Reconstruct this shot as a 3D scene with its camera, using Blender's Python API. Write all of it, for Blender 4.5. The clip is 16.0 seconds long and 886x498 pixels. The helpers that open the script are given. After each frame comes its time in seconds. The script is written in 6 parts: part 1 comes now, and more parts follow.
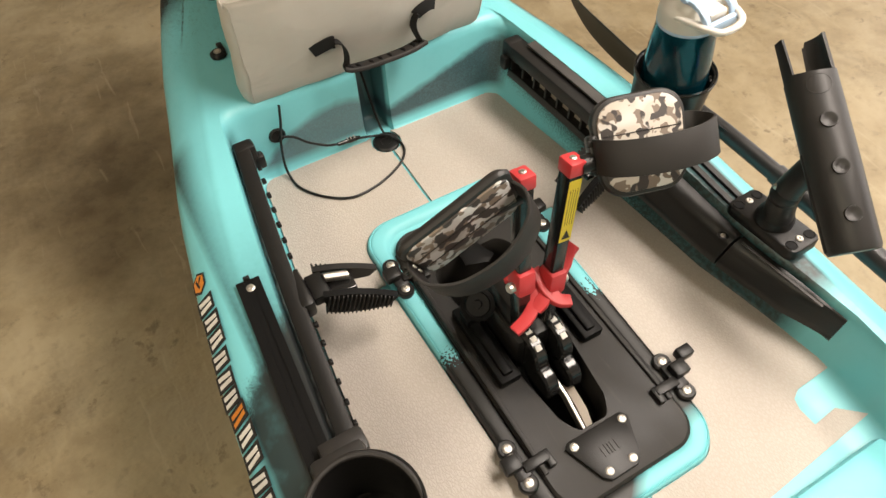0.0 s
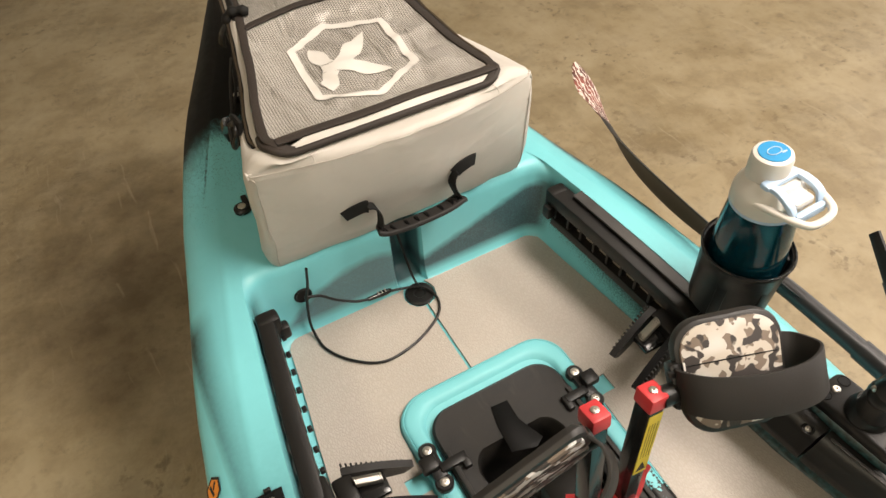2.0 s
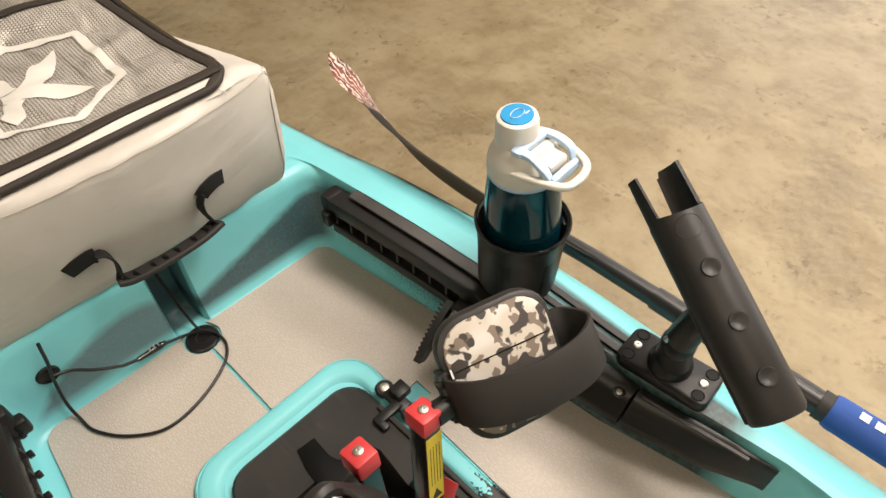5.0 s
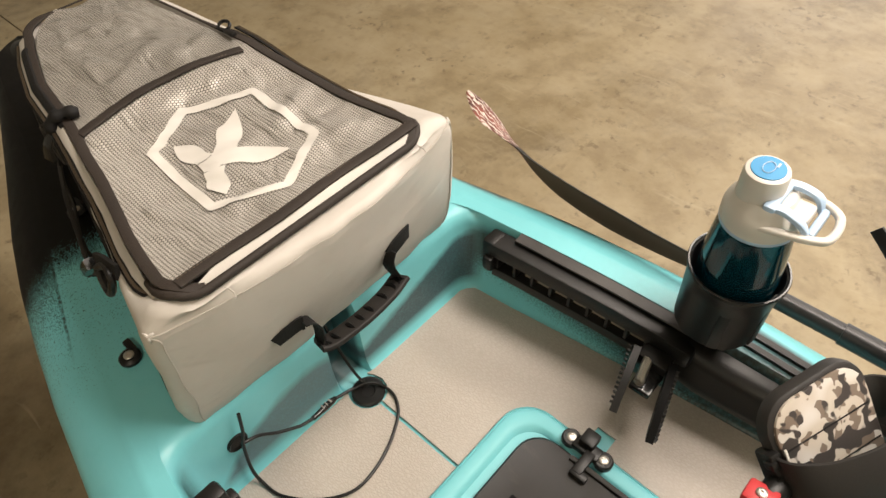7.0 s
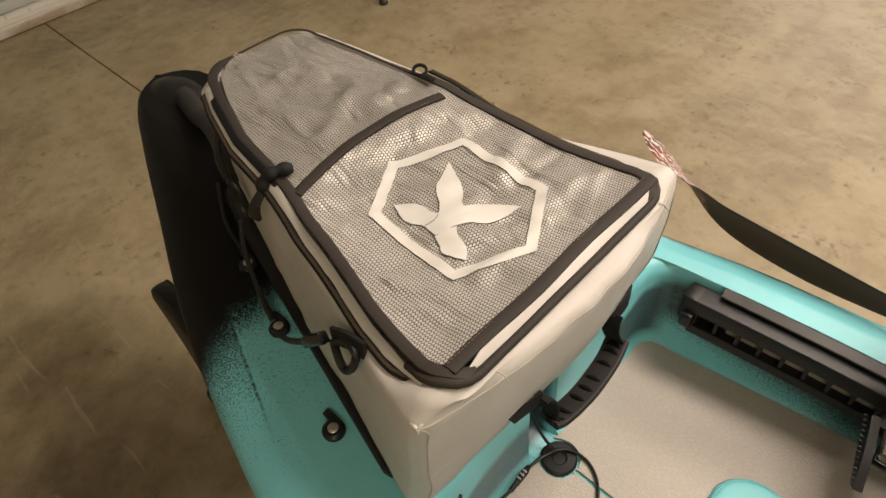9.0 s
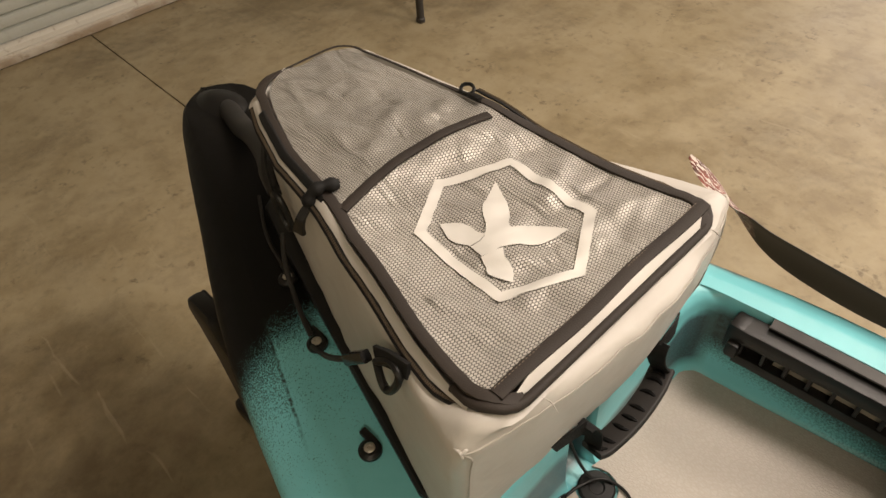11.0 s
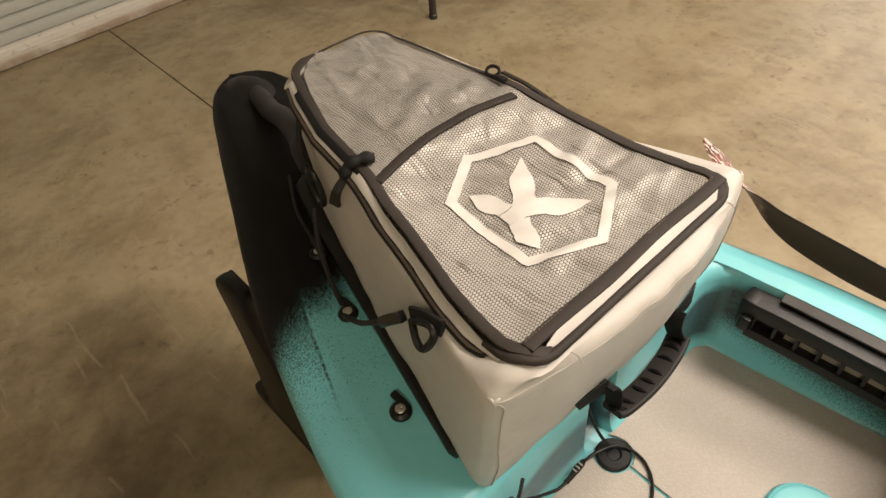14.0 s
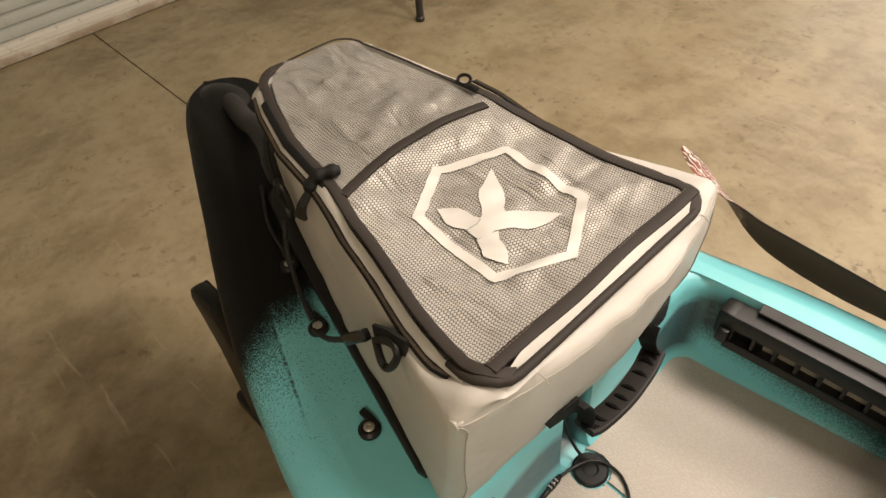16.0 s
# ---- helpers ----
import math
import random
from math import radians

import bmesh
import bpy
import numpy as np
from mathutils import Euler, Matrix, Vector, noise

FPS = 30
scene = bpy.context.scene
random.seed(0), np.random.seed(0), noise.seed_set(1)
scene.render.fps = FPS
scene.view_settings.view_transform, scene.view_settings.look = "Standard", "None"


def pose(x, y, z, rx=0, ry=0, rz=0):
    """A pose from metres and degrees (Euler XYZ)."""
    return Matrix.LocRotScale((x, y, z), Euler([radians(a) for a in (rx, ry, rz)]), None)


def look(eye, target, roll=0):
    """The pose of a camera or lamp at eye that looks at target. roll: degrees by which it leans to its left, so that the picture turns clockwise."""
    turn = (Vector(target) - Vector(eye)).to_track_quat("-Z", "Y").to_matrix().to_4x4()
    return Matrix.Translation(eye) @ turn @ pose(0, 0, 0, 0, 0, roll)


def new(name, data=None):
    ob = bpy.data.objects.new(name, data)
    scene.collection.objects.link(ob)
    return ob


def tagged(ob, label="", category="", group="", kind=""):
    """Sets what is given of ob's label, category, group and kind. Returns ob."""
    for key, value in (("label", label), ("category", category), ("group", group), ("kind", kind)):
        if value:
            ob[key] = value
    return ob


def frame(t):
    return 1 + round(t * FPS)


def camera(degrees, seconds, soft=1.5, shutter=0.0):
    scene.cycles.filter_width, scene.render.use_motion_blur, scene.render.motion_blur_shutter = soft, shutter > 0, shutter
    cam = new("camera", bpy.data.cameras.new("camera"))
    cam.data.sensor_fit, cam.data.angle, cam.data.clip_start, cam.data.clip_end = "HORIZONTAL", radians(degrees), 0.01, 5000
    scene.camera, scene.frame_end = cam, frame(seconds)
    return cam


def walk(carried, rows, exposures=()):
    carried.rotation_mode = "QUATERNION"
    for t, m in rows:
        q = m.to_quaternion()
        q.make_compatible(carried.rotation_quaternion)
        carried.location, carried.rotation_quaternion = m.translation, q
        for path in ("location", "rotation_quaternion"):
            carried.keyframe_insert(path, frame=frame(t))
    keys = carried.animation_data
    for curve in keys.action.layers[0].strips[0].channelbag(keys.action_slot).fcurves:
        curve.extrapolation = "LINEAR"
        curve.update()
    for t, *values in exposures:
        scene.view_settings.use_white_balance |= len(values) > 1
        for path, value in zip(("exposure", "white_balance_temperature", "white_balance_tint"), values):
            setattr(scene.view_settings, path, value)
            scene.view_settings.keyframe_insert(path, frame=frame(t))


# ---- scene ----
cam = camera(67.6, 16.0)
PATH = [
    (0, (-0.307, -0.597, 1.392), (0.258, 0.442, -0.221), -1.6),
    (0.5, (-0.357, -0.555, 1.422), (0.196, 0.54, -0.158), -2.0),
    (1, (-0.339, -0.483, 1.433), (0.214, 0.65, -0.12), -2.0),
    (1.5, (-0.3, -0.426, 1.445), (0.257, 0.754, -0.071), -2.7),
    (2, (-0.251, -0.431, 1.417), (0.347, 0.758, -0.076), -3.0),
    (2.5, (-0.171, -0.457, 1.369), (0.529, 0.674, -0.125), -3.1),
    (3, (-0.139, -0.459, 1.356), (0.653, 0.604, -0.142), -2.5),
    (3.5, (-0.127, -0.452, 1.351), (0.731, 0.558, -0.147), -1.9),
    (6, (-0.136, -0.396, 1.354), (0.821, 0.514, -0.148), -1.1),
    (6.5, (-0.189, -0.317, 1.369), (0.777, 0.58, -0.136), -1.5),
    (7, (-0.249, -0.229, 1.381), (0.711, 0.689, -0.114), -2.3),
    (7.5, (-0.328, -0.162, 1.385), (0.62, 0.79, -0.097), -3.5),
    (8, (-0.362, -0.103, 1.401), (0.576, 0.858, -0.081), -4.0),
    (8.5, (-0.356, -0.049, 1.396), (0.589, 0.919, -0.077), -3.9),
    (9, (-0.339, -0.015, 1.38), (0.606, 0.964, -0.086), -4.1),
    (11.5, (-0.354, 0.005, 1.377), (0.561, 1.074, -0.044), -4.4),
    (12, (-0.372, 0.003, 1.382), (0.541, 1.076, -0.037), -4.4),
    (12.5, (-0.373, -0.005, 1.372), (0.536, 1.066, -0.05), -4.5),
    (13, (-0.382, -0.006, 1.381), (0.528, 1.065, -0.042), -4.5),
    (13.5, (-0.386, -0.01, 1.38), (0.523, 1.06, -0.045), -4.5),
    (14, (-0.397, -0.013, 1.383), (0.511, 1.056, -0.043), -4.6),
    (14.5, (-0.418, -0.027, 1.389), (0.487, 1.041, -0.04), -4.6),
    (15, (-0.425, -0.039, 1.396), (0.48, 1.029, -0.032), -4.7),
    (15.5, (-0.41, -0.037, 1.392), (0.502, 1.026, -0.036), -4.6),
    (16, (-0.363, -0.016, 1.38), (0.558, 1.042, -0.046), -4.4),
]
walk(cam, [(t, look(eye, target, roll)) for t, eye, target, roll in PATH],
     exposures=[(0.0, 0.10, 6500, 10), (1.0, 0.08, 6500, 10), (2.0, -0.06, 6510, 10), (3.0, -0.10, 6520, 10), (6.5, -0.11, 6500, 10), (7.0, -0.18, 6510, 10), (7.5, -0.25, 6520, 10), (8.0, -0.30, 6540, 10), (9.0, -0.40, 6740, 11.5), (11.5, -0.36, 6740, 11.5), (12.5, -0.26, 6730, 11.4), (16.0, -0.17, 6700, 11)])

# ---- world, light ----
world = bpy.data.worlds.new("world")
scene.world = world
world.use_nodes = True
_n = world.node_tree
_sky = _n.nodes.new("ShaderNodeTexSky")
_sky.sky_type = "NISHITA"
_sky.sun_disc = False
_sky.sun_elevation = radians(48)
_sky.sun_rotation = radians(150)
_n.links.new(_sky.outputs[0], _n.nodes["Background"].inputs[0])
_n.nodes["Background"].inputs[1].default_value = 0.12
scene.view_settings.exposure = 0.0


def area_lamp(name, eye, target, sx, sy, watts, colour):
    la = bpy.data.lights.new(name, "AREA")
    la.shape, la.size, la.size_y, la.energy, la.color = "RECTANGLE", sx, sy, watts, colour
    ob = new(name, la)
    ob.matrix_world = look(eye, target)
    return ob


# daylight in the opening of the vehicle doorway in the east wall
area_lamp("doorway_daylight", (4.2, -0.9, 1.25), (0.0, -0.5, 1.0), 4.9, 2.2, 92, (1.0, 0.895, 0.80))
# three overhead area lamps, no fittings known; the port one is added fill
area_lamp("unseen_overhead_lamp", (0.80, -0.60, 2.66), (0.80, -0.60, 0.0), 0.55, 1.5, 76, (1.0, 0.885, 0.785))
area_lamp("unseen_overhead_lamp", (2.2, -0.3, 2.66), (2.2, -0.3, 0.0), 0.55, 1.5, 52, (1.0, 0.885, 0.785))
area_lamp("unseen_overhead_lamp", (-1.7, -1.3, 2.66), (-1.7, -1.3, 0.0), 0.55, 1.5, 34, (1.0, 0.875, 0.66))

# ---- materials ----
class Mat:
    """A node material with a few short-hands."""

    def __init__(self, name, rough=0.5, metal=0.0, colour=(0.5, 0.5, 0.5)):
        self.m = bpy.data.materials.new(name)
        self.m.use_nodes = True
        self.t = self.m.node_tree
        self.b = self.t.nodes["Principled BSDF"]
        self.b.inputs["Roughness"].default_value = rough
        self.b.inputs["Metallic"].default_value = metal
        self.b.inputs["Base Color"].default_value = (*colour, 1)
        self.co = self.t.nodes.new("ShaderNodeTexCoord").outputs["Object"]

    def node(self, kind, **inputs):
        n = self.t.nodes.new(kind)
        for k, v in inputs.items():
            self.set(n, k, v)
        return n

    def set(self, n, k, v):
        sock = n.inputs[int(k[1:])] if k[0] == "i" and k[1:].isdigit() else n.inputs[k.replace("_", " ")]
        if isinstance(v, bpy.types.NodeSocket):
            self.t.links.new(v, sock)
        else:
            sock.default_value = (*v, 1) if isinstance(v, tuple) and len(v) == 3 and sock.type == "RGBA" else v

    def noise(self, scale, detail=4, rough=0.55, co=None, out=0):
        n = self.node("ShaderNodeTexNoise", Scale=scale, Detail=detail, Roughness=rough, Vector=co or self.co)
        return n.outputs[out]

    def ramp(self, fac, *stops):
        n = self.node("ShaderNodeValToRGB", Fac=fac)
        el = n.color_ramp.elements
        while len(el) < len(stops):
            el.new(0.5)
        for e, (p, c) in zip(el, stops):
            e.position, e.color = p, (*c, 1) if isinstance(c, tuple) else (c, c, c, 1)
        return n.outputs[0]

    def mix(self, fac, a, b, kind="MIX"):
        n = self.t.nodes.new("ShaderNodeMix")
        n.data_type, n.blend_type = "RGBA", kind
        for i, v in ((0, fac), (6, a), (7, b)):
            if isinstance(v, bpy.types.NodeSocket):
                self.t.links.new(v, n.inputs[i])
            else:
                n.inputs[i].default_value = (*v, 1) if isinstance(v, tuple) else v
        return n.outputs[2]

    def math(self, op, a, b=0.0, c=0.0):
        n = self.t.nodes.new("ShaderNodeMath")
        n.operation = op
        for i, v in enumerate((a, b, c)):
            if isinstance(v, bpy.types.NodeSocket):
                self.t.links.new(v, n.inputs[i])
            else:
                n.inputs[i].default_value = v
        return n.outputs[0]

    def step(self, v, a, b):
        """0 at a, 1 at b, clamped."""
        n = self.node("ShaderNodeMapRange", Value=v)
        for k, x in ((1, a), (2, b), (3, 0.0), (4, 1.0)):
            n.inputs[k].default_value = x
        return n.outputs[0]

    def axis(self, i, co=None):
        n = self.node("ShaderNodeSeparateXYZ", Vector=co or self.co)
        return n.outputs[i]

    def colour(self, v):
        self.set(self.b, "Base Color", v)
        return self

    def rough(self, v):
        self.set(self.b, "Roughness", v)
        return self

    def bump(self, h, strength=0.3, dist=0.002, prev=None):
        n = self.node("ShaderNodeBump", Strength=strength, Distance=dist, Height=h)
        if prev is not None:
            self.set(n, "Normal", prev)
        self.set(self.b, "Normal", n.outputs[0])
        return n.outputs[0]


def plain(name, colour, rough=0.5, metal=0.0, grain=250.0, amount=0.12, bump=0.15, spec=0.5):
    """A lightly worn plain surface: two scales of tone, fine relief."""
    m = Mat(name, rough, metal, colour)
    m.b.inputs["Specular IOR Level"].default_value = spec
    big, fine = m.noise(9.0, 3), m.noise(grain, 3)
    lo = tuple(c * (1 - amount) for c in colour)
    hi = tuple(min(1.0, c * (1 + amount)) for c in colour)
    m.colour(m.mix(m.ramp(big, (0.35, 0.0), (0.65, 1.0)), lo, hi))
    m.rough(m.math("ADD", rough - 0.08, m.math("MULTIPLY", fine, 0.16)))
    m.bump(fine, bump, 0.0008)
    return m.m

def make_teal(name, sprays_and_shade=True):
    """Rotomoulded turquoise plastic with black overspray at the bow, on the walls and on the rear deck, and some
    painted shade.
    """
    m = Mat(name, 0.36)
    fine, mid, big = m.noise(900, 2), m.noise(60, 4), m.noise(5, 3)
    base = m.mix(m.ramp(big, (0.35, 0.0), (0.7, 1.0)), (0.165, 0.510, 0.555), (0.188, 0.575, 0.62))
    base = m.mix(m.math("MULTIPLY", m.ramp(mid, (0.55, 0.0), (0.8, 1.0)), 0.25), base, (0.125, 0.47, 0.50))
    x, y, z = (m.axis(i) for i in range(3))
    ax = m.math("ABSOLUTE", x)

    def mask(d, width, speck=0.75):
        """0 to 1 over that width, broken up into specks."""
        v = m.math("DIVIDE", d, width)
        grit = m.math("SUBTRACT", m.noise(1000, 1, 0.5), 0.5)
        wide = m.math("SUBTRACT", m.noise(14, 3), 0.5)
        v = m.math("ADD", m.math("ADD", v, m.math("MULTIPLY", grit, speck * 5.5)), m.math("MULTIPLY", wide, 0.9))
        return m.ramp(v, (0.44, 0.0), (0.56, 1.0))

    if sprays_and_shade:
        # black bow: its edge runs further aft on the outer slope than on the deck inside the crease
        crease = m.math("MULTIPLY_ADD", m.math("SUBTRACT", 0.517, y), -0.362, -0.1865)
        off = m.math("SUBTRACT", x, crease)
        outer = m.step(off, 0.002, -0.002)
        port = m.step(x, -0.02, -0.06)
        d = m.math("ADD", m.math("SUBTRACT", y, 0.476), m.math("MULTIPLY", outer, 0.006))
        black = mask(d, 0.036)
        black = m.math("MAXIMUM", black, m.step(y, 0.555, 0.575))
        # fine specks thinning out aft
        near = m.math("ADD", m.math("MULTIPLY", m.step(y, 0.345, 0.475), 0.205), 0.02)
        thin = m.math("MULTIPLY_ADD", m.step(y, 0.295, 0.52), 0.075, 0.035)
        fade = m.math("ADD", m.math("MULTIPLY", outer, near), m.math("MULTIPLY", m.math("SUBTRACT", 1.0, outer), thin))
        fade = m.math("ADD", fade, m.math("MULTIPLY", m.math("SUBTRACT", m.noise(16, 3), 0.5), 0.14))
        dots = m.math("SUBTRACT", fade, m.math("SUBTRACT", m.noise(520, 2, 0.6), 0.30))
        film = m.math("MULTIPLY", m.math("MULTIPLY", m.step(dots, -0.02, 0.05), port), m.step(y, 0.290, 0.33))
        base = m.mix(m.math("MULTIPLY", film, 0.80), base, (0.016, 0.040, 0.034))
        base = m.mix(black, base, (0.0065, 0.006, 0.0055))
        # a dark line along the crease: spray edge and crease shade, painted in
        crease_dark = m.math("MULTIPLY", m.math("MULTIPLY", m.step(m.math("ABSOLUTE", m.math("ADD", off, m.math("MULTIPLY", m.math("SUBTRACT", m.noise(120, 2), 0.5), 0.003))), 0.0028, 0.0010), port), m.math("MULTIPLY", m.step(y, 0.36, 0.42), m.step(y, 0.54, 0.52)))
        base = m.mix(m.math("MULTIPLY", crease_dark, m.ramp(m.noise(200, 2), (0.35, 0.2), (0.55, 0.95))), base, (0.012, 0.02, 0.018))
        # low part of the front wall darker, up to a humped upper edge
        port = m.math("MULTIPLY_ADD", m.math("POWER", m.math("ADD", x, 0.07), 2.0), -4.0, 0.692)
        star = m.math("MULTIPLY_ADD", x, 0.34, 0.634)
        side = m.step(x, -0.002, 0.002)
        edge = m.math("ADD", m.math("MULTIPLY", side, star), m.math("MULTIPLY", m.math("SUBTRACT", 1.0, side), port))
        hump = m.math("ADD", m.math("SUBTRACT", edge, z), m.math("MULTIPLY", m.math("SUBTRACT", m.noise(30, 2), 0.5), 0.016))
        low_dark = m.math("MULTIPLY", m.step(hump, -0.004, 0.012), m.step(y, 0.155, 0.175))
        low_dark = m.math("MULTIPLY", low_dark, m.math("MULTIPLY", m.step(z, 0.606, 0.622), m.ramp(m.noise(420, 3), (0.32, 0.86), (0.54, 1.0))))
        base = m.mix(m.math("MULTIPLY", low_dark, 0.96), base, m.mix(side, (0.105, 0.180, 0.208), (0.042, 0.070, 0.084)))
        # the notch in the middle of the front wall: its shade painted dark
        notch = m.math("MULTIPLY", m.math("MULTIPLY", m.step(ax, 0.0245, 0.0225), m.step(y, 0.190, 0.200)), m.step(z, 0.742, 0.715))
        base = m.mix(m.math("MULTIPLY", notch, 0.85), base, (0.018, 0.040, 0.048))
        # side walls under the rails: overspray specks, the shade below the rails mixed in
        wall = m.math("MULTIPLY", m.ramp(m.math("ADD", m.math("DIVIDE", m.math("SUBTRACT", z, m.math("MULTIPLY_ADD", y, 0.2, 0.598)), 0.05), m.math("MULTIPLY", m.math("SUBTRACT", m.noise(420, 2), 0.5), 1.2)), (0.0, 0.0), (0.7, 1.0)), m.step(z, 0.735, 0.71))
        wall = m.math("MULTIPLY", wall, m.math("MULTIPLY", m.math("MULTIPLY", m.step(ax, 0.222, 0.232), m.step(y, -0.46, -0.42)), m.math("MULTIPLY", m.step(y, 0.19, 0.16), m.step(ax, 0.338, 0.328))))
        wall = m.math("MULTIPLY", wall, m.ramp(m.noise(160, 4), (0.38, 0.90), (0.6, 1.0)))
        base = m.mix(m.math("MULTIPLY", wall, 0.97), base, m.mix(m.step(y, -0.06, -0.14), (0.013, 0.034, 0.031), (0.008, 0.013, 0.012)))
        # rear of the port deck
        d = m.math("SUBTRACT", m.math("MULTIPLY_ADD", ax, -0.9, 0.128), y)
        dark = m.math("MULTIPLY", mask(d, 0.055, 0.30), m.ramp(m.noise(26, 4), (0.30, 0.88), (0.48, 1.0)))
        dark = m.math("MULTIPLY", dark, m.math("MULTIPLY", m.step(x, -0.262, -0.272), m.step(x, -0.376, -0.360)))
        base = m.mix(m.math("MULTIPLY", dark, 0.96), base, (0.013, 0.014, 0.014))
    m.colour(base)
    if sprays_and_shade:
        m.set(m.b, "Specular IOR Level", m.math("MULTIPLY_ADD", black, -0.36, 0.5))
        m.rough(m.math("ADD", m.math("MULTIPLY_ADD", mid, 0.22, 0.27), m.math("MULTIPLY", black, 0.12)))
    else:
        m.rough(m.math("MULTIPLY_ADD", mid, 0.22, 0.27))
    b = m.bump(fine, 0.10, 0.0006)
    m.bump(mid, 0.06, 0.003, b)
    return m.m


def make_rim():
    """The console's rim: turquoise in front, rubbed black paint further back."""
    m = Mat("console_rim_plastic", 0.52)
    x, y = m.axis(0), m.axis(1)
    v = m.math("DIVIDE", m.math("SUBTRACT", -0.235, y), 0.03)
    v = m.math("ADD", v, m.math("MULTIPLY", m.math("SUBTRACT", m.noise(300, 2), 0.5), 3.0))
    streak = m.node("ShaderNodeTexNoise", Scale=90.0, Detail=4.0, Vector=m.node("ShaderNodeMapping", Vector=m.co, Scale=(1.0, 0.12, 1.0)).outputs[0]).outputs[0]
    v = m.math("ADD", v, m.math("MULTIPLY", m.math("SUBTRACT", streak, 0.55), m.math("MULTIPLY", m.step(x, 0.0, 0.08), 6.0)))
    k = m.math("MULTIPLY", m.ramp(v, (0.4, 0.0), (0.6, 1.0)), m.step(m.math("ADD", y, m.math("MULTIPLY", m.step(x, 0.03, -0.03), 0.06)), -0.48, -0.455))
    m.colour(m.mix(k, m.mix(m.noise(8), (0.165, 0.510, 0.555), (0.188, 0.575, 0.62)), (0.02, 0.02, 0.019)))
    m.bump(m.noise(400, 3), 0.12, 0.0008)
    return m.m


def make_foam(name):
    """Beige deck foam with a pressed leather grain, smudged."""
    m = Mat(name, 0.62)
    v = m.node("ShaderNodeTexVoronoi", Scale=330.0, Vector=m.node("ShaderNodeMapping", Vector=m.mix(0.0025, m.co, m.noise(120, 2, out=1)), Rotation=(0.0, 0.0, 0.5), Scale=(1.0, 0.42, 1.0)).outputs[0])
    v.feature = "DISTANCE_TO_EDGE"
    grain = m.ramp(v.outputs[0], (0.0, 0.0), (0.22, 1.0))
    big, mid = m.noise(3.5, 4), m.noise(30, 5)
    c = m.mix(m.ramp(big, (0.3, 0.0), (0.7, 1.0)), (0.405, 0.365, 0.32), (0.465, 0.425, 0.38))
    c = m.mix(m.math("MULTIPLY", m.ramp(mid, (0.5, 0.0), (0.8, 1.0)), 0.25), c, (0.42, 0.37, 0.31))
    c = m.mix(m.math("MULTIPLY_ADD", grain, -0.36, 0.36), c, (0.32, 0.28, 0.23))
    m.colour(c)
    m.rough(m.math("MULTIPLY_ADD", mid, 0.25, 0.42))
    b = m.bump(grain, 0.30, 0.0010)
    m.bump(m.noise(9, 3), 0.10, 0.006, b)
    return m.m


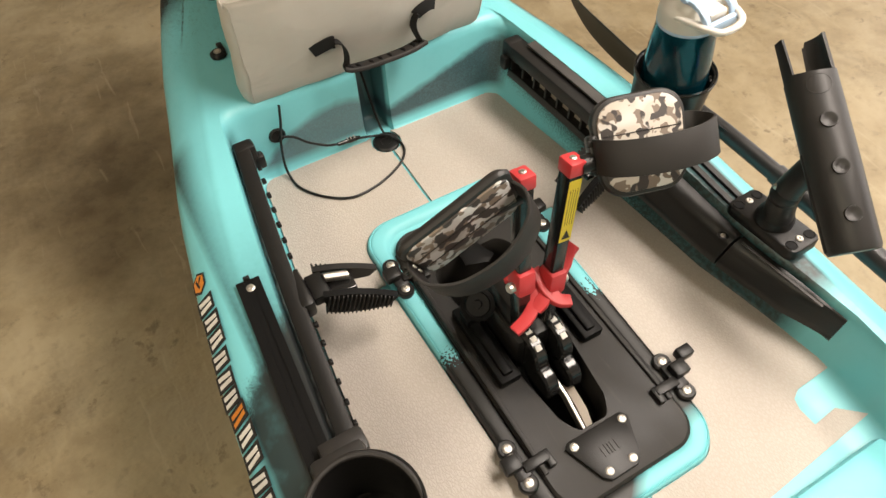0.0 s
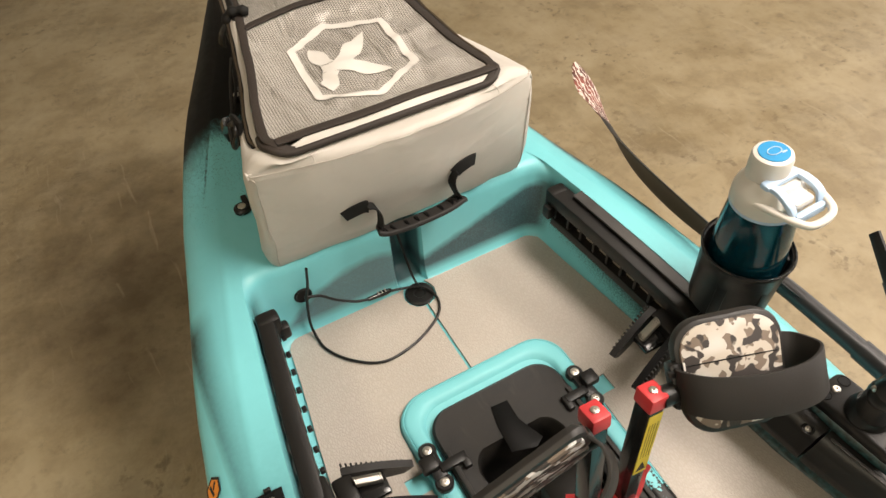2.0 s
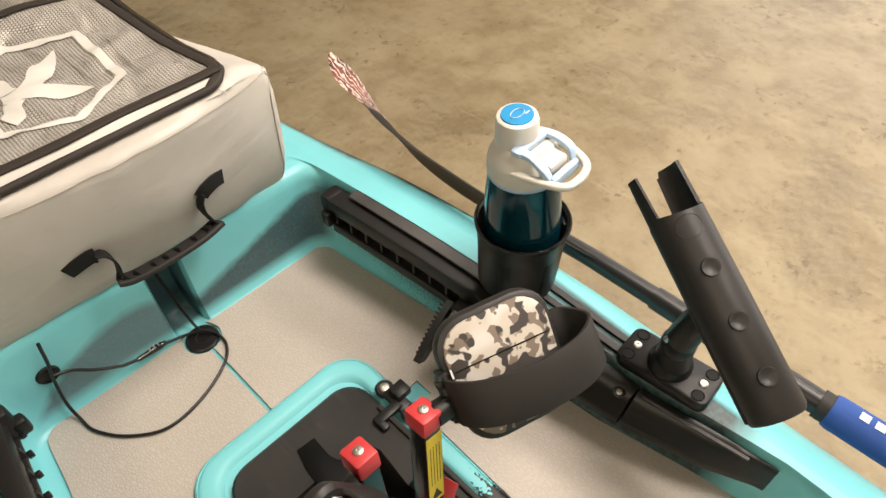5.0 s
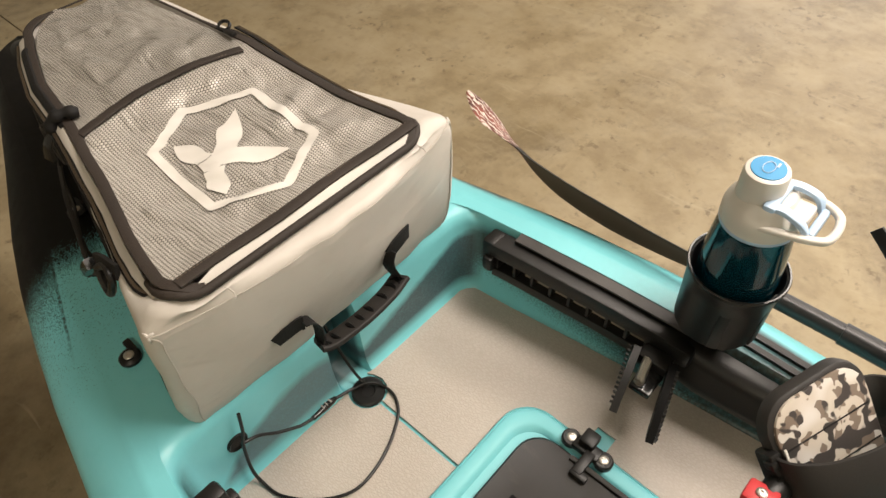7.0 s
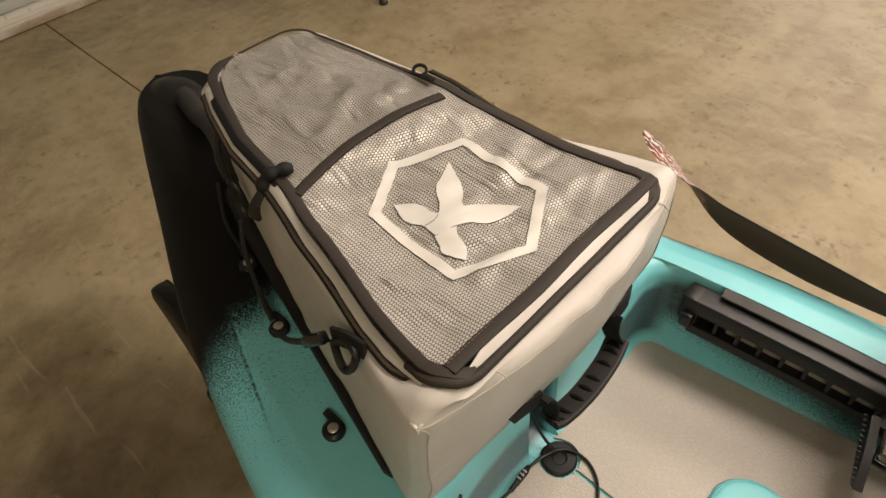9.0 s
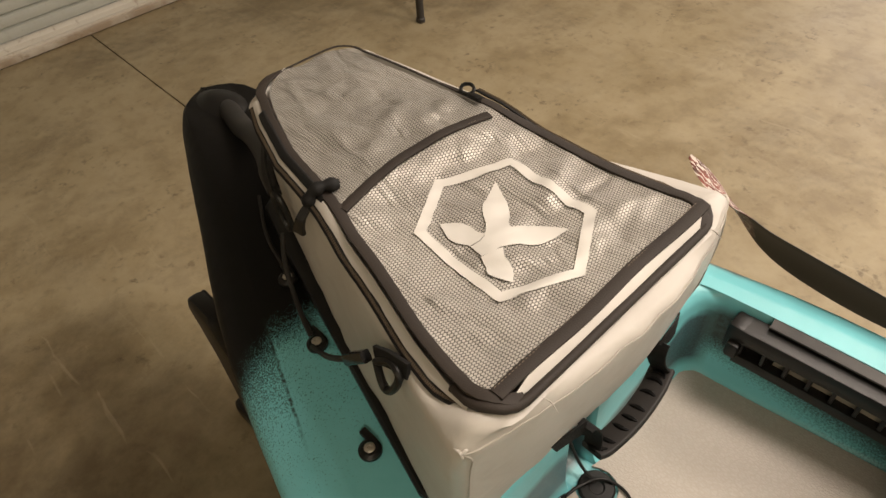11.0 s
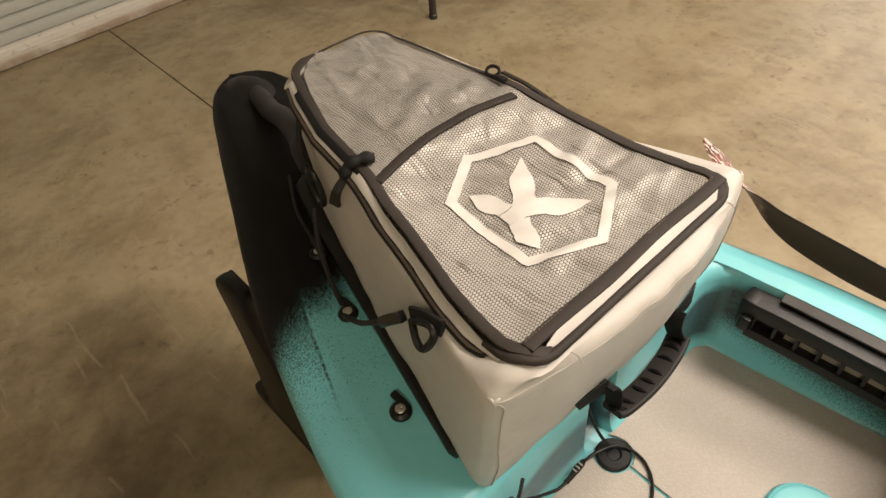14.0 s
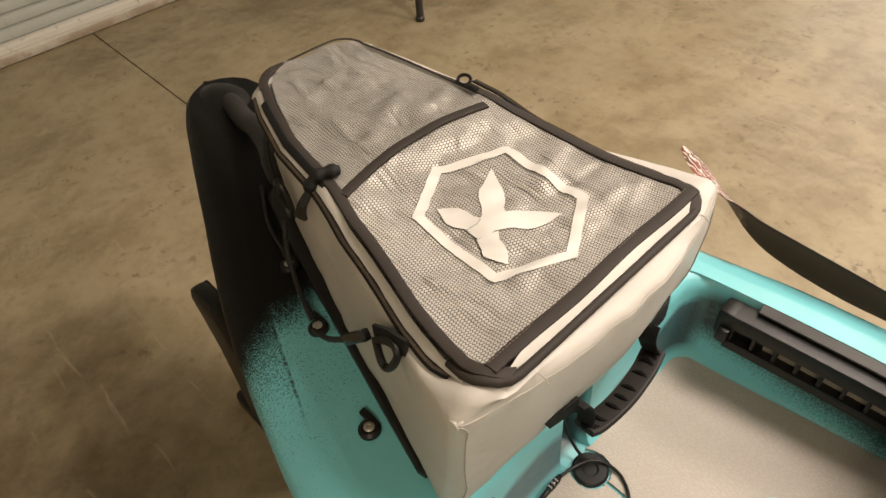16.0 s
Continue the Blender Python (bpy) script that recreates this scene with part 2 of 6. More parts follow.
def make_concrete():
    """Bare slab, trowelled in soft arcs, with brown stains, dark flecks, fine scratches and a painted shadow."""
    m = Mat("bare_concrete", 0.55)
    warp = m.mix(0.10, m.co, m.noise(2.3, 3, out=1))
    big, mid, fine, grit = m.noise(0.6, 5, 0.6, co=warp), m.noise(3.4, 6, 0.6, co=warp), m.noise(24, 5, 0.6), m.noise(260, 3)
    c = m.mix(m.ramp(big, (0.34, 0.0), (0.66, 1.0)), (0.232, 0.177, 0.096), (0.355, 0.284, 0.166))
    c = m.mix(m.math("MULTIPLY", m.ramp(mid, (0.40, 0.0), (0.64, 1.0)), 0.6), c, (0.41, 0.338, 0.212))
    arc = m.node("ShaderNodeTexNoise", Scale=9.0, Detail=4.0, Distortion=1.6, Vector=m.node("ShaderNodeMapping", Vector=warp, Rotation=(0.0, 0.0, 0.6), Scale=(1.0, 0.3, 1.0)).outputs[0]).outputs[0]
    c = m.mix(m.math("MULTIPLY", m.ramp(arc, (0.52, 0.0), (0.70, 1.0)), 0.18), c, (0.20, 0.152, 0.085))
    blot = m.ramp(m.noise(2.1, 7, 0.7, co=warp), (0.51, 0.0), (0.66, 1.0))
    c = m.mix(m.math("MULTIPLY", blot, 0.78), c, (0.125, 0.091, 0.048))
    c = m.mix(m.math("MULTIPLY", m.ramp(fine, (0.57, 0.0), (0.70, 1.0)), 0.42), c, (0.14, 0.108, 0.064))
    # clouds a hand wide and small dark smudges in clusters
    cloud = m.noise(8.5, 8, 0.62, co=warp)
    c = m.mix(m.math("MULTIPLY", m.ramp(cloud, (0.45, 0.0), (0.64, 1.0)), 0.38), c, (0.43, 0.36, 0.235))
    c = m.mix(m.math("MULTIPLY", m.ramp(cloud, (0.33, 1.0), (0.48, 0.0)), 0.42), c, (0.175, 0.128, 0.070))
    smudge = m.math("MULTIPLY", m.ramp(m.noise(32, 5, 0.6, co=warp), (0.57, 0.0), (0.68, 1.0)), m.ramp(m.noise(4.2, 3), (0.48, 0.0), (0.62, 1.0)))
    c = m.mix(m.math("MULTIPLY", smudge, 0.65), c, (0.105, 0.074, 0.040))
    # shadow beside the bow, painted into the slab over its stains
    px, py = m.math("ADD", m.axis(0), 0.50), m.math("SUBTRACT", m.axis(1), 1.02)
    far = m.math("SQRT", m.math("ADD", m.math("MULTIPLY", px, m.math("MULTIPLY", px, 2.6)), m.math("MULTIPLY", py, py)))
    shadow_patch = m.ramp(m.math("ADD", far, m.math("MULTIPLY", m.math("SUBTRACT", m.noise(3.0, 7, 0.7), 0.5), 1.6)), (0.10, 1.0), (0.72, 0.0))
    c = m.mix(m.math("MULTIPLY", shadow_patch, 0.80), c, (0.066, 0.043, 0.020))
    specks = m.node("ShaderNodeTexVoronoi", Scale=7.0, Vector=m.mix(0.05, m.co, m.noise(14, 3, out=1)))
    some = m.ramp(m.noise(1.6, 3), (0.50, 0.0), (0.60, 1.0))
    c = m.mix(m.math("MULTIPLY", m.math("MULTIPLY", m.ramp(specks.outputs[0], (0.03, 1.0), (0.06, 0.0)), some), 0.7), c, (0.07, 0.054, 0.034))
    scratch = m.node("ShaderNodeTexNoise", Scale=60.0, Detail=2.0, Vector=m.node("ShaderNodeMapping", Vector=warp, Rotation=(0.0, 0.0, 1.1), Scale=(1.0, 0.06, 1.0)).outputs[0]).outputs[0]
    c = m.mix(m.math("MULTIPLY", m.ramp(scratch, (0.66, 0.0), (0.74, 1.0)), 0.22), c, (0.46, 0.39, 0.27))
    m.colour(c)
    m.rough(m.math("MULTIPLY_ADD", mid, 0.35, 0.33))
    b = m.bump(grit, 0.12, 0.001)
    m.bump(fine, 0.10, 0.004, b)
    return m.m


def make_tarp():
    """Pale grey coated fabric, softly creased and handled."""
    m = Mat("grey_tarpaulin", 0.5)
    big, mid, fine = m.noise(6, 4), m.noise(38, 4), m.noise(1100, 2)
    c = m.mix(m.ramp(big, (0.3, 0.0), (0.7, 1.0)), (0.465, 0.432, 0.385), (0.53, 0.497, 0.45))
    c = m.mix(m.math("MULTIPLY", m.ramp(mid, (0.56, 0.0), (0.75, 1.0)), 0.22), c, (0.40, 0.36, 0.31))
    m.colour(c)
    m.rough(m.math("MULTIPLY_ADD", mid, 0.2, 0.38))
    b = m.bump(fine, 0.12, 0.0005)
    m.bump(m.noise(11, 2, 0.4), 0.34, 0.013, m.bump(m.node("ShaderNodeTexNoise", Scale=22.0, Detail=2.0, Distortion=1.2, Vector=m.node("ShaderNodeMapping", Vector=m.co, Scale=(0.5, 1.0, 1.4)).outputs[0]).outputs[0], 0.22, 0.007, b))
    return m.m


def make_mesh_cloth(name, low, high, pitch):
    """Silver-grey honeycomb mesh over dark lining."""
    m = Mat(name, 0.3, 0.2)
    x, y = m.axis(0), m.axis(1)
    k = 2 * math.pi / pitch

    def wave(ax, ay):
        return m.math("COSINE", m.math("ADD", m.math("MULTIPLY", x, k * ax), m.math("MULTIPLY", y, k * ay * 1.40)))

    h = m.math("ADD", m.math("ADD", wave(1.0, 0.0), wave(0.5, 0.866)), wave(0.5, -0.866))
    cell = m.ramp(m.math("MULTIPLY_ADD", h, 0.2222, 0.3333), (0.07, 0.0), (0.26, 1.0))
    tone = m.ramp(m.noise(8, 3), (0.3, 0.0), (0.7, 1.0))
    c = m.mix(cell, m.mix(tone, (0.040, 0.035, 0.029), (0.075, 0.067, 0.056)), m.mix(tone, low, high))
    m.colour(c)
    m.rough(m.math("MULTIPLY_ADD", cell, -0.12, 0.52))
    b = m.bump(cell, 0.6, 0.0012)
    fold = m.node("ShaderNodeTexNoise", Scale=30.0, Detail=2.0, Roughness=0.45, Distortion=0.8, Vector=m.node("ShaderNodeMapping", Vector=m.co, Rotation=(0.0, 0.0, 0.9), Scale=(1.0, 0.42, 1.0)).outputs[0]).outputs[0]
    m.bump(fold, 0.80, 0.014, b)
    return m.m


def make_dusty(name, dark, dust):
    """Black moulded plastic, scuffed and filmed with dry dust."""
    m = Mat(name, 0.5)
    m.b.inputs["Specular IOR Level"].default_value = 0.34
    film = m.ramp(m.noise(11, 5, 0.62), (0.40, 0.0), (0.72, 1.0))
    scuff = m.node("ShaderNodeTexNoise", Scale=70.0, Detail=4.0, Distortion=0.6, Vector=m.node("ShaderNodeMapping", Vector=m.co, Rotation=(0.0, 0.0, 0.7), Scale=(1.0, 0.2, 1.0)).outputs[0]).outputs[0]
    marks = m.ramp(scuff, (0.60, 0.0), (0.72, 1.0))
    c = m.mix(m.math("MULTIPLY", film, 0.55), dark, dust)
    c = m.mix(m.math("MULTIPLY", marks, 0.35), c, tuple(1.4 * v for v in dust))
    m.colour(c)
    m.rough(m.math("MULTIPLY_ADD", film, 0.25, 0.40))
    m.bump(m.noise(900, 3), 0.2, 0.0008)
    return m.m


def make_camo(name, light, warm, seed):
    m = Mat(name, 0.6)
    co = m.node("ShaderNodeMapping", Vector=m.co, Location=(seed, seed * 0.7, 0.0)).outputs[0]
    warp = m.mix(0.008, co, m.noise(60, 2, co=co, out=1))
    a, b = m.noise(72, 1, 0.4, co=warp), m.noise(105, 1, 0.4, co=m.node("ShaderNodeMapping", Vector=warp, Location=(3.1, 1.7, 0.4)).outputs[0])
    c = m.mix(m.ramp(m.noise(20, 2, co=co), (0.45, 0.0), (0.55, 1.0)), light, warm)
    c = m.mix(m.ramp(b, (0.515, 0.0), (0.535, 1.0)), c, (0.17, 0.13, 0.10))
    c = m.mix(m.ramp(a, (0.545, 0.0), (0.565, 1.0)), c, (0.035, 0.028, 0.025))
    m.colour(c)
    m.bump(m.noise(500, 2), 0.15, 0.0006)
    return m.m


def make_bottle():
    m = Mat("blue_tritan", 0.06)
    m.colour((0.008, 0.15, 0.225))
    m.b.inputs["Transmission Weight"].default_value = 0.86
    m.b.inputs["IOR"].default_value = 1.45
    m.rough(m.math("MULTIPLY_ADD", m.noise(60, 3), 0.06, 0.03))
    return m.m


def make_wood_blade():
    """Black paddle blade with a red and white graphic towards its tip."""
    m = Mat("printed_blade", 0.55)
    m.b.inputs["Specular IOR Level"].default_value = 0.25
    y = m.axis(1)
    lines = m.node("ShaderNodeTexWave", Scale=14.0, Distortion=9.0, Detail=3.0, Vector=m.node("ShaderNodeMapping", Vector=m.co, Scale=(3.0, 1.0, 3.0)).outputs[0])
    lines.inputs["Detail Scale"].default_value = 3.0
    g = m.mix(m.ramp(m.noise(30, 3), (0.4, 0.0), (0.6, 1.0)), (0.20, 0.06, 0.042), (0.08, 0.038, 0.03))
    g = m.mix(m.ramp(lines.outputs[1], (0.72, 0.0), (0.82, 1.0)), g, (0.55, 0.48, 0.42))
    m.colour(m.mix(m.ramp(m.math("ADD", y, m.math("MULTIPLY", m.noise(40, 2), 0.05)), (0.520, 0.0), (0.540, 1.0)), (0.010, 0.0095, 0.009), g))
    return m.m


def make_door():
    m = Mat("roller_door_steel", 0.45)
    c = m.mix(m.ramp(m.noise(4, 4), (0.35, 0.0), (0.65, 1.0)), (0.44, 0.45, 0.40), (0.50, 0.51, 0.46))
    m.colour(m.mix(m.math("MULTIPLY", m.ramp(m.noise(50, 4), (0.55, 0.0), (0.75, 1.0)), 0.3), c, (0.30, 0.28, 0.23)))
    m.bump(m.noise(300, 2), 0.1, 0.001)
    return m.m


def make_bottom_rail():
    m = Mat("worn_white_rail", 0.5)
    wear = m.ramp(m.noise(24, 5, 0.65), (0.58, 0.0), (0.68, 1.0))
    low = m.math("MULTIPLY", m.step(m.axis(2), 0.046, 0.030), m.ramp(m.noise(9, 4), (0.35, 0.25), (0.6, 0.8)))
    c = m.mix(m.math("MULTIPLY", wear, 0.6), (0.66, 0.62, 0.54), (0.25, 0.17, 0.10))
    m.colour(m.mix(low, c, (0.30, 0.21, 0.13)))
    m.bump(wear, 0.2, 0.002)
    return m.m


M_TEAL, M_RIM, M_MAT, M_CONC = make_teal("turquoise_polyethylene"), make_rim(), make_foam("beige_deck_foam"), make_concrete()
M_TEAL2 = make_teal("turquoise_polyethylene_clean", False)
M_BAG, M_MESH, M_DOOR, M_RAIL = make_tarp(), make_mesh_cloth("honeycomb_mesh", (0.46, 0.43, 0.385), (0.60, 0.57, 0.515), 0.0036), make_door(), make_bottom_rail()
M_MESH2 = make_mesh_cloth("tight_honeycomb_mesh", (0.33, 0.31, 0.275), (0.44, 0.415, 0.37), 0.0031)
M_CAMO1 = make_camo("camouflage_pad_pale", (0.56, 0.53, 0.49), (0.47, 0.42, 0.355), 0.0)
M_CAMO2 = make_camo("camouflage_pad_snow", (0.55, 0.54, 0.53), (0.36, 0.33, 0.31), 5.3)
M_BLACK = plain("black_plastic", (0.009, 0.0085, 0.008), 0.40, grain=420, bump=0.2, spec=0.34)
M_SATIN = plain("black_satin_plastic", (0.019, 0.0172, 0.016), 0.46, grain=1100, bump=0.12, spec=0.42)
M_GLOSS = plain("black_gloss_plastic", (0.012, 0.012, 0.012), 0.16, grain=300, bump=0.05)
M_LID = make_dusty("black_moulded_lid", (0.010, 0.0095, 0.009), (0.036, 0.032, 0.027))
M_RUBBER = plain("black_rubber", (0.018, 0.016, 0.0145), 0.60, grain=900, bump=0.15, spec=0.35)
M_WEB = plain("black_webbing", (0.008, 0.0075, 0.007), 0.7, grain=900, bump=0.4, spec=0.3)
M_TAPE = plain("dark_binding_tape", (0.024, 0.0170, 0.0125), 0.72, grain=900, bump=0.5)
M_WALL = plain("painted_wall", (0.66, 0.63, 0.57), 0.7, grain=60)
M_CEIL = plain("ceiling_sheet", (0.62, 0.60, 0.56), 0.7, grain=60)
M_RED = plain("red_plastic", (0.50, 0.036, 0.040), 0.45, grain=300, bump=0.1)
M_YELLOW = plain("yellow_sticker", (0.62, 0.45, 0.02), 0.45, grain=300, bump=0.03)
M_WHITE = plain("white_plastic", (0.65, 0.62, 0.565), 0.33, grain=300, bump=0.05)
M_PRINT = plain("white_print", (0.64, 0.615, 0.57), 0.5, grain=700, bump=0.2)
M_STITCH = plain("grey_stitching", (0.415, 0.385, 0.34), 0.7, grain=700)
M_THREAD = plain("brown_thread", (0.15, 0.115, 0.085), 0.7, grain=700)
M_STRIP = plain("pale_lining", (0.52, 0.49, 0.445), 0.6, grain=700, bump=0.2)
M_ORANGE = plain("orange_print", (0.55, 0.19, 0.02), 0.4, grain=500, bump=0.05)
M_ICE = plain("pale_blue_plastic", (0.42, 0.56, 0.74), 0.3, grain=300, bump=0.05)
M_CAPBLUE = plain("blue_print", (0.02, 0.25, 0.52), 0.4, grain=300, bump=0.05)
M_BLUE = plain("blue_foam_grip", (0.018, 0.065, 0.27), 0.8, grain=700, bump=0.5)
M_STEEL = plain("steel", (0.60, 0.57, 0.52), 0.42, 1.0, grain=300, bump=0.1)
M_BRASS = plain("dark_zip_teeth", (0.12, 0.09, 0.06), 0.4, 0.6, grain=300, bump=0.1)
M_TUBE = plain("dark_steel_tube", (0.05, 0.045, 0.04), 0.45, 0.4)
M_SHAFT = plain("black_paddle_shaft", (0.012, 0.012, 0.012), 0.36, grain=300, bump=0.05, spec=0.4)
M_BOTTLE, M_BLADE = make_bottle(), make_wood_blade()
# beige for light in the rail's recess and floor seen through the well
M_PALE = plain("pale_beige_stand_in", (0.30, 0.26, 0.205), 0.5, grain=300)
M_DUST = plain("dusty_grey_plastic", (0.035, 0.033, 0.031), 0.6, grain=160, amount=0.45, bump=0.4)
# near-black for some parts, and for shade in slots, holes and recesses
M_PIT = plain("near_black_plastic_and_hollows", (0.003, 0.003, 0.003), 0.5, spec=0.15)
M_GREY = plain("grey_webbing_print", (0.30, 0.29, 0.27), 0.5)

# ---- mesh helpers ----
def lerp(a, b, t):
    return a + (b - a) * t


def curve_at(keys, v):
    """Smooth value at v from a few (place, value) keys."""
    if v <= keys[0][0]:
        return keys[0][1]
    for (a, fa), (b, fb) in zip(keys, keys[1:]):
        if v <= b:
            return lerp(fa, fb, (v - a) / (b - a))
    return keys[-1][1]


def mesh_ob(name, bm, material, smooth=True, angle=40):
    bmesh.ops.recalc_face_normals(bm, faces=bm.faces)
    me = bpy.data.meshes.new(name)
    bm.to_mesh(me)
    bm.free()
    for m in material if isinstance(material, (list, tuple)) else [material]:
        me.materials.append(m)
    if smooth:
        me.shade_smooth()
        me.set_sharp_from_angle(angle=radians(angle))
    return new(name, me)


def part(name, bm, material, parent, label="", angle=40):
    ob = mesh_ob(name, bm, material, True, angle)
    ob.parent = parent
    if label:
        tagged(ob, label)
    return ob


def thing(name, place, label, category, group="", turn=(0, 0, 0)):
    """An Empty at the base of a thing, that its parts hang from."""
    ob = new(name)
    ob.empty_display_size = 0.05
    ob.matrix_world = pose(*place, *turn)
    return tagged(ob, label, category, group)


def box(bm, cx, cy, cz, sx, sy, sz, bevel=0.0, m=None, seg=2):
    """A bevelled block."""
    r = bmesh.ops.create_cube(bm, size=1)
    vs = r["verts"]
    bmesh.ops.transform(bm, verts=vs, matrix=Matrix.Translation((cx, cy, cz)) @ Matrix.Diagonal((sx, sy, sz, 1)))
    if bevel:
        es = list({e for v in vs for e in v.link_edges})
        got = bmesh.ops.bevel(bm, geom=es, offset=bevel, segments=seg, affect="EDGES", profile=0.5)
        vs = list({v for f in got["faces"] for v in f.verts} | {v for v in vs if v.is_valid})
    if m is not None:
        bmesh.ops.transform(bm, verts=vs, matrix=m)
    return bm


def lathe(bm, profile, n=32, m=None, close=False):
    """Turns a profile of (radius, height) about z."""
    rings, made = [], []
    for r, z in profile:
        if r < 1e-6:
            v = bm.verts.new((0, 0, z))
            rings.append([v])
            made.append(v)
        else:
            ring = [bm.verts.new((r * math.cos(2 * math.pi * i / n), r * math.sin(2 * math.pi * i / n), z)) for i in range(n)]
            rings.append(ring)
            made += ring
    pairs = list(zip(rings, rings[1:])) + ([(rings[-1], rings[0])] if close else [])
    for a, b in pairs:
        for i in range(n):
            j = (i + 1) % n
            if len(a) == 1 and len(b) == 1:
                continue
            if len(a) == 1:
                bm.faces.new((a[0], b[i], b[j]))
            elif len(b) == 1:
                bm.faces.new((a[i], a[j], b[0]))
            else:
                bm.faces.new((a[i], a[j], b[j], b[i]))
    if m is not None:
        bmesh.ops.transform(bm, verts=made, matrix=m)
    return bm


def smooth_line(pts, steps=6):
    """A Catmull-Rom line through pts."""
    p = [Vector(q) for q in pts]
    p = [p[0] * 2 - p[1]] + p + [p[-1] * 2 - p[-2]]
    out = []
    for i in range(1, len(p) - 2):
        for k in range(steps):
            t = k / steps
            a, b, c, d = p[i - 1:i + 3]
            out.append(0.5 * (2 * b + (c - a) * t + (2 * a - 5 * b + 4 * c - d) * t * t + (3 * b - a - 3 * c + d) * t ** 3))
    return out + [p[-2]]


def sweep(bm, line, section, up=(0, 0, 1), closed=False, caps=True, scale=None):
    """Drags a closed section of (side, up) points along a line."""
    line = [Vector(q) for q in line]
    n, rings = len(line), []
    for i, p in enumerate(line):
        if closed:
            d = line[(i + 1) % n] - line[i - 1]
        else:
            d = line[min(i + 1, n - 1)] - line[max(i - 1, 0)]
        d.normalize()
        side = d.cross(Vector(up))
        if side.length < 1e-4:
            side = d.cross(Vector((1, 0, 0)))
        side.normalize()
        u = side.cross(d)
        k = scale(i / max(1, n - 1)) if scale else 1.0
        rings.append([bm.verts.new(p + side * (a * k) + u * (b * k)) for a, b in section])
    m = len(section)
    for a, b in list(zip(rings, rings[1:])) + ([(rings[-1], rings[0])] if closed else []):
        for i in range(m):
            bm.faces.new((a[i], a[(i + 1) % m], b[(i + 1) % m], b[i]))
    if caps and not closed:
        bm.faces.new(rings[0][::-1])
        bm.faces.new(rings[-1])
    return bm


def circle(r, n=10, ry=None):
    ry = r if ry is None else ry
    return [(r * math.cos(2 * math.pi * i / n), ry * math.sin(2 * math.pi * i / n)) for i in range(n)]


def rrect(hx, hy, r, n=5):
    """A rounded rectangle's outline, anticlockwise."""
    out = []
    for cx, cy, a0 in ((hx - r, hy - r, 0), (-hx + r, hy - r, 90), (-hx + r, -hy + r, 180), (hx - r, -hy + r, 270)):
        for k in range(n + 1):
            a = radians(a0 + 90 * k / n)
            out.append((cx + r * math.cos(a), cy + r * math.sin(a)))
    return out


def slab(bm, outline, z0, z1, bevel=0.0, m=None):
    """A flat piece of that outline from z0 up to z1, its upper and lower edges eased."""
    c = Vector((sum(p[0] for p in outline) / len(outline), sum(p[1] for p in outline) / len(outline)))
    made, rings = [], []

    def ring(inset, z):
        vs = []
        for x, y in outline:
            d = Vector((x, y)) - c
            k = max(0.0, 1 - inset / max(d.length, 1e-6))
            vs.append(bm.verts.new((c.x + d.x * k, c.y + d.y * k, z)))
        made.extend(vs)
        rings.append(vs)

    if bevel:
        ring(bevel, z0)
        ring(0, z0 + bevel)
        ring(0, z1 - bevel)
        ring(bevel * 0.3, z1 - bevel * 0.3)
        ring(bevel, z1)
    else:
        ring(0, z0)
        ring(0, z1)
    n = len(outline)
    for a, b in zip(rings, rings[1:]):
        for i in range(n):
            bm.faces.new((a[i], a[(i + 1) % n], b[(i + 1) % n], b[i]))
    bm.faces.new(rings[0][::-1])
    bm.faces.new(rings[-1])
    if m is not None:
        bmesh.ops.transform(bm, verts=made, matrix=m)
    return bm


def rings_mesh(bm, rings, cap_first=True, cap_last=True):
    """Joins closed rings of points, all of one length."""
    vr = [[bm.verts.new(p) for p in r] for r in rings]
    n = len(vr[0])
    for a, b in zip(vr, vr[1:]):
        for i in range(n):
            bm.faces.new((a[i], a[(i + 1) % n], b[(i + 1) % n], b[i]))
    if cap_first:
        bm.faces.new(vr[0][::-1])
    if cap_last:
        bm.faces.new(vr[-1])
    return vr

# ---- the garage ----
def slab_box(name, pieces, material):
    bm = bmesh.new()
    for lo, hi in pieces:
        box(bm, *[(a + b) / 2 for a, b in zip(lo, hi)], *[b - a for a, b in zip(lo, hi)])
    return tagged(mesh_ob(name, bm, material, False), kind="structure")


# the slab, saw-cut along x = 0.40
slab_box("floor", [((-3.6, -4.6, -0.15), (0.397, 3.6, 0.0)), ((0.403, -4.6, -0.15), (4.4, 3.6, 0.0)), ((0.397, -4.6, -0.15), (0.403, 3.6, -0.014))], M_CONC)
slab_box("wall_west", [((-3.6, -4.6, 0.0), (-3.45, 3.6, 2.7))], M_WALL)
slab_box("wall_south", [((-3.45, -4.6, 0.0), (4.25, -4.45, 2.7))], M_WALL)
slab_box("wall_east", [((4.25, -4.6, 0.0), (4.4, -3.4, 2.7)), ((4.25, 1.6, 0.0), (4.4, 3.6, 2.7)), ((4.25, -3.4, 2.35), (4.4, 1.6, 2.7))], M_WALL)
slab_box("wall_north", [((-3.45, 3.26, 0.0), (-2.3, 3.41, 2.7)), ((2.9, 3.26, 0.0), (4.25, 3.41, 2.7)), ((-2.3, 3.26, 2.3), (2.9, 3.41, 2.7))], M_WALL)
slab_box("ceiling", [((-3.6, -4.6, 2.7), (4.4, 3.6, 2.8))], M_CEIL)
slab_box("ground", [((4.41, -60, -0.17), (90, 60, -0.02))], M_CONC)


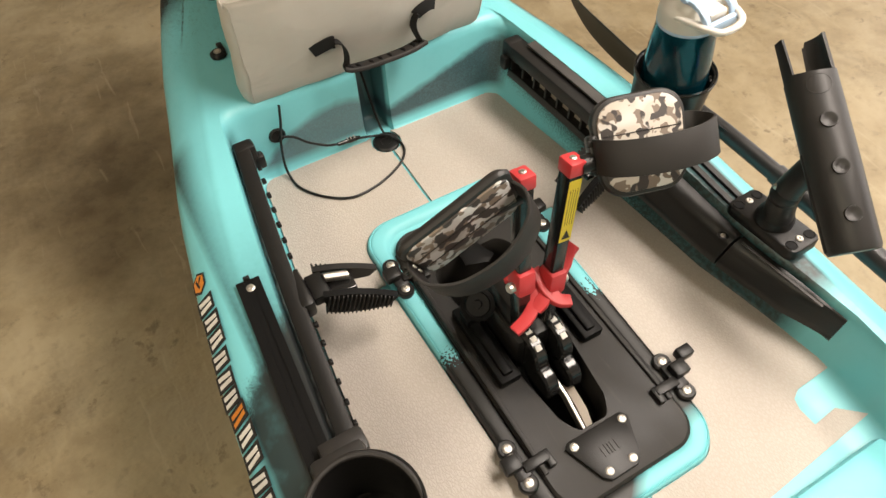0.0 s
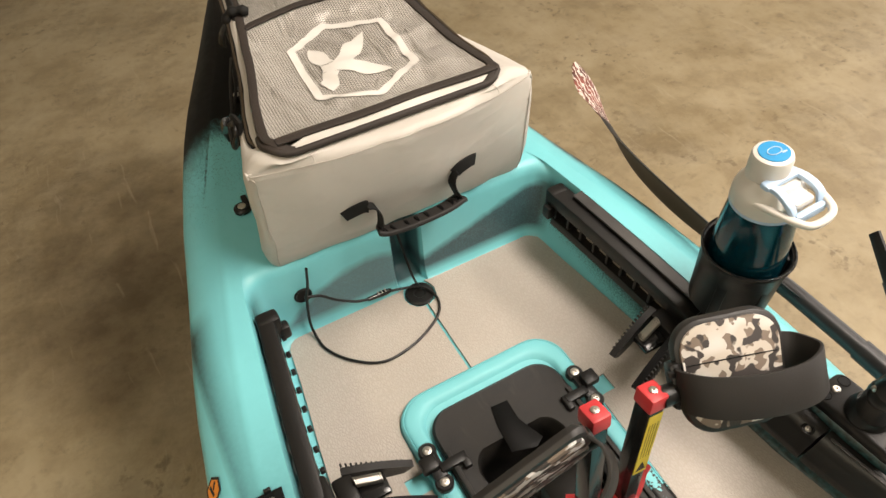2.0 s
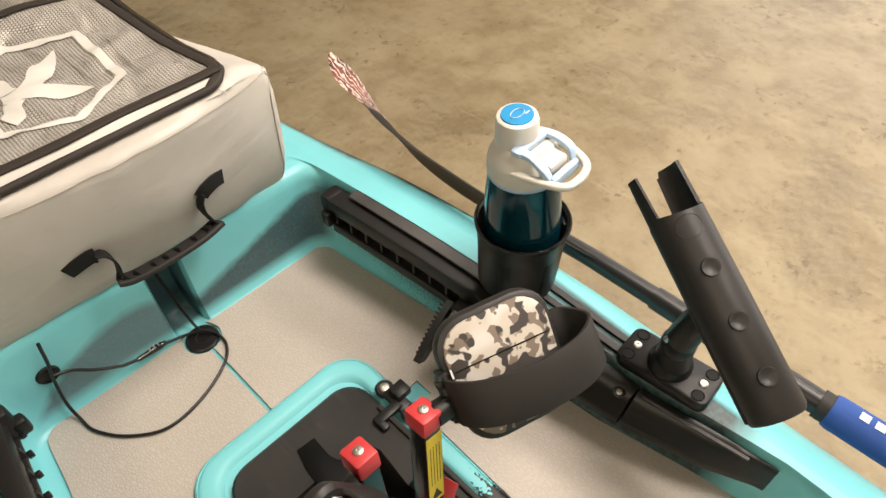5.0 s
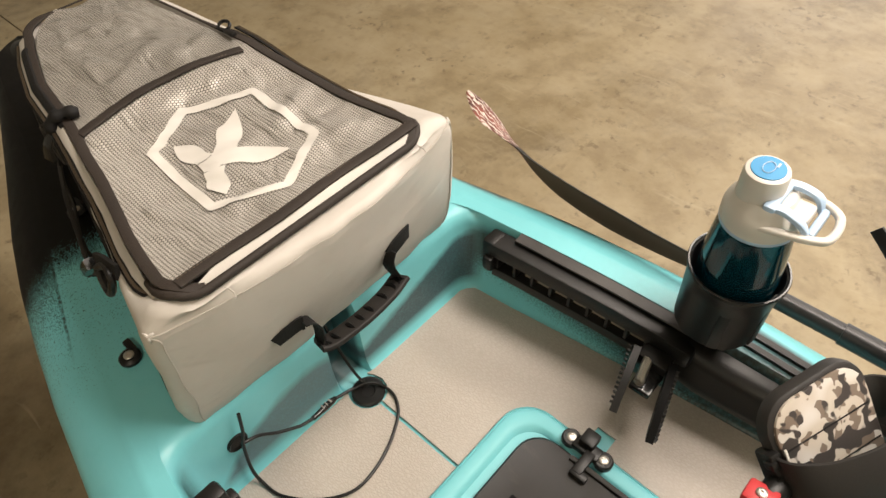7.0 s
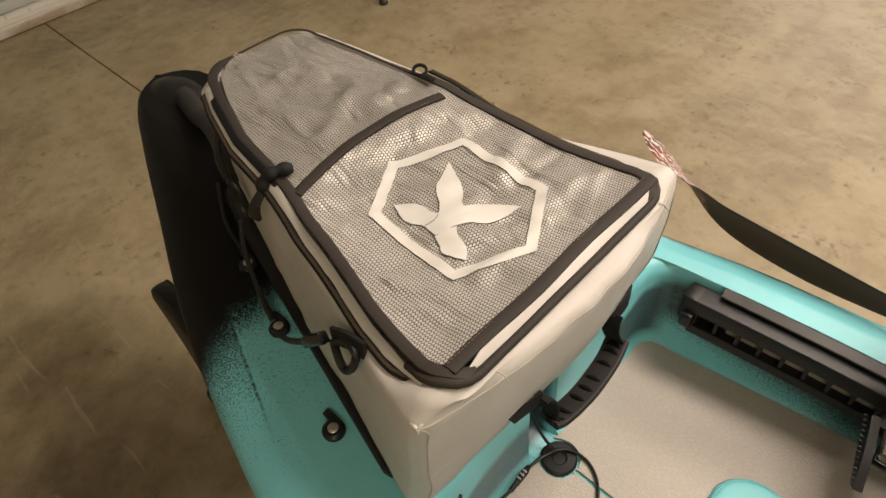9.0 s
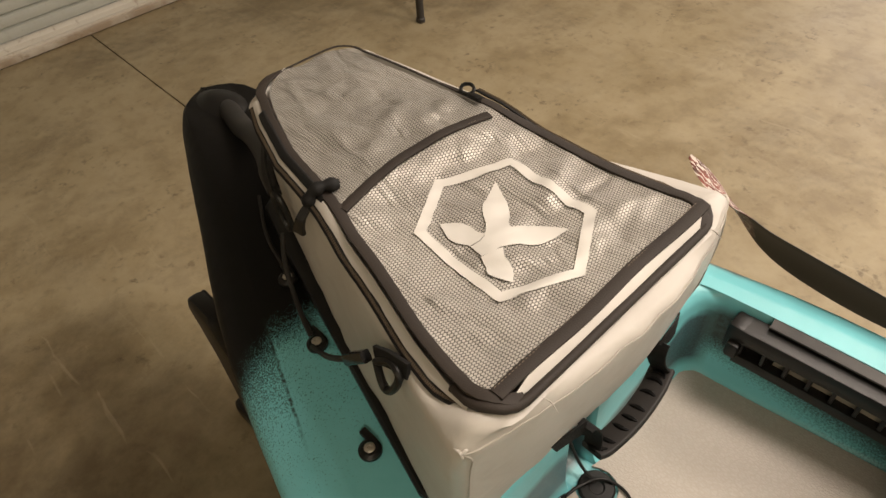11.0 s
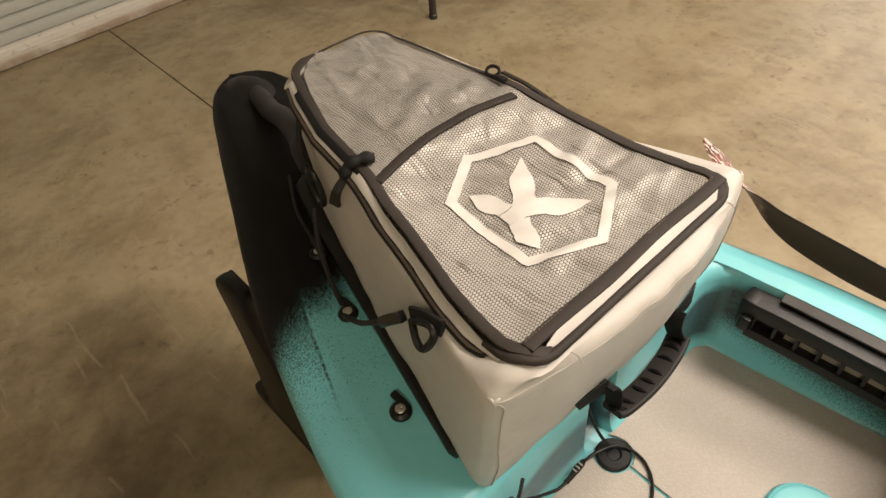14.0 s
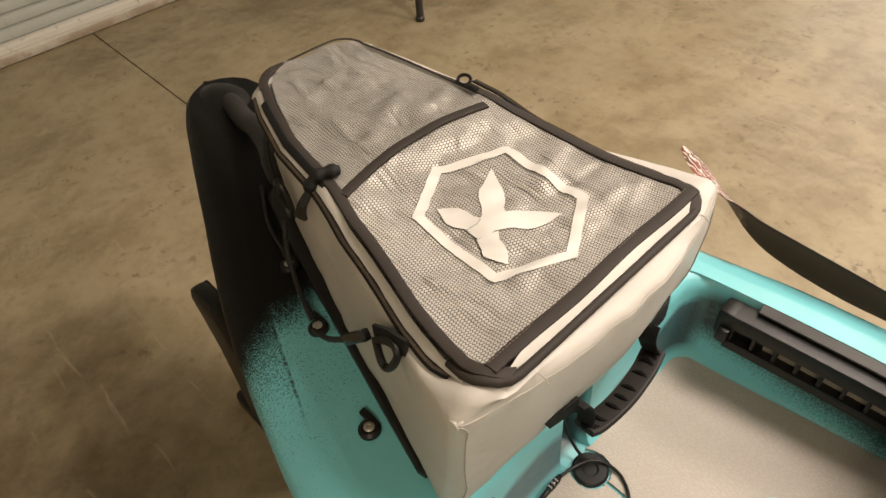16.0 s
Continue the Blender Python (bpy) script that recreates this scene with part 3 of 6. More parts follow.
def roller_door():
    th = tagged(thing("door_1", (0.3, 3.2, 0.0), "closed pale grey steel roller door with a worn white bottom rail", "roller door"), kind="structure")
    pitch, z = 0.054, 0.088
    bm = bmesh.new()
    prof = [(0.0, 0.0), (0.010, 0.006), (0.013, 0.018), (0.013, 0.036), (0.010, 0.047), (0.0, 0.053)]
    vs = [[bm.verts.new((sx * 2.58, -d, h)) for d, h in prof] + [bm.verts.new((sx * 2.58, 0.004, 0.053)), bm.verts.new((sx * 2.58, 0.004, 0.0))] for sx in (-1, 1)]
    n = len(vs[0])
    for i in range(n):
        bm.faces.new((vs[0][i], vs[1][i], vs[1][(i + 1) % n], vs[0][(i + 1) % n]))
    bm.faces.new(vs[0])
    bm.faces.new(vs[1][::-1])
    first = part("slat", bm, M_DOOR, th)
    first.location = (0, 0, z)
    for k in range(1, 40):
        ob = new("slat", first.data)
        ob.parent, ob.location = th, (0, 0, z + k * pitch)
    bm = bmesh.new()
    sec = [(0.0, 0.004), (-0.030, 0.004), (-0.034, 0.010), (-0.034, 0.030), (-0.022, 0.034), (-0.022, 0.046), (-0.026, 0.050), (-0.026, 0.072), (-0.014, 0.084), (0.004, 0.086), (0.004, 0.004)]
    sweep(bm, [(-2.58, 0, 0), (2.58, 0, 0)], [(-a, b) for a, b in sec[:-1]])
    part("bottom_rail", bm, M_RAIL, th, "worn white bottom rail with scuffed paint")
    bm = bmesh.new()
    box(bm, 0, -0.016, 0.003, 5.1, 0.02, 0.006, 0.002)
    part("weather_seal", bm, M_RUBBER, th)
    return th


roller_door()


def work_table():
    th = thing("work_table", (1.451, 2.101, 0.0), "work table on dark round steel legs, standing on the concrete", "table")
    for x, y in ((0, 0), (1.3, 0), (0, 0.62), (1.3, 0.62)):
        bm = bmesh.new()
        lathe(bm, [(0.0, 0.0), (0.019, 0.0), (0.020, 0.004), (0.020, 0.018), (0.0165, 0.022), (0.0165, 0.70), (0.0, 0.70)], 20, pose(x, y, 0))
        part("leg", bm, M_TUBE, th)
    bm = bmesh.new()
    box(bm, 0.65, 0.31, 0.715, 1.42, 0.74, 0.03, 0.004)
    part("tabletop", bm, M_WALL, th)


work_table()

# ---- the kayak ----
MATZ, KEEL = 0.60, 0.47
HALF = [(-1.95, 0.02), (-1.85, 0.12), (-1.6, 0.24), (-1.2, 0.345), (-0.8, 0.39), (-0.5, 0.392), (-0.31, 0.388), (-0.2, 0.381), (-0.07, 0.367), (0.08, 0.345), (0.23, 0.312), (0.39, 0.278), (0.55, 0.232), (0.64, 0.200), (0.75, 0.153), (0.85, 0.112), (0.93, 0.076), (0.95, 0.0675), (0.975, 0.054), (0.995, 0.037), (1.006, 0.021), (1.012, 0.008)]
DECK = [(-1.95, 0.78), (-1.4, 0.72), (-0.8, 0.690), (-0.5, 0.690), (-0.35, 0.698), (-0.2, 0.714), (-0.1, 0.724), (0.0, 0.732), (0.1, 0.739), (0.3, 0.746), (0.5, 0.760), (0.7, 0.778), (0.85, 0.795), (0.95, 0.806), (0.98, 0.806), (1.015, 0.797)]
LIP = [(-1.35, 0.27), (-0.9, 0.315), (-0.62, 0.306), (-0.56, 0.312), (-0.50, 0.320), (-0.43, 0.310), (-0.335, 0.294), (-0.25, 0.287), (-0.124, 0.276), (-0.03, 0.266), (0.04, 0.257), (0.15, 0.243)]


def deck_z(y):
    return curve_at(DECK, y)


def half_beam(y):
    return curve_at(HALF, y)


def cockpit_half():
    """The starboard half of the cockpit's outline, from the notch in its front wall to its after end."""
    yf, yb, r = 0.190, -1.35, 0.036
    pts = [(0.0, 0.238), (0.018, 0.238), (0.0205, 0.234), (0.0225, 0.197), (0.026, yf), (0.06, yf), (0.10, yf), (0.14, yf), (0.17, yf)]
    xe = curve_at(LIP, yf - r)
    for k in range(6):
        a = radians(90 - 90 * k / 5)
        pts.append((xe - r + r * math.cos(a), yf - r + r * math.sin(a)))
    y = yf - r
    while y > yb + 0.12:
        y -= 0.04
        pts.append((curve_at(LIP, y), y))
    xe, ye = pts[-1]
    for k in range(1, 6):
        a = radians(-90 * k / 5)
        pts.append((xe - 0.06 + 0.06 * math.cos(a), ye + 0.06 * math.sin(a)))
    pts.append((0.0, ye - 0.06))
    return pts


def well(p):
    """The point of the drive well's opening that lies towards p."""
    dx, dy = p[0], p[1] + 0.27
    k = (abs(dx / 0.086) ** 4 + abs(dy / 0.172) ** 4) ** -0.25
    return dx * k, -0.27 + dy * k


def kayak_hull(th):
    right = cockpit_half()
    n, front = len(right), 14
    outer_r = []
    for i, (cx, cy) in enumerate(right):
        if i <= front:
            y = lerp(1.01, 0.26, (i / front) ** 1.9)
        elif cy > -1.2:
            y = cy + 0.12 * max(0.0, 1 - (i - front) / 8)
        else:
            y = lerp(-1.2, -1.95, (i - (n - 6)) / 5)
        outer_r.append((half_beam(y), y))
    outer_r[0], outer_r[-1] = (0.0, 1.015), (0.0, -1.95)

    def both(pts, port=0.0):
        return pts + [(-x - port, y) for x, y in pts[-2:0:-1]]

    outer, inner = both(outer_r, 0.003), both(right)

    def offs(d):
        out = []
        for x, y in outer:
            k = max(0.0, 1 - d * lerp(1.0, 0.3, min(1.0, max(0.0, (y - 0.68) / 0.25))) / max(abs(x), 1e-6))
            out.append((x * k, y - 0.35 * d * min(1.0, max(0.0, (y - 0.95) / 0.05))))
        return out

    def inn(d):
        return [(x - d * (1 if x > 0.1 else -1 if x < -0.1 else 0), y - (d if y > 0.13 else -d if y < -1.25 else 0)) for x, y in inner]

    up = [max(0.0, y - 0.45) for _, y in outer]
    hole = [well(p) for p in inner]
    rings = [
        [(x, y, KEEL) for x, y in hole],
        [(x * 0.45, y * 0.82, KEEL + 0.05 * u) for (x, y), u in zip(outer, up)],
        [(x * 0.70, y * 0.87, KEEL + 0.008 + 0.09 * u) for (x, y), u in zip(outer, up)],
        [(x * 0.88, y * 0.93, KEEL + 0.05 + 0.13 * u) for (x, y), u in zip(outer, up)],
        [(x * 0.965, y * 0.975, KEEL + 0.13 + 0.15 * u) for (x, y), u in zip(outer, up)],
        [(x * 0.995, y, deck_z(y) - 0.075) for x, y in outer],
        [(x, y, deck_z(y) - 0.048) for x, y in outer],
        [(x, y, deck_z(y) - 0.036) for x, y in offs(0.004)],
        *[[(x, y, deck_z(y) - drop) for x, y in offs(d)] for d, drop in ((0.009, 0.0300), (0.017, 0.0225), (0.025, 0.0160), (0.033, 0.0108), (0.041, 0.0068), (0.047, 0.0043), (0.053, 0.0020), (0.058, 0.0006))],
    ]
    crease = offs(0.062)
    for t in (0.0, 0.15, 0.3, 0.45, 0.6, 0.75, 0.88):
        row = []
        for a, b in zip(crease, inner):
            x, y = lerp(a[0], b[0], t), lerp(a[1], b[1], t)
            row.append((x, y, deck_z(y) + 0.001))
        rings.append(row)
    rings.append([(x, y, deck_z(y)) for x, y in inn(-0.014)])
    rings.append([(x, y, deck_z(y) - 0.003) for x, y in inn(-0.006)])
    rings.append([(x, y, deck_z(y) - 0.011) for x, y in inn(-0.001)])
    rings.append([(x, y, deck_z(y) - 0.020) for x, y in inn(0.001)])
    rings.append([(x, y, MATZ + 0.05) for x, y in inn(0.003)])
    rings.append([(x, y, MATZ + 0.016) for x, y in inn(0.005)])
    rings.append([(x, y, MATZ + 0.003) for x, y in inn(0.009)])
    rings.append([(x, y, MATZ - 0.004) for x, y in inn(0.015)])
    for t in (0.3, 0.65):
        rings.append([(lerp(a[0], b[0], t), lerp(a[1], b[1], t), MATZ - 0.004) for a, b in zip(inn(0.015), hole)])
    rings.append([(x, y, MATZ - 0.004) for x, y in hole])
    rings.append([(x, y, KEEL + 0.005) for x, y in hole])
    # the bow lies a little to starboard of the cockpit's line
    rings = [[(x + 0.022 * max(0.0, y - 0.5), y, z) for x, y, z in r] for r in rings]
    bm = bmesh.new()
    vr = rings_mesh(bm, rings, False, False)
    for i in range(len(hole)):
        j = (i + 1) % len(hole)
        bm.faces.new((vr[-1][i], vr[-1][j], vr[0][j], vr[0][i]))
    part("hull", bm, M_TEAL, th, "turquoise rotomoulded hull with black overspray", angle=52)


KAYAK = thing("kayak", (0, 0, 0), "turquoise plastic fishing kayak with black overspray, on trestles", "kayak")
kayak_hull(KAYAK)


def kpart(name, bm, material, label="", parent=None):
    return part(name, bm, material, parent or KAYAK, label)


CONSOLE_Y = -0.259


def console_ring(hx, hy, r, z):
    """An outline of the console: round in front, narrower towards the stern."""
    return [(x * (1 - 0.11 * min(1.0, max(0.0, (-0.13 - y) / 0.12))), y + CONSOLE_Y, z) for x, y in rrect(hx, hy, r, 9)]


def deck_mats():
    """Two foam mats that meet on the centre line and wrap round the console."""
    z0, z1 = MATZ - 0.003, MATZ

    for s in (-1, 1):
        def edge(y):
            return curve_at(LIP, y) - ((0.017 if y > -0.35 else 0.012) if s > 0 else 0.030)

        pts = [(0.0025, 0.134)]
        for k in range(7):  # round the cable grommet
            a = radians(-80 + 160 * k / 6)
            pts.append((0.0 + 0.026 * math.cos(a), 0.157 + 0.026 * math.sin(a)) if math.sin(a) < 0.75 else (0.018, 0.178))
        pts = [p for p in pts if p[0] >= 0.002 and p[1] < 0.179]
        pts += [(0.03, 0.1755), (0.19, 0.1755)]
        for k in range(5):
            a = radians(90 - 90 * k / 4)
            pts.append((edge(0.14) - 0.02 + 0.02 * math.cos(a), 0.1535 + 0.022 * math.sin(a)))
        for y in (0.10, 0.0, -0.1, -0.2, -0.3, -0.4, -0.49):
            pts.append((edge(y), y))
        if s > 0:
            pts += [(edge(-0.505), -0.506), (0.250, -0.508), (0.236, -0.515), (0.231, -0.528), (0.232, -0.552), (0.270, -0.549)]
        pts += [(edge(-0.56), -0.575), (0.02, -0.595), (0.002, -0.595)]
        rim = [(x, y) for x, y, _ in console_ring(0.1305, 0.259, 0.046, 0.0)]
        aft = sorted([p for p in rim if p[0] > 0.001 and p[1] < -0.42], key=lambda p: math.atan2(p[1] + 0.26, p[0]))
        fore = sorted([p for p in rim if p[0] > 0.001 and p[1] > -0.09], key=lambda p: math.atan2(p[1] + 0.26, p[0]))
        pts += [(0.002, aft[0][1])] + aft
        pts += [(0.1305, -0.126), (0.157, -0.126), (0.157, -0.100), (0.1305, -0.100)] + fore + [(0.0025, fore[-1][1])]
        pts = [(s * x, y) for x, y in (pts if s > 0 else pts[::-1])]
        bm = bmesh.new()
        lo, hi = [bm.verts.new((x, y, z0)) for x, y in pts], [bm.verts.new((x, y, z1)) for x, y in pts]
        n = len(pts)
        for i in range(n):
            bm.faces.new((lo[i], lo[(i + 1) % n], hi[(i + 1) % n], hi[i]))
        bm.faces.new(hi)
        bmesh.ops.triangulate(bm, faces=[f for f in bm.faces if len(f.verts) > 4], ngon_method="EAR_CLIP")
        kpart("deck_mat", bm, M_MAT, "beige foam deck mat with a leather grain")
    # cross step at the mats' after end
    bm = bmesh.new()
    box(bm, 0, -0.635, MATZ + 0.006, 0.56, 0.07, 0.026, 0.010)
    kpart("cross_step", bm, M_TEAL2)


deck_mats()


def console():
    c, ring = CONSOLE_Y, console_ring
    bm = bmesh.new()
    rings_mesh(bm, [ring(hx, hy, r, MATZ + z) for hx, hy, r, z in (
        (0.1295, 0.2580, 0.045, -0.004), (0.1290, 0.2575, 0.045, 0.004), (0.1275, 0.2562, 0.044, 0.0080), (0.1255, 0.2545, 0.043, 0.0095), (0.1246, 0.2537, 0.0425, 0.0084), (0.1236, 0.2528, 0.042, 0.0098),
        (0.1200, 0.2500, 0.040, 0.0108), (0.1080, 0.2400, 0.036, 0.0112), (0.1045, 0.2345, 0.035, 0.0095), (0.1010, 0.2300, 0.034, 0.004), (0.090, 0.219, 0.030, 0.003))], False, False)
    kpart("console_rim", bm, M_RIM, "turquoise raised console rim, rubbed black towards the stern")
    # lid with the drive well's opening
    bm = bmesh.new()
    out = rrect(0.0985, 0.2255, 0.034, 7)
    op = []
    for x, y in out:
        # wide in front, drawn together towards the cover plate
        k = (abs(x / 0.068) ** 6 + abs(y / 0.152) ** 6) ** (-1 / 6)
        op.append((x * k * lerp(0.40, 1.0, min(1.0, max(0.0, (y * k + 0.152) / 0.125))) - 0.007, y * k))
    rings_mesh(bm, [[(x, y + c - 0.0085, z) for x, y in o] for o, z in ((out, MATZ + 0.003), ([(x * 0.995, y * 0.998) for x, y in out], MATZ + 0.013), ([(x * 0.965, y * 0.985) for x, y in out], MATZ + 0.016),
                    ([(x * 0.94, y * 0.97) for x, y in out], MATZ + 0.0155), (op, MATZ + 0.0155), ([(x * 0.96, y * 0.99) for x, y in op], MATZ + 0.012), ([(x * 0.96, y * 0.99) for x, y in op], KEEL - 0.004))], False, False)
    lid = kpart("drive_well_lid", bm, M_LID, "black moulded lid of the drive well")
    # black sheet added to close the well, standing in for its shade
    bm = bmesh.new()
    slab(bm, [(x, y + c - 0.0085) for x, y in op], KEEL + 0.002, KEEL + 0.008)
    kpart("well_dark_cap", bm, M_PIT, parent=lid)
    # raised cheeks beside the opening
    for s in (-1, 1):
        bm = bmesh.new()
        sweep(bm, [(s * 0.093, -0.10, MATZ + 0.017), (s * 0.093, -0.44, MATZ + 0.017)], rrect(0.0035, 0.003, 0.0015, 2))
        kpart("moulded_rib", bm, M_LID, parent=lid)
    # maker's plate with four screws
    bm = bmesh.new()
    slab(bm, [(-0.058, -0.428), (-0.050, -0.422), (0.026, -0.422), (0.033, -0.430), (0.015, -0.476), (0.006, -0.484), (-0.032, -0.484), (-0.040, -0.477)][::-1], MATZ + 0.0155, MATZ + 0.021, 0.0015)
    pl = kpart("cover_plate", bm, M_BLACK, "black cover plate with a faint raised mark", lid)
    bm = bmesh.new()
    for dx in (-0.010, -0.004, 0.0, 0.004, 0.010):
        box(bm, -0.012 + dx, -0.452, MATZ + 0.0213, 0.002, 0.013, 0.0010, 0.0003, pose(0, 0, 0))
    kpart("raised_mark", bm, M_LID, parent=pl)
    for x, y in ((-0.048, -0.431), (-0.029, -0.474), (0.004, -0.475), (0.023, -0.431)):
        screw(kpart, (x, y, MATZ + 0.021), 0.0055, pl)
    # cut-out slot near the front of the lid, its shade a near-black slab
    bm = bmesh.new()
    slab(bm, [(-0.012, -0.073), (0.012, -0.075), (0.011, -0.106), (0.024, -0.142), (0.010, -0.150), (-0.022, -0.140), (-0.019, -0.100)][::-1], MATZ + 0.0155, MATZ + 0.0172, 0.0006)
    kpart("socket", bm, M_PIT, parent=lid)
    for x, y, dirn in ((-0.115, -0.086, -1), (0.115, -0.086, 1), (-0.117, -0.392, -1), (0.117, -0.396, 1)):
        latch(x, y, dirn)


def screw(mk, p, r, parent, label="steel screw"):
    bm = bmesh.new()
    lathe(bm, [(0.0, 0.0), (r, 0.0), (r, r * 0.14), (r * 0.86, r * 0.26), (r * 0.40, r * 0.30), (r * 0.30, r * 0.06), (0.0, r * 0.06)], 16, pose(*p))
    return part("screw", bm, M_STEEL, parent, label)


def latch(x, y, s):
    z = MATZ + 0.011
    bm = bmesh.new()
    for dy in (0, -0.046):
        lathe(bm, [(0.0, 0.0), (0.012, 0.0), (0.012, 0.006), (0.010, 0.008), (0.0, 0.008)], 18, pose(x, y + dy, z))
    box(bm, x, y - 0.023, z + 0.005, 0.018, 0.036, 0.010, 0.002)
    ob = kpart("latch", bm, M_BLACK, "black toggle latch on two screws")
    for dy in (0, -0.046):
        screw(kpart, (x, y + dy, z + 0.008), 0.0062, ob)
    bm = bmesh.new()
    box(bm, x - s * 0.020, y - 0.030, z + 0.009, 0.034, 0.013, 0.010, 0.002)
    box(bm, x - s * 0.036, y - 0.034, z + 0.008, 0.010, 0.022, 0.010, 0.002)
    box(bm, x + s * 0.008, y - 0.020, z + 0.014, 0.022, 0.020, 0.014, 0.003)
    if y < -0.3 and s > 0:
        box(bm, x + s * 0.028, y - 0.006, z + 0.014, 0.022, 0.016, 0.016, 0.003)
    kpart("toggle", bm, M_BLACK, parent=ob)


console()


def side_rail(s):
    """The foot-brace rail on the cockpit's side wall: two bars with a row of teeth between, and end blocks."""
    def x(y, d=0.0):
        return s * (curve_at(LIP, y) - 0.004 - d)

    def drop(y):
        """How far the deck has come down from its height at the rail's front end."""
        return deck_z(y) - 0.739

    end = -0.135 if s > 0 else -0.335
    beg = 0.126 if s > 0 else 0.122
    ys = [beg - (beg - end) * k / 12 for k in range(13)]
    bm = bmesh.new()
    sweep(bm, [(x(y, 0.010 if s < 0 else 0.0135), y, (0.722 if s < 0 else 0.7205) + drop(y)) for y in ys], rrect(0.011 if s < 0 else 0.0150, 0.010 if s < 0 else 0.0120, 0.003, 2))
    if s < 0:
        sweep(bm, [(x(y, 0.012), y, 0.706 + drop(y)) for y in ys], rrect(0.006, 0.008, 0.002, 2))
    rail = kpart("foot_brace_rail", bm, M_BLACK, "black toothed foot brace rail on the cockpit wall")
    bm = bmesh.new()
    sweep(bm, [(x(y, 0.016), y, (0.687 if s < 0 else 0.6765) + drop(y)) for y in ys], rrect(0.004 if s < 0 else 0.0095, 0.004 if s < 0 else 0.0075, 0.0015, 2))
    y = 0.120
    while y > end + 0.02:
        box(bm, x(y, 0.012 if s < 0 else 0.014), y, (0.694 if s < 0 else 0.692) + drop(y), 0.018, 0.0065 if s < 0 else 0.0050, 0.020 if s < 0 else 0.034, 0.0012)
        if s < 0:
            box(bm, x(y, 0.0245), y - 0.003, 0.690 + drop(y), 0.006, 0.006, 0.008, 0.001)
        y -= 0.027
    kpart("rail_comb", bm, M_BLACK, parent=rail)
    for yy, ln in ((0.131, 0.022),) if s > 0 else ((0.127, 0.022), (end, 0.030)):
        bm = bmesh.new()
        box(bm, x(yy, 0.013), yy, 0.711 + drop(yy), 0.030, ln, 0.044, 0.005)
        box(bm, x(yy, 0.028), yy - 0.004, 0.698 + drop(yy), 0.016, 0.016, 0.024, 0.004)
        kpart("end_block", bm, M_BLACK, parent=rail)
    if s < 0:
        return
    bm = bmesh.new()
    rings_mesh(bm, [[(x(y, d), y, z + drop(y)) for y, d, z in ((0.132, a, 0.725), (end, a, 0.725), (end, a + 0.004, 0.668), (0.132, a + 0.004, 0.672))] for a in (0.001, 0.0055)])
    kpart("rail_backing", bm, M_BLACK, parent=rail)
    # strip that paints the light caught in the recess behind the comb
    bm = bmesh.new()
    sweep(bm, [(x(y, 0.0108), y, 0.691 + drop(y)) for y in ys[2:]], rrect(0.0012, 0.013, 0.0005, 1))
    kpart("lit_recess_strip", bm, M_PALE, "pale strip standing for light in the recess between teeth", rail)
    bm = bmesh.new()
    sweep(bm, [(x(y, 0.001), y, 0.7375 + drop(y)) for y in ys[1:]], rrect(0.0085, 0.0016, 0.0006, 1))
    kpart("cover_strip", bm, M_DUST, "dusty grey cover strip", rail)

    # the broad after length: a ridge above, a wider ledge below, rounded off at its end
    def ledge(y0, y1, grow):
        rows = []
        for k in range(15):
            y = lerp(y0, y1, k / 14)
            t = 1.0 if y1 > -0.4 else min(1.0, 0.15 + (y - y1) / 0.075)
            g = lerp(0.55, 1.0, min(1.0, max(0.0, (-0.10 - y) / 0.06)))
            g *= curve_at([(-0.50, 0.52), (-0.40, 0.58), (-0.28, 0.88), (-0.18, 1.0)], y)
            rows.append([(x(y, d * g * t), y, deck_z(y) + h) for d, h in ((-0.003, -0.010), (0.008, -0.011), (0.021, -0.016 + grow), (0.025, -0.023 + grow), (0.027, -0.027), (0.039, -0.040), (0.041, -0.045), (0.039, -0.054), (0.0, -0.062))])
        return rows

    for y0, y1, grow in ((-0.105, -0.326, 0.0), (-0.329, -0.484, -0.002)):
        bm = bmesh.new()
        rings_mesh(bm, ledge(y0, y1, grow))
        kpart("rail_ledge", bm, M_BLACK, parent=rail)
    bm = bmesh.new()
    sweep(bm, [(x(y, 0.008), y, deck_z(y) - 0.0095) for y in (-0.335, -0.375, -0.415, -0.455)], rrect(0.0022, 0.0012, 0.0005, 2))
    kpart("edge_strip", bm, M_DUST, "thin grey strip along the ledge's ridge", rail)
    bm = bmesh.new()
    lathe(bm, [(0.0, 0.0), (0.0075, 0.0), (0.0075, 0.0012), (0.0055, 0.0016), (0.0050, 0.0004), (0.0, 0.0004)], 18, pose(x(-0.313, 0.017), -0.313, deck_z(-0.313) - 0.0145))
    kpart("screw_socket", bm, M_BLACK, parent=rail)
    screw(kpart, (x(-0.313, 0.017), -0.313, deck_z(-0.313) - 0.0142), 0.0038, rail)


for s in (-1, 1):
    side_rail(s)


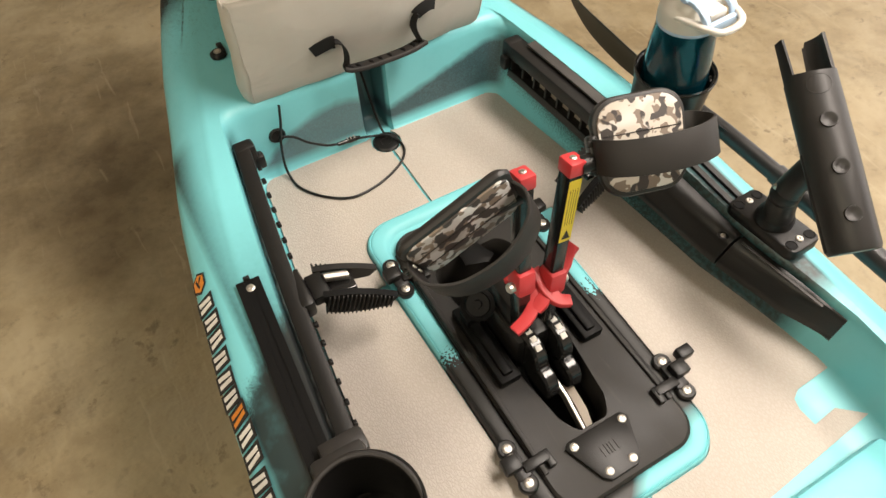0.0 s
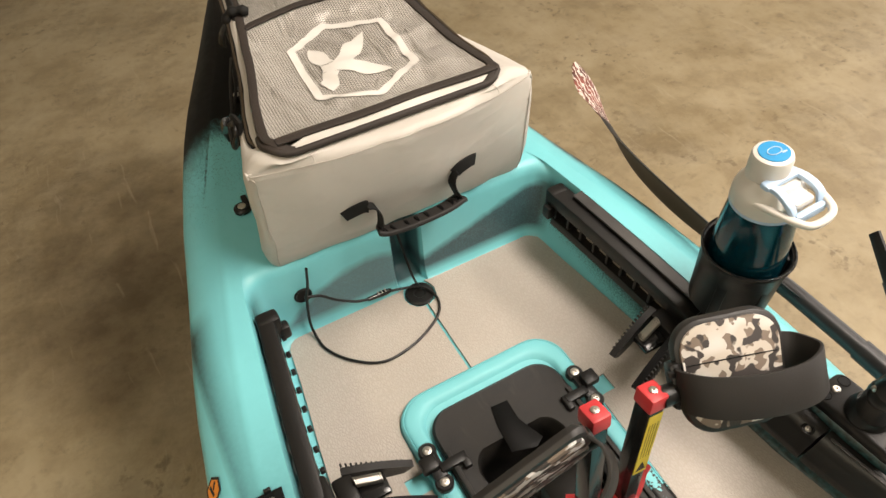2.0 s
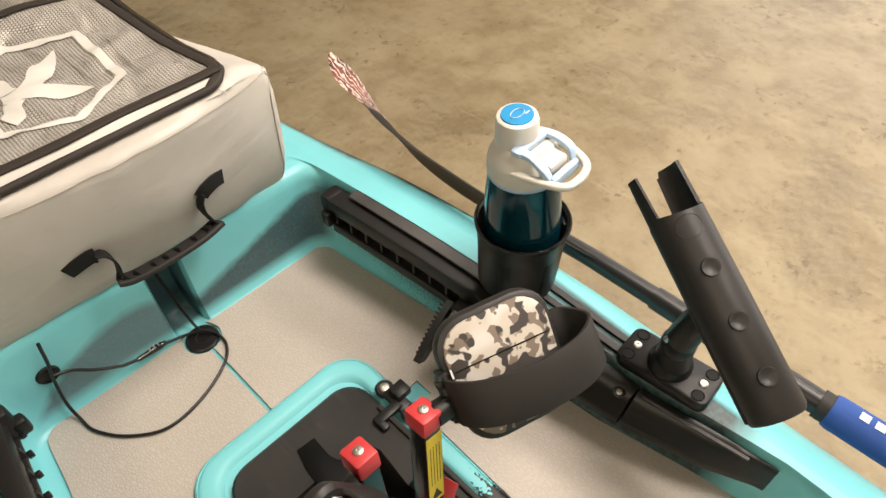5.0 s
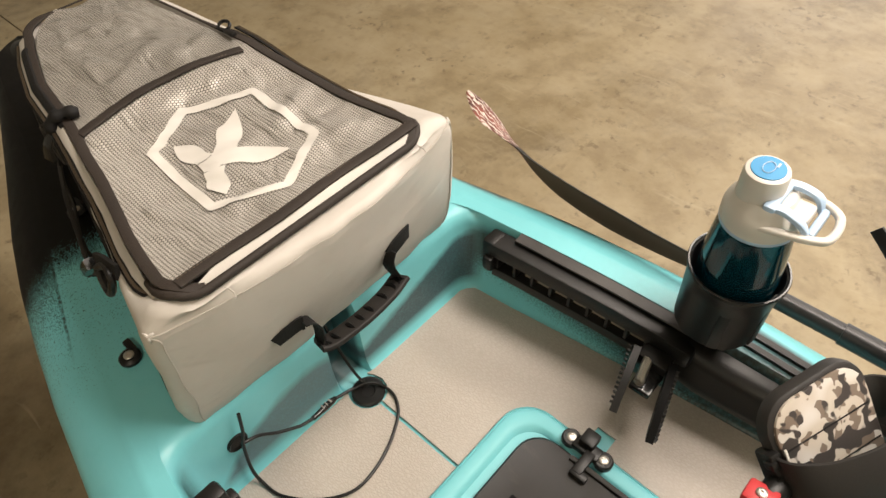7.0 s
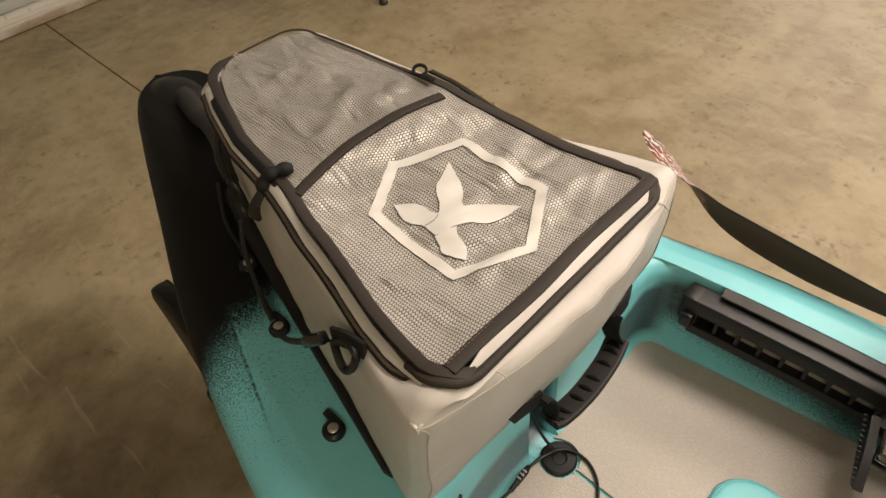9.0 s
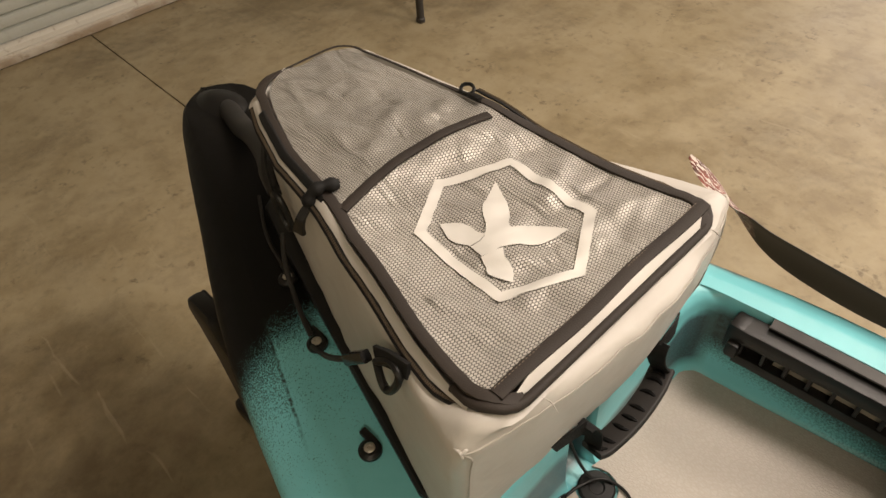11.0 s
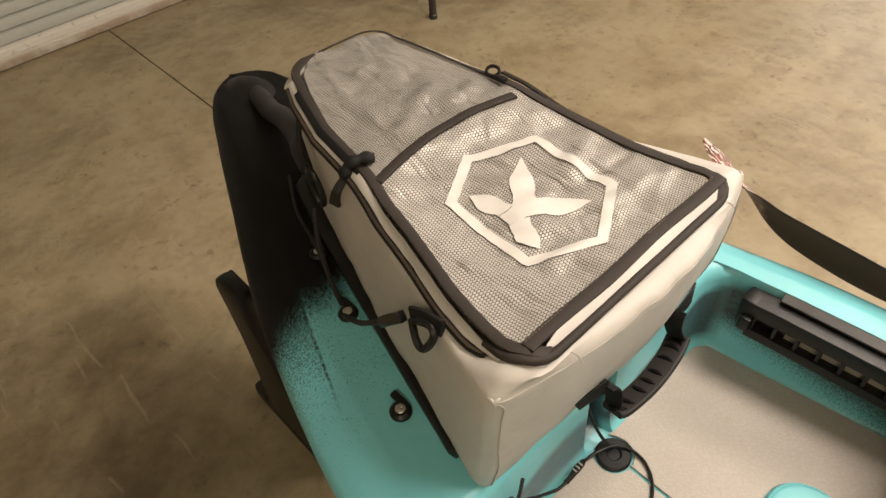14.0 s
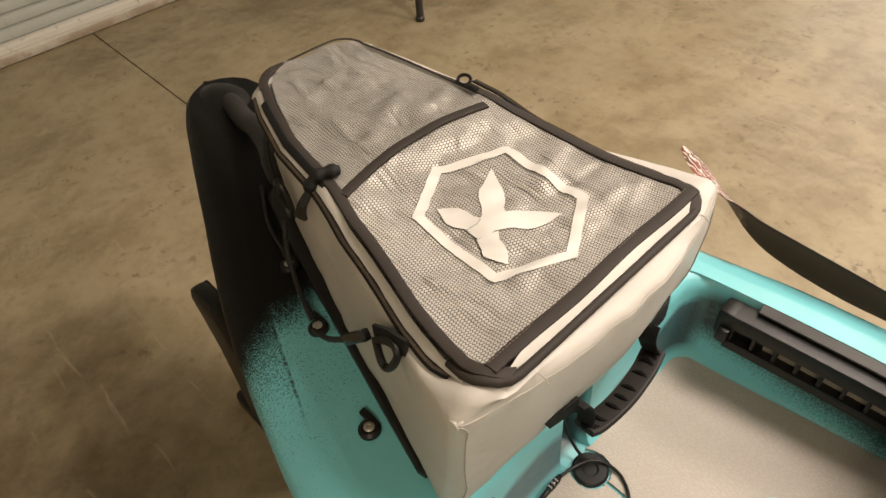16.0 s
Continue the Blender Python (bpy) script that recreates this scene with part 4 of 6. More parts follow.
def gear_track(s, y0, y1):
    def x(y):
        return s * (0.302 + 0.05 * max(0.0, -0.09 - y))

    bm = bmesh.new()
    ln = [(x(y), y, deck_z(y) + 0.0015) for y in (y0, lerp(y0, y1, 0.33), lerp(y0, y1, 0.66), y1)]
    h, bed = (0.004, -0.002) if s > 0 else (0.0030, 0.0015)
    hw = 0.0125 if s > 0 else 0.0145
    sweep(bm, ln, [(-hw, -0.004), (hw, -0.004), (hw, h), (0.0045, h), (0.0045, bed), (-0.0045, bed), (-0.0045, h), (-hw, h)])
    # port track a deeper black, for the shade of its recess
    tr = kpart("gear_track", bm, M_BLACK if s > 0 else M_PIT, "black slotted gear track along the deck")
    screw(kpart, (x(y0), y0 - 0.012, deck_z(y0) + 0.0025), 0.0055, tr)
    bm = bmesh.new()
    box(bm, x(y0), y0 + 0.001, deck_z(y0) + 0.006, 0.008, 0.004, 0.007, 0.001)
    kpart("end_tab", bm, M_BLACK, parent=tr)


gear_track(-1, -0.090, -0.62)
gear_track(1, -0.118, -0.34)


def foot_brace(s):
    """A folding foot brace: bracket on the rail, a toothed arm, a ribbed pad and a spring between them."""
    bx, by, bz = 0.245, -0.118, 0.695

    def P(x, y, z):
        return Vector((s * x, y, z))

    bm = bmesh.new()
    box(bm, s * 0.250, by - 0.004, 0.700, 0.018, 0.060, 0.030, 0.006)
    box(bm, s * 0.228, by, 0.690, 0.024, 0.040, 0.018, 0.004)
    ob = kpart("foot_brace", bm, M_BLACK, "black folding foot brace with a ribbed pad and spring")

    def leaf(a, b, tall, thick, mat, name, ribs):
        bm = bmesh.new()
        d = (b - a)
        length = d.length
        d.normalize()
        up = Vector((0, 0, 1))
        up = (up - d * up.dot(d)).normalized()
        nn = d.cross(up)
        side = -1 if nn.y > 0 else 1
        ring1, ring2 = [], []
        for k in range(20):
            t = k / 10 if k <= 10 else (20 - k) / 10
            w = tall * (0.35 + 0.65 * math.sin(math.pi * (0.25 + 0.72 * t)))
            p = a + d * (length * t) + up * (w * (0.5 if k <= 10 else -0.5))
            ring1.append(p + nn * thick / 2)
            ring2.append(p - nn * thick / 2)
        rings_mesh(bm, [[tuple(q) for q in ring1], [tuple(q) for q in ring2]])
        if ribs:
            for k in range(16):
                t = 0.08 + 0.84 * k / 15
                w = tall * (0.35 + 0.65 * math.sin(math.pi * (0.25 + 0.72 * t))) * 0.94
                m = Matrix.Translation(a + d * (length * t)) @ Matrix((d, nn, up)).transposed().to_4x4()
                rib = bmesh.new()
                box(rib, 0, side * 0.0024, 0, 0.0018, thick + 0.0024, w, 0.0005, m)
                kpart("pad_rib", rib, M_RUBBER, parent=ob)
        return kpart(name, bm, mat, parent=ob)

    # pad body near-black, painting the shade between its ribs
    leaf(P(0.232, -0.139, 0.690), P(0.142, -0.165, 0.664), 0.040, 0.009, M_PIT, "foot_pad", True)
    leaf(P(0.228, -0.094, 0.690), P(0.147, -0.114, 0.668), 0.028, 0.009, M_BLACK, "front_plate", False)
    bm = bmesh.new()
    for k in range(13):
        t = k / 12
        p = P(lerp(0.222, 0.156, t), lerp(-0.086, -0.106, t), lerp(0.697, 0.674, t))
        box(bm, *p, 0.0026, 0.004, 0.003, 0.0005)
    kpart("toothed_edge", bm, M_BLACK, parent=ob)
    bm = bmesh.new()
    box(bm, s * 0.200, -0.124, 0.682, 0.036, 0.026, 0.010, 0.002)
    kpart("pivot_block", bm, M_GLOSS, parent=ob)
    pts = []
    for k in range(97):
        a = 2 * math.pi * k / 8
        t = k / 96
        pts.append(P(lerp(0.216, 0.186, t), lerp(-0.113, -0.120, t) + 0.0056 * math.cos(a), lerp(0.699, 0.693, t) + 0.0056 * math.sin(a)))
    bm = bmesh.new()
    sweep(bm, pts, circle(0.0011, 5))
    kpart("spring", bm, M_STEEL, "bright steel coil spring", ob)


for s in (-1, 1):
    foot_brace(s)


def slope_pose(y, s):
    """A pose on the port gunwale's outer slope: x towards the bow, y up the slope, z out of it; s from 0 outside to 1 inside."""
    def at(yy):
        b, z = half_beam(yy) + 0.003, deck_z(yy)
        return Vector((-(b - 0.004), yy, z - 0.036)), Vector((-(b - 0.027), yy, z - 0.0148))

    a, b = at(y)
    a2, _ = at(y + 0.01)
    along, up = (a2 - a).normalized(), (b - a).normalized()
    nn = along.cross(up)
    if nn.z < 0:
        nn = -nn
    p = a.lerp(b, s) + nn * 0.0021
    m = Matrix((along, up, nn)).transposed().to_4x4()
    m.translation = p
    return m


def decals():
    hexa = [(0.0125 * math.cos(radians(60 * k)), 0.0125 * math.sin(radians(60 * k))) for k in range(6)]
    m = slope_pose(-0.045, 0.36)
    bm = bmesh.new()
    slab(bm, [(x * 1.25, y * 1.15) for x, y in hexa], 0.0004, 0.0010, 0, m)
    badge = kpart("hexagon_sticker", bm, M_GLOSS, "black hexagonal sticker with an orange mark")
    bm = bmesh.new()
    slab(bm, [(x * 0.98, y * 0.9) for x, y in hexa], 0.0010, 0.0014, 0, m)
    kpart("orange_field", bm, M_ORANGE, parent=badge)
    bm = bmesh.new()
    slab(bm, [(-0.007, -0.001), (0.006, -0.006), (0.007, -0.003), (-0.006, 0.002)], 0.0014, 0.0017, 0, m)
    slab(bm, [(0.001, 0.0), (0.008, 0.004), (0.006, 0.007), (-0.001, 0.001)], 0.0014, 0.0017, 0, m)
    kpart("mark", bm, M_GLOSS, parent=badge)
    # a line of lettering, as pairs of slim bars
    rnd = random.Random(4)
    y = -0.078
    bm = bmesh.new()
    blocks = []
    for k in range(11):
        h, lean = 0.0115, rnd.uniform(-0.004, 0.004)
        m = slope_pose(y, 0.45 + 0.08 * math.sin(k * 1.1))
        blocks.append((k, m, h, lean))
        slab(bm, [(-0.0112, -h - 0.004), (0.0112, -h - 0.004), (0.0112 + lean, h + 0.004), (-0.0112 + lean, h + 0.004)], 0.0004, 0.0010, 0, m)
        y -= 0.0252
    back = kpart("lettering_backing", bm, M_GLOSS, "black backing of a line of lettering")
    for k, m, h, lean in blocks:
        bm = bmesh.new()
        for c, tilt in ((-0.0048, lean + 0.0012), (0.0048, lean - 0.0012)):
            slab(bm, [(c - 0.0026, -h), (c + 0.0026, -h), (c + 0.0026 + tilt, h), (c - 0.0026 + tilt, h)], 0.0010, 0.0014, 0, m)
        kpart("lettering_bar", bm, M_ORANGE if k == 6 else M_PRINT, "orange lettering bars" if k == 6 else "white lettering bars", back)


decals()


def deck_rigging():
    """Pad eyes and shock cord beside the bag, the hatch edge under it, the bow handle and the cable grommets."""
    for s in (-1, 1):
        line = []
        for x, y, along in ((0.196, 0.316, 14), (0.156, 0.458, 20), (0.124, 0.560, 20)):
            z = deck_z(y) + 0.002
            bm = bmesh.new()
            lathe(bm, [(0.0, 0.0), (0.0125, 0.0), (0.0125, 0.004), (0.009, 0.007), (0.0, 0.007)], 18, pose(s * x, y, z))
            box(bm, s * (x - 0.008), y + 0.012, z + 0.004, 0.009, 0.022, 0.006, 0.002, None)
            eye = kpart("pad_eye", bm, M_BLACK, "black pad eye with a steel screw")
            screw(kpart, (s * x, y, z + 0.007), 0.006, eye)
            line.append((s * (x - 0.004), y + 0.012, z + 0.010))
        bm = bmesh.new()
        sweep(bm, smooth_line([line[1], (s * 0.146, 0.50, 0.778), line[2], (s * 0.105, 0.63, 0.785), (s * 0.07, 0.70, 0.79)], 5), circle(0.0024, 8))
        kpart("shock_cord", bm, M_RUBBER)
    bm = bmesh.new()
    pts = [(0.190, 0.236), (0.192, 0.246), (0.139, 0.45), (0.108, 0.57), (0.075, 0.68), (0.03, 0.705)]
    rim = [(x, y) for x, y in pts] + [(-x, y) for x, y in pts[::-1]]
    rings_mesh(bm, [[(x * k, 0.2 + (y - 0.2) * k, deck_z(y) + dz) for x, y in rim] for k, dz in ((1.0, 0.0), (1.0, 0.009), (0.985, 0.012), (0.93, 0.012))], False, True)
    kpart("hatch_cover", bm, M_BLACK, "black hatch cover under the bag")
    # bow handle in its saddle
    bm = bmesh.new()
    sweep(bm, smooth_line([(0.020, 0.935, 0.782), (0.010, 0.905, 0.799), (-0.009, 0.830, 0.812), (-0.024, 0.760, 0.836), (-0.049, 0.680, 0.856), (-0.072, 0.632, 0.866), (-0.086, 0.606, 0.862)], 6), circle(0.0165, 16), scale=lambda t: 0.72 + 0.28 * min(1.0, t * 12) if t < 0.8 else lerp(1.0, 0.6, (t - 0.8) / 0.2))
    kpart("bow_handle", bm, M_RUBBER, "black rubber carrying handle at the bow")
    bm = bmesh.new()
    lathe(bm, [(0.0, 0.016), (0.020, 0.014), (0.030, 0.007), (0.042, 0.0), (0.0, -0.004)], 24, pose(0.012, 0.925, 0.800, 6, 0, 15) @ Matrix.Diagonal((0.85, 1.25, 1.0, 1.0)))
    kpart("bow_moulding", bm, M_BLACK)
    # grommets
    bm = bmesh.new()
    lathe(bm, [(0.0, 0.0), (0.0225, 0.0), (0.0225, 0.003), (0.020, 0.0052), (0.010, 0.0052), (0.008, 0.003), (0.0, 0.003)], 28, pose(0.0, 0.157, MATZ - 0.003))
    kpart("cable_grommet", bm, M_BLACK, "black round cable grommet")
    bm = bmesh.new()
    lathe(bm, [(0.0, 0.0), (0.0135, 0.0), (0.0135, 0.002), (0.012, 0.0035), (0.009, 0.001), (0.0, 0.001)], 24, pose(-0.168, 0.188, 0.672, 90, 0, 0))
    kpart("wall_grommet", bm, M_BLACK, "black round cable grommet")


deck_rigging()


def stand(y, name_label):
    """A black plastic trestle: top beam across, an end frame with two legs and a foot bar on each side."""
    th = thing("trestle_stand", (0, y, 0), name_label, "trestle", "trestles under the kayak")
    top = 0.492
    bm = bmesh.new()
    box(bm, 0, 0, top - 0.03, 0.40, 0.07, 0.06, 0.012)
    part("top_beam", bm, M_SATIN, th)
    for s in (-1, 1):
        for d in (-1, 1):
            bm = bmesh.new()
            sweep(bm, [(s * 0.186, d * 0.012, top - 0.02), (s * 0.180, d * 0.062, 0.25), (s * 0.172, d * 0.112, 0.02)], rrect(0.020, 0.014, 0.005, 2), up=(1, 0, 0))
            part("leg", bm, M_SATIN, th)
        bm = bmesh.new()
        box(bm, s * 0.172, 0, 0.016, 0.034, 0.28, 0.032, 0.008)
        part("foot_bar", bm, M_SATIN, th)
        bm = bmesh.new()
        box(bm, s * 0.182, 0, 0.24, 0.022, 0.14, 0.035, 0.006)
        part("cross_bar", bm, M_SATIN, th)
        bm = bmesh.new()
        box(bm, s * 0.186, 0.0, top - 0.05, 0.030, 0.10, 0.055, 0.012)
        part("end_cap", bm, M_SATIN, th)
    bm = bmesh.new()
    box(bm, 0, 0, 0.24, 0.35, 0.025, 0.03, 0.006)
    part("stretcher", bm, M_SATIN, th)


def cradle(y):
    """The bow's stand: two padded uprights that hold the hull between them, on splayed feet."""
    th = thing("trestle_stand", (0, y, 0), "black plastic trestle stand with padded uprights under kayak's bow", "trestle", "trestles under the kayak")
    bm = bmesh.new()
    box(bm, 0, 0, 0.46, 0.34, 0.06, 0.05, 0.012)
    part("top_beam", bm, M_BLACK, th)
    for s in (-1, 1):
        bm = bmesh.new()
        rings_mesh(bm, [[(s * (x + a), b, z) for a, b in rrect(0.014, w, 0.009, 3)] for x, w, z in ((0.160, 0.105, 0.04), (0.163, 0.085, 0.20), (0.168, 0.064, 0.36), (0.174, 0.050, 0.47), (0.177, 0.046, 0.525), (0.175, 0.042, 0.543), (0.171, 0.032, 0.550))])
        post = part("upright", bm, M_BLACK, th)
        bm = bmesh.new()
        box(bm, s * 0.160, 0, 0.525, 0.010, 0.070, 0.050, 0.004)
        part("pad", bm, M_RUBBER, post)
        bm = bmesh.new()
        box(bm, s * 0.150, 0.03, 0.025, 0.05, 0.30, 0.05, 0.012)
        part("foot_bar", bm, M_BLACK, th)
    bm = bmesh.new()
    box(bm, 0, 0, 0.20, 0.30, 0.03, 0.04, 0.008)
    part("stretcher", bm, M_BLACK, th)


cradle(0.815)
stand(-1.25, "black plastic trestle stand under the kayak's stern")

# ---- the bag on the bow ----
def thing_part(name, bm, material, th, base, label="", parent=None, angle=40):
    """A part built in world places, moved to its thing's base."""
    bm.transform(Matrix.Translation(-Vector(base)))
    return part(name, bm, material, parent or th, label, angle)


BAG0 = (0.0, 0.40, 0.762)
CX = 0.0075
# half widths of the base, of the upper edge and of the lid, and the middle line of the lid, along y
BOT = [(0.19, 0.203), (0.205, 0.203), (0.30, 0.175), (0.46, 0.130), (0.56, 0.100), (0.66, 0.070)]
TOP = [(0.16, 0.200), (0.19, 0.199), (0.24, 0.187), (0.30, 0.166), (0.43, 0.130), (0.55, 0.104), (0.60, 0.091), (0.66, 0.072)]
LIDW = [(0.16, 0.154), (0.20, 0.152), (0.24, 0.147), (0.28, 0.140), (0.32, 0.1325), (0.36, 0.126), (0.40, 0.120), (0.45, 0.109), (0.53, 0.097), (0.60, 0.082), (0.66, 0.064)]
LIDX = [(0.16, -0.003), (0.28, -0.002), (0.36, 0.005), (0.42, 0.007), (0.53, 0.006), (0.60, 0.013), (0.67, 0.023)]
UPPER = [(0.13, 0.922), (0.16, 0.919), (0.18, 0.916), (0.25, 0.912), (0.40, 0.924), (0.46, 0.938), (0.55, 0.945), (0.67, 0.949)]


def lid_x(y):
    return curve_at(LIDX, y)


FOLDS = [(0.128, 0.281, 0.064, 0.287, 0.006, -0.006), (0.147, 0.336, 0.063, 0.313, 0.011, 0.008), (0.135, 0.401, 0.075, 0.381, 0.012, 0.007), (0.105, 0.244, 0.038, 0.254, 0.011, 0.008),
         (0.128, 0.234, 0.074, 0.215, 0.008, 0.005), (-0.11, 0.368, -0.070, 0.36, 0.010, 0.006), (-0.09, 0.415, -0.055, 0.378, 0.009, 0.005), (0.085, 0.475, 0.035, 0.462, 0.010, 0.006),
         (0.045, 0.505, -0.030, 0.468, 0.011, 0.006), (0.010, 0.588, -0.040, 0.572, 0.012, 0.006), (-0.05, 0.240, 0.030, 0.228, 0.009, 0.005), (-0.11, 0.290, -0.085, 0.245, 0.008, 0.005), (0.060, 0.545, 0.020, 0.530, 0.009, -0.004), (-0.125, 0.262, -0.095, 0.225, 0.006, 0.005)]


def fold_z(x, y):
    """Soft ridges and tucks in the slack mesh."""
    z = 0.0
    for x0, y0, x1, y1, w, h in FOLDS:
        dx, dy = x1 - x0, y1 - y0
        t = ((x - x0) * dx + (y - y0) * dy) / (dx * dx + dy * dy)
        k = min(1.0, max(0.0, t))
        d2 = (x - x0 - k * dx) ** 2 + (y - y0 - k * dy) ** 2
        if d2 < 9 * w * w:
            z += 0.8 * h * math.exp(-d2 / (w * w)) * (1 - 0.55 * k)
    return z


def lid_z(x, y, wrinkle=1.0):
    z = curve_at([(0.14, 0.916), (0.162, 0.926), (0.173, 0.931), (0.186, 0.938), (0.20, 0.9365), (0.22, 0.9335), (0.26, 0.933), (0.30, 0.9345), (0.36, 0.940), (0.40, 0.945), (0.44, 0.956), (0.55, 0.963), (0.67, 0.966)], y)
    u = (x - lid_x(y)) / max(0.02, curve_at(LIDW, y))
    # sags between its edges in front, stands full behind the cross tape
    z += curve_at([(0.19, 0.0), (0.23, -0.004), (0.38, -0.005), (0.43, 0.0), (0.47, 0.004), (0.67, 0.002)], y) * (1 - min(1, u * u))
    if wrinkle:
        f = max(0.0, 1 - abs(u) ** 6) * min(1.0, max(0.0, (y - 0.196) / 0.035)) * min(1.0, 0.12 + abs(y - 0.436) / 0.030)
        z += wrinkle * f * (1.05 * fold_z(x, y) + 0.0052 * noise.noise(Vector((x * 20, y * 13, 1.3))) + 0.0036 * noise.noise(Vector((x * 34 + y * 40, y * 22 - x * 12, 4.7))) + 0.0016 * noise.noise(Vector((x * 75 + y * 60, y * 70, 2.2))))
        z += wrinkle * f * 0.0058 * math.sin((y * 0.8 + x * 0.75) * 85 + 3 * noise.noise(Vector((x * 14, y * 14, 5)))) * max(0.0, noise.noise(Vector((x * 9, y * 9, 8.1))) + 0.15)
    return z


def plan_ring(width, yf, yb, rf, rb, nf=14, ns=22):
    """A wedge-shaped outline, anticlockwise from the front's middle, with rounded corners."""
    half = [((width(yf + rf) - rf) * k / nf, yf) for k in range(nf)]
    for k in range(6):
        a = radians(-90 + 90 * k / 5)
        half.append((width(yf + rf) - rf + rf * math.cos(a), yf + rf + rf * math.sin(a)))
    for k in range(1, ns):
        y = lerp(yf + rf, yb - rb, k / ns)
        half.append((width(y), y))
    w = width(yb - rb)
    for k in range(8):
        a = radians(90 * k / 7)
        half.append((w - rb + rb * math.cos(a), yb - rb + rb * math.sin(a)))
    half += [((w - rb) * k, yb) for k in (0.66, 0.33, 0.0)]
    return half + [(-x, y) for x, y in half[-2:0:-1]]


def bag():
    th = thing("bow_bag", BAG0, "pale grey insulated bag with silver mesh lid, strapped on bow", "bag")

    def P(name, bm, mat, label="", parent=None, angle=40):
        return thing_part(name, bm, mat, th, BAG0, label, parent, angle)

    # body: the front bulges between its corners, more towards the top
    levels = [(0.000, 0.0, 0.202, 0.008, 0.0), (0.003, 0.0, 0.196, 0.002, 0.002), (0.010, 0.0, 0.193, 0.0, 0.004), (0.03, 0.1, 0.189, -0.002, 0.010), (0.06, 0.3, 0.184, -0.003, 0.018), (0.09, 0.5, 0.181, -0.003, 0.023), (0.115, 0.65, 0.180, -0.003, 0.026), (0.14, 0.85, 0.180, -0.002, 0.028), (0.158, 0.95, 0.179, -0.001, 0.029), (0.166, 1.0, 0.179, 0.0, 0.029), (0.170, 1.0, 0.181, 0.003, 0.029)]
    rings = []
    for dz, t, yf, inset, bulge in levels:
        ring = plan_ring(lambda y: lerp(curve_at(BOT, y), curve_at(TOP, y), t) - inset, yf, 0.674 - inset, 0.015, 0.03)
        row = []
        for x, y in ring:
            # rises a little towards the bow, top more than base
            base = deck_z(y) + lerp(-0.019, 0.012, min(1.0, max(0.0, (y - 0.185) / 0.03)))
            near = max(0.0, 1 - (y - yf) / 0.05)
            y2 = y - bulge * near * (1 - min(1.0, (x / 0.188) ** 2))
            z = base + dz / 0.170 * (curve_at(UPPER, y2) - base)
            z += 0.0022 * noise.noise(Vector((x * 14, y * 14, dz * 30)))
            k = 0.0040 * noise.noise(Vector((x * 17 + 3, y * 13, dz * 22))) + 0.0022 * noise.noise(Vector((x * 40, y * 40 + 7, dz * 30)))
            d = Vector((x, y - 0.35)).normalized()
            aft = curve_at([(0.50, 0.0), (0.60, 0.005), (0.67, 0.013)], y)
            row.append((CX * min(1, 0.4 + dz * 9) + aft + x + d.x * k, y2 + d.y * k * 1.1, z))
        rings.append(row)
    # shoulder up to the lid's edge
    edge = plan_ring(lambda y: curve_at(LIDW, y) + 0.020, 0.166, 0.670, 0.036, 0.040)
    lip = [(lid_x(y) + x, y, lid_z(lid_x(y), y, 0) - lerp(0.004, 0.014, min(1.0, max(0.0, (y - 0.185) / 0.04)))) for x, y in edge]
    rings.append([(lerp(a[0], b[0], 0.5), lerp(a[1], b[1], 0.5), lerp(a[2], b[2], 0.6) + 0.0008) for a, b in zip(rings[-1], lip)])
    rings.append(lip)
    inner = plan_ring(lambda y: curve_at(LIDW, y) + 0.006, 0.172, 0.664, 0.034, 0.040)
    rings.append([(lid_x(y) + x, y, lid_z(lid_x(y), y, 0) - 0.005) for x, y in inner])
    rings.append([(lid_x(y) + x * 0.94, lerp(y, 0.42, 0.05), lid_z(lid_x(y), y, 0) - 0.022) for x, y in inner])
    bm = bmesh.new()
    rings_mesh(bm, rings)
    bmesh.ops.triangulate(bm, faces=[f for f in bm.faces if len(f.verts) > 4])
    body = P("body", bm, M_BAG, angle=60)
    # sewn edge along the front, with its line of stitches, from tuck to tuck
    top = [p for p in rings[9] if p[1] < 0.186]
    top = sorted(top, key=lambda p: p[0])
    bm = bmesh.new()
    sweep(bm, [(x, y - 0.0004, z + 0.0006) for x, y, z in top], circle(0.0006, 6))
    P("sewn_edge", bm, M_STITCH, parent=body)
    bm = bmesh.new()
    for (xa, ya, za), (xb, yb, zb) in zip(top, top[1:]):
        n = max(1, int(abs(xb - xa) / 0.0062))
        for k in range(n):
            t = (k + 0.5) / n
            box(bm, lerp(xa, xb, t), lerp(ya, yb, t) + 0.0036, lerp(za, zb, t) + 0.0022, 0.0040, 0.0008, 0.0008)
    P("stitching", bm, M_STITCH, parent=body)
    # seams down the front corners, and the gathered tucks at their tops
    for s in (-1, 1):
        down = []
        for row in rings[2:10]:
            down.append(min(row, key=lambda p: abs(p[0] - CX - s * 0.190) + 1.2 * abs(p[1] - 0.186)))
        bm = bmesh.new()
        sweep(bm, smooth_line([(x + s * 0.0004, y - 0.0004, z) for x, y, z in down], 4), circle(0.0007, 6))
        P("corner_seam", bm, M_STITCH, parent=body)
        cx0, cy0, cz0 = down[-1]
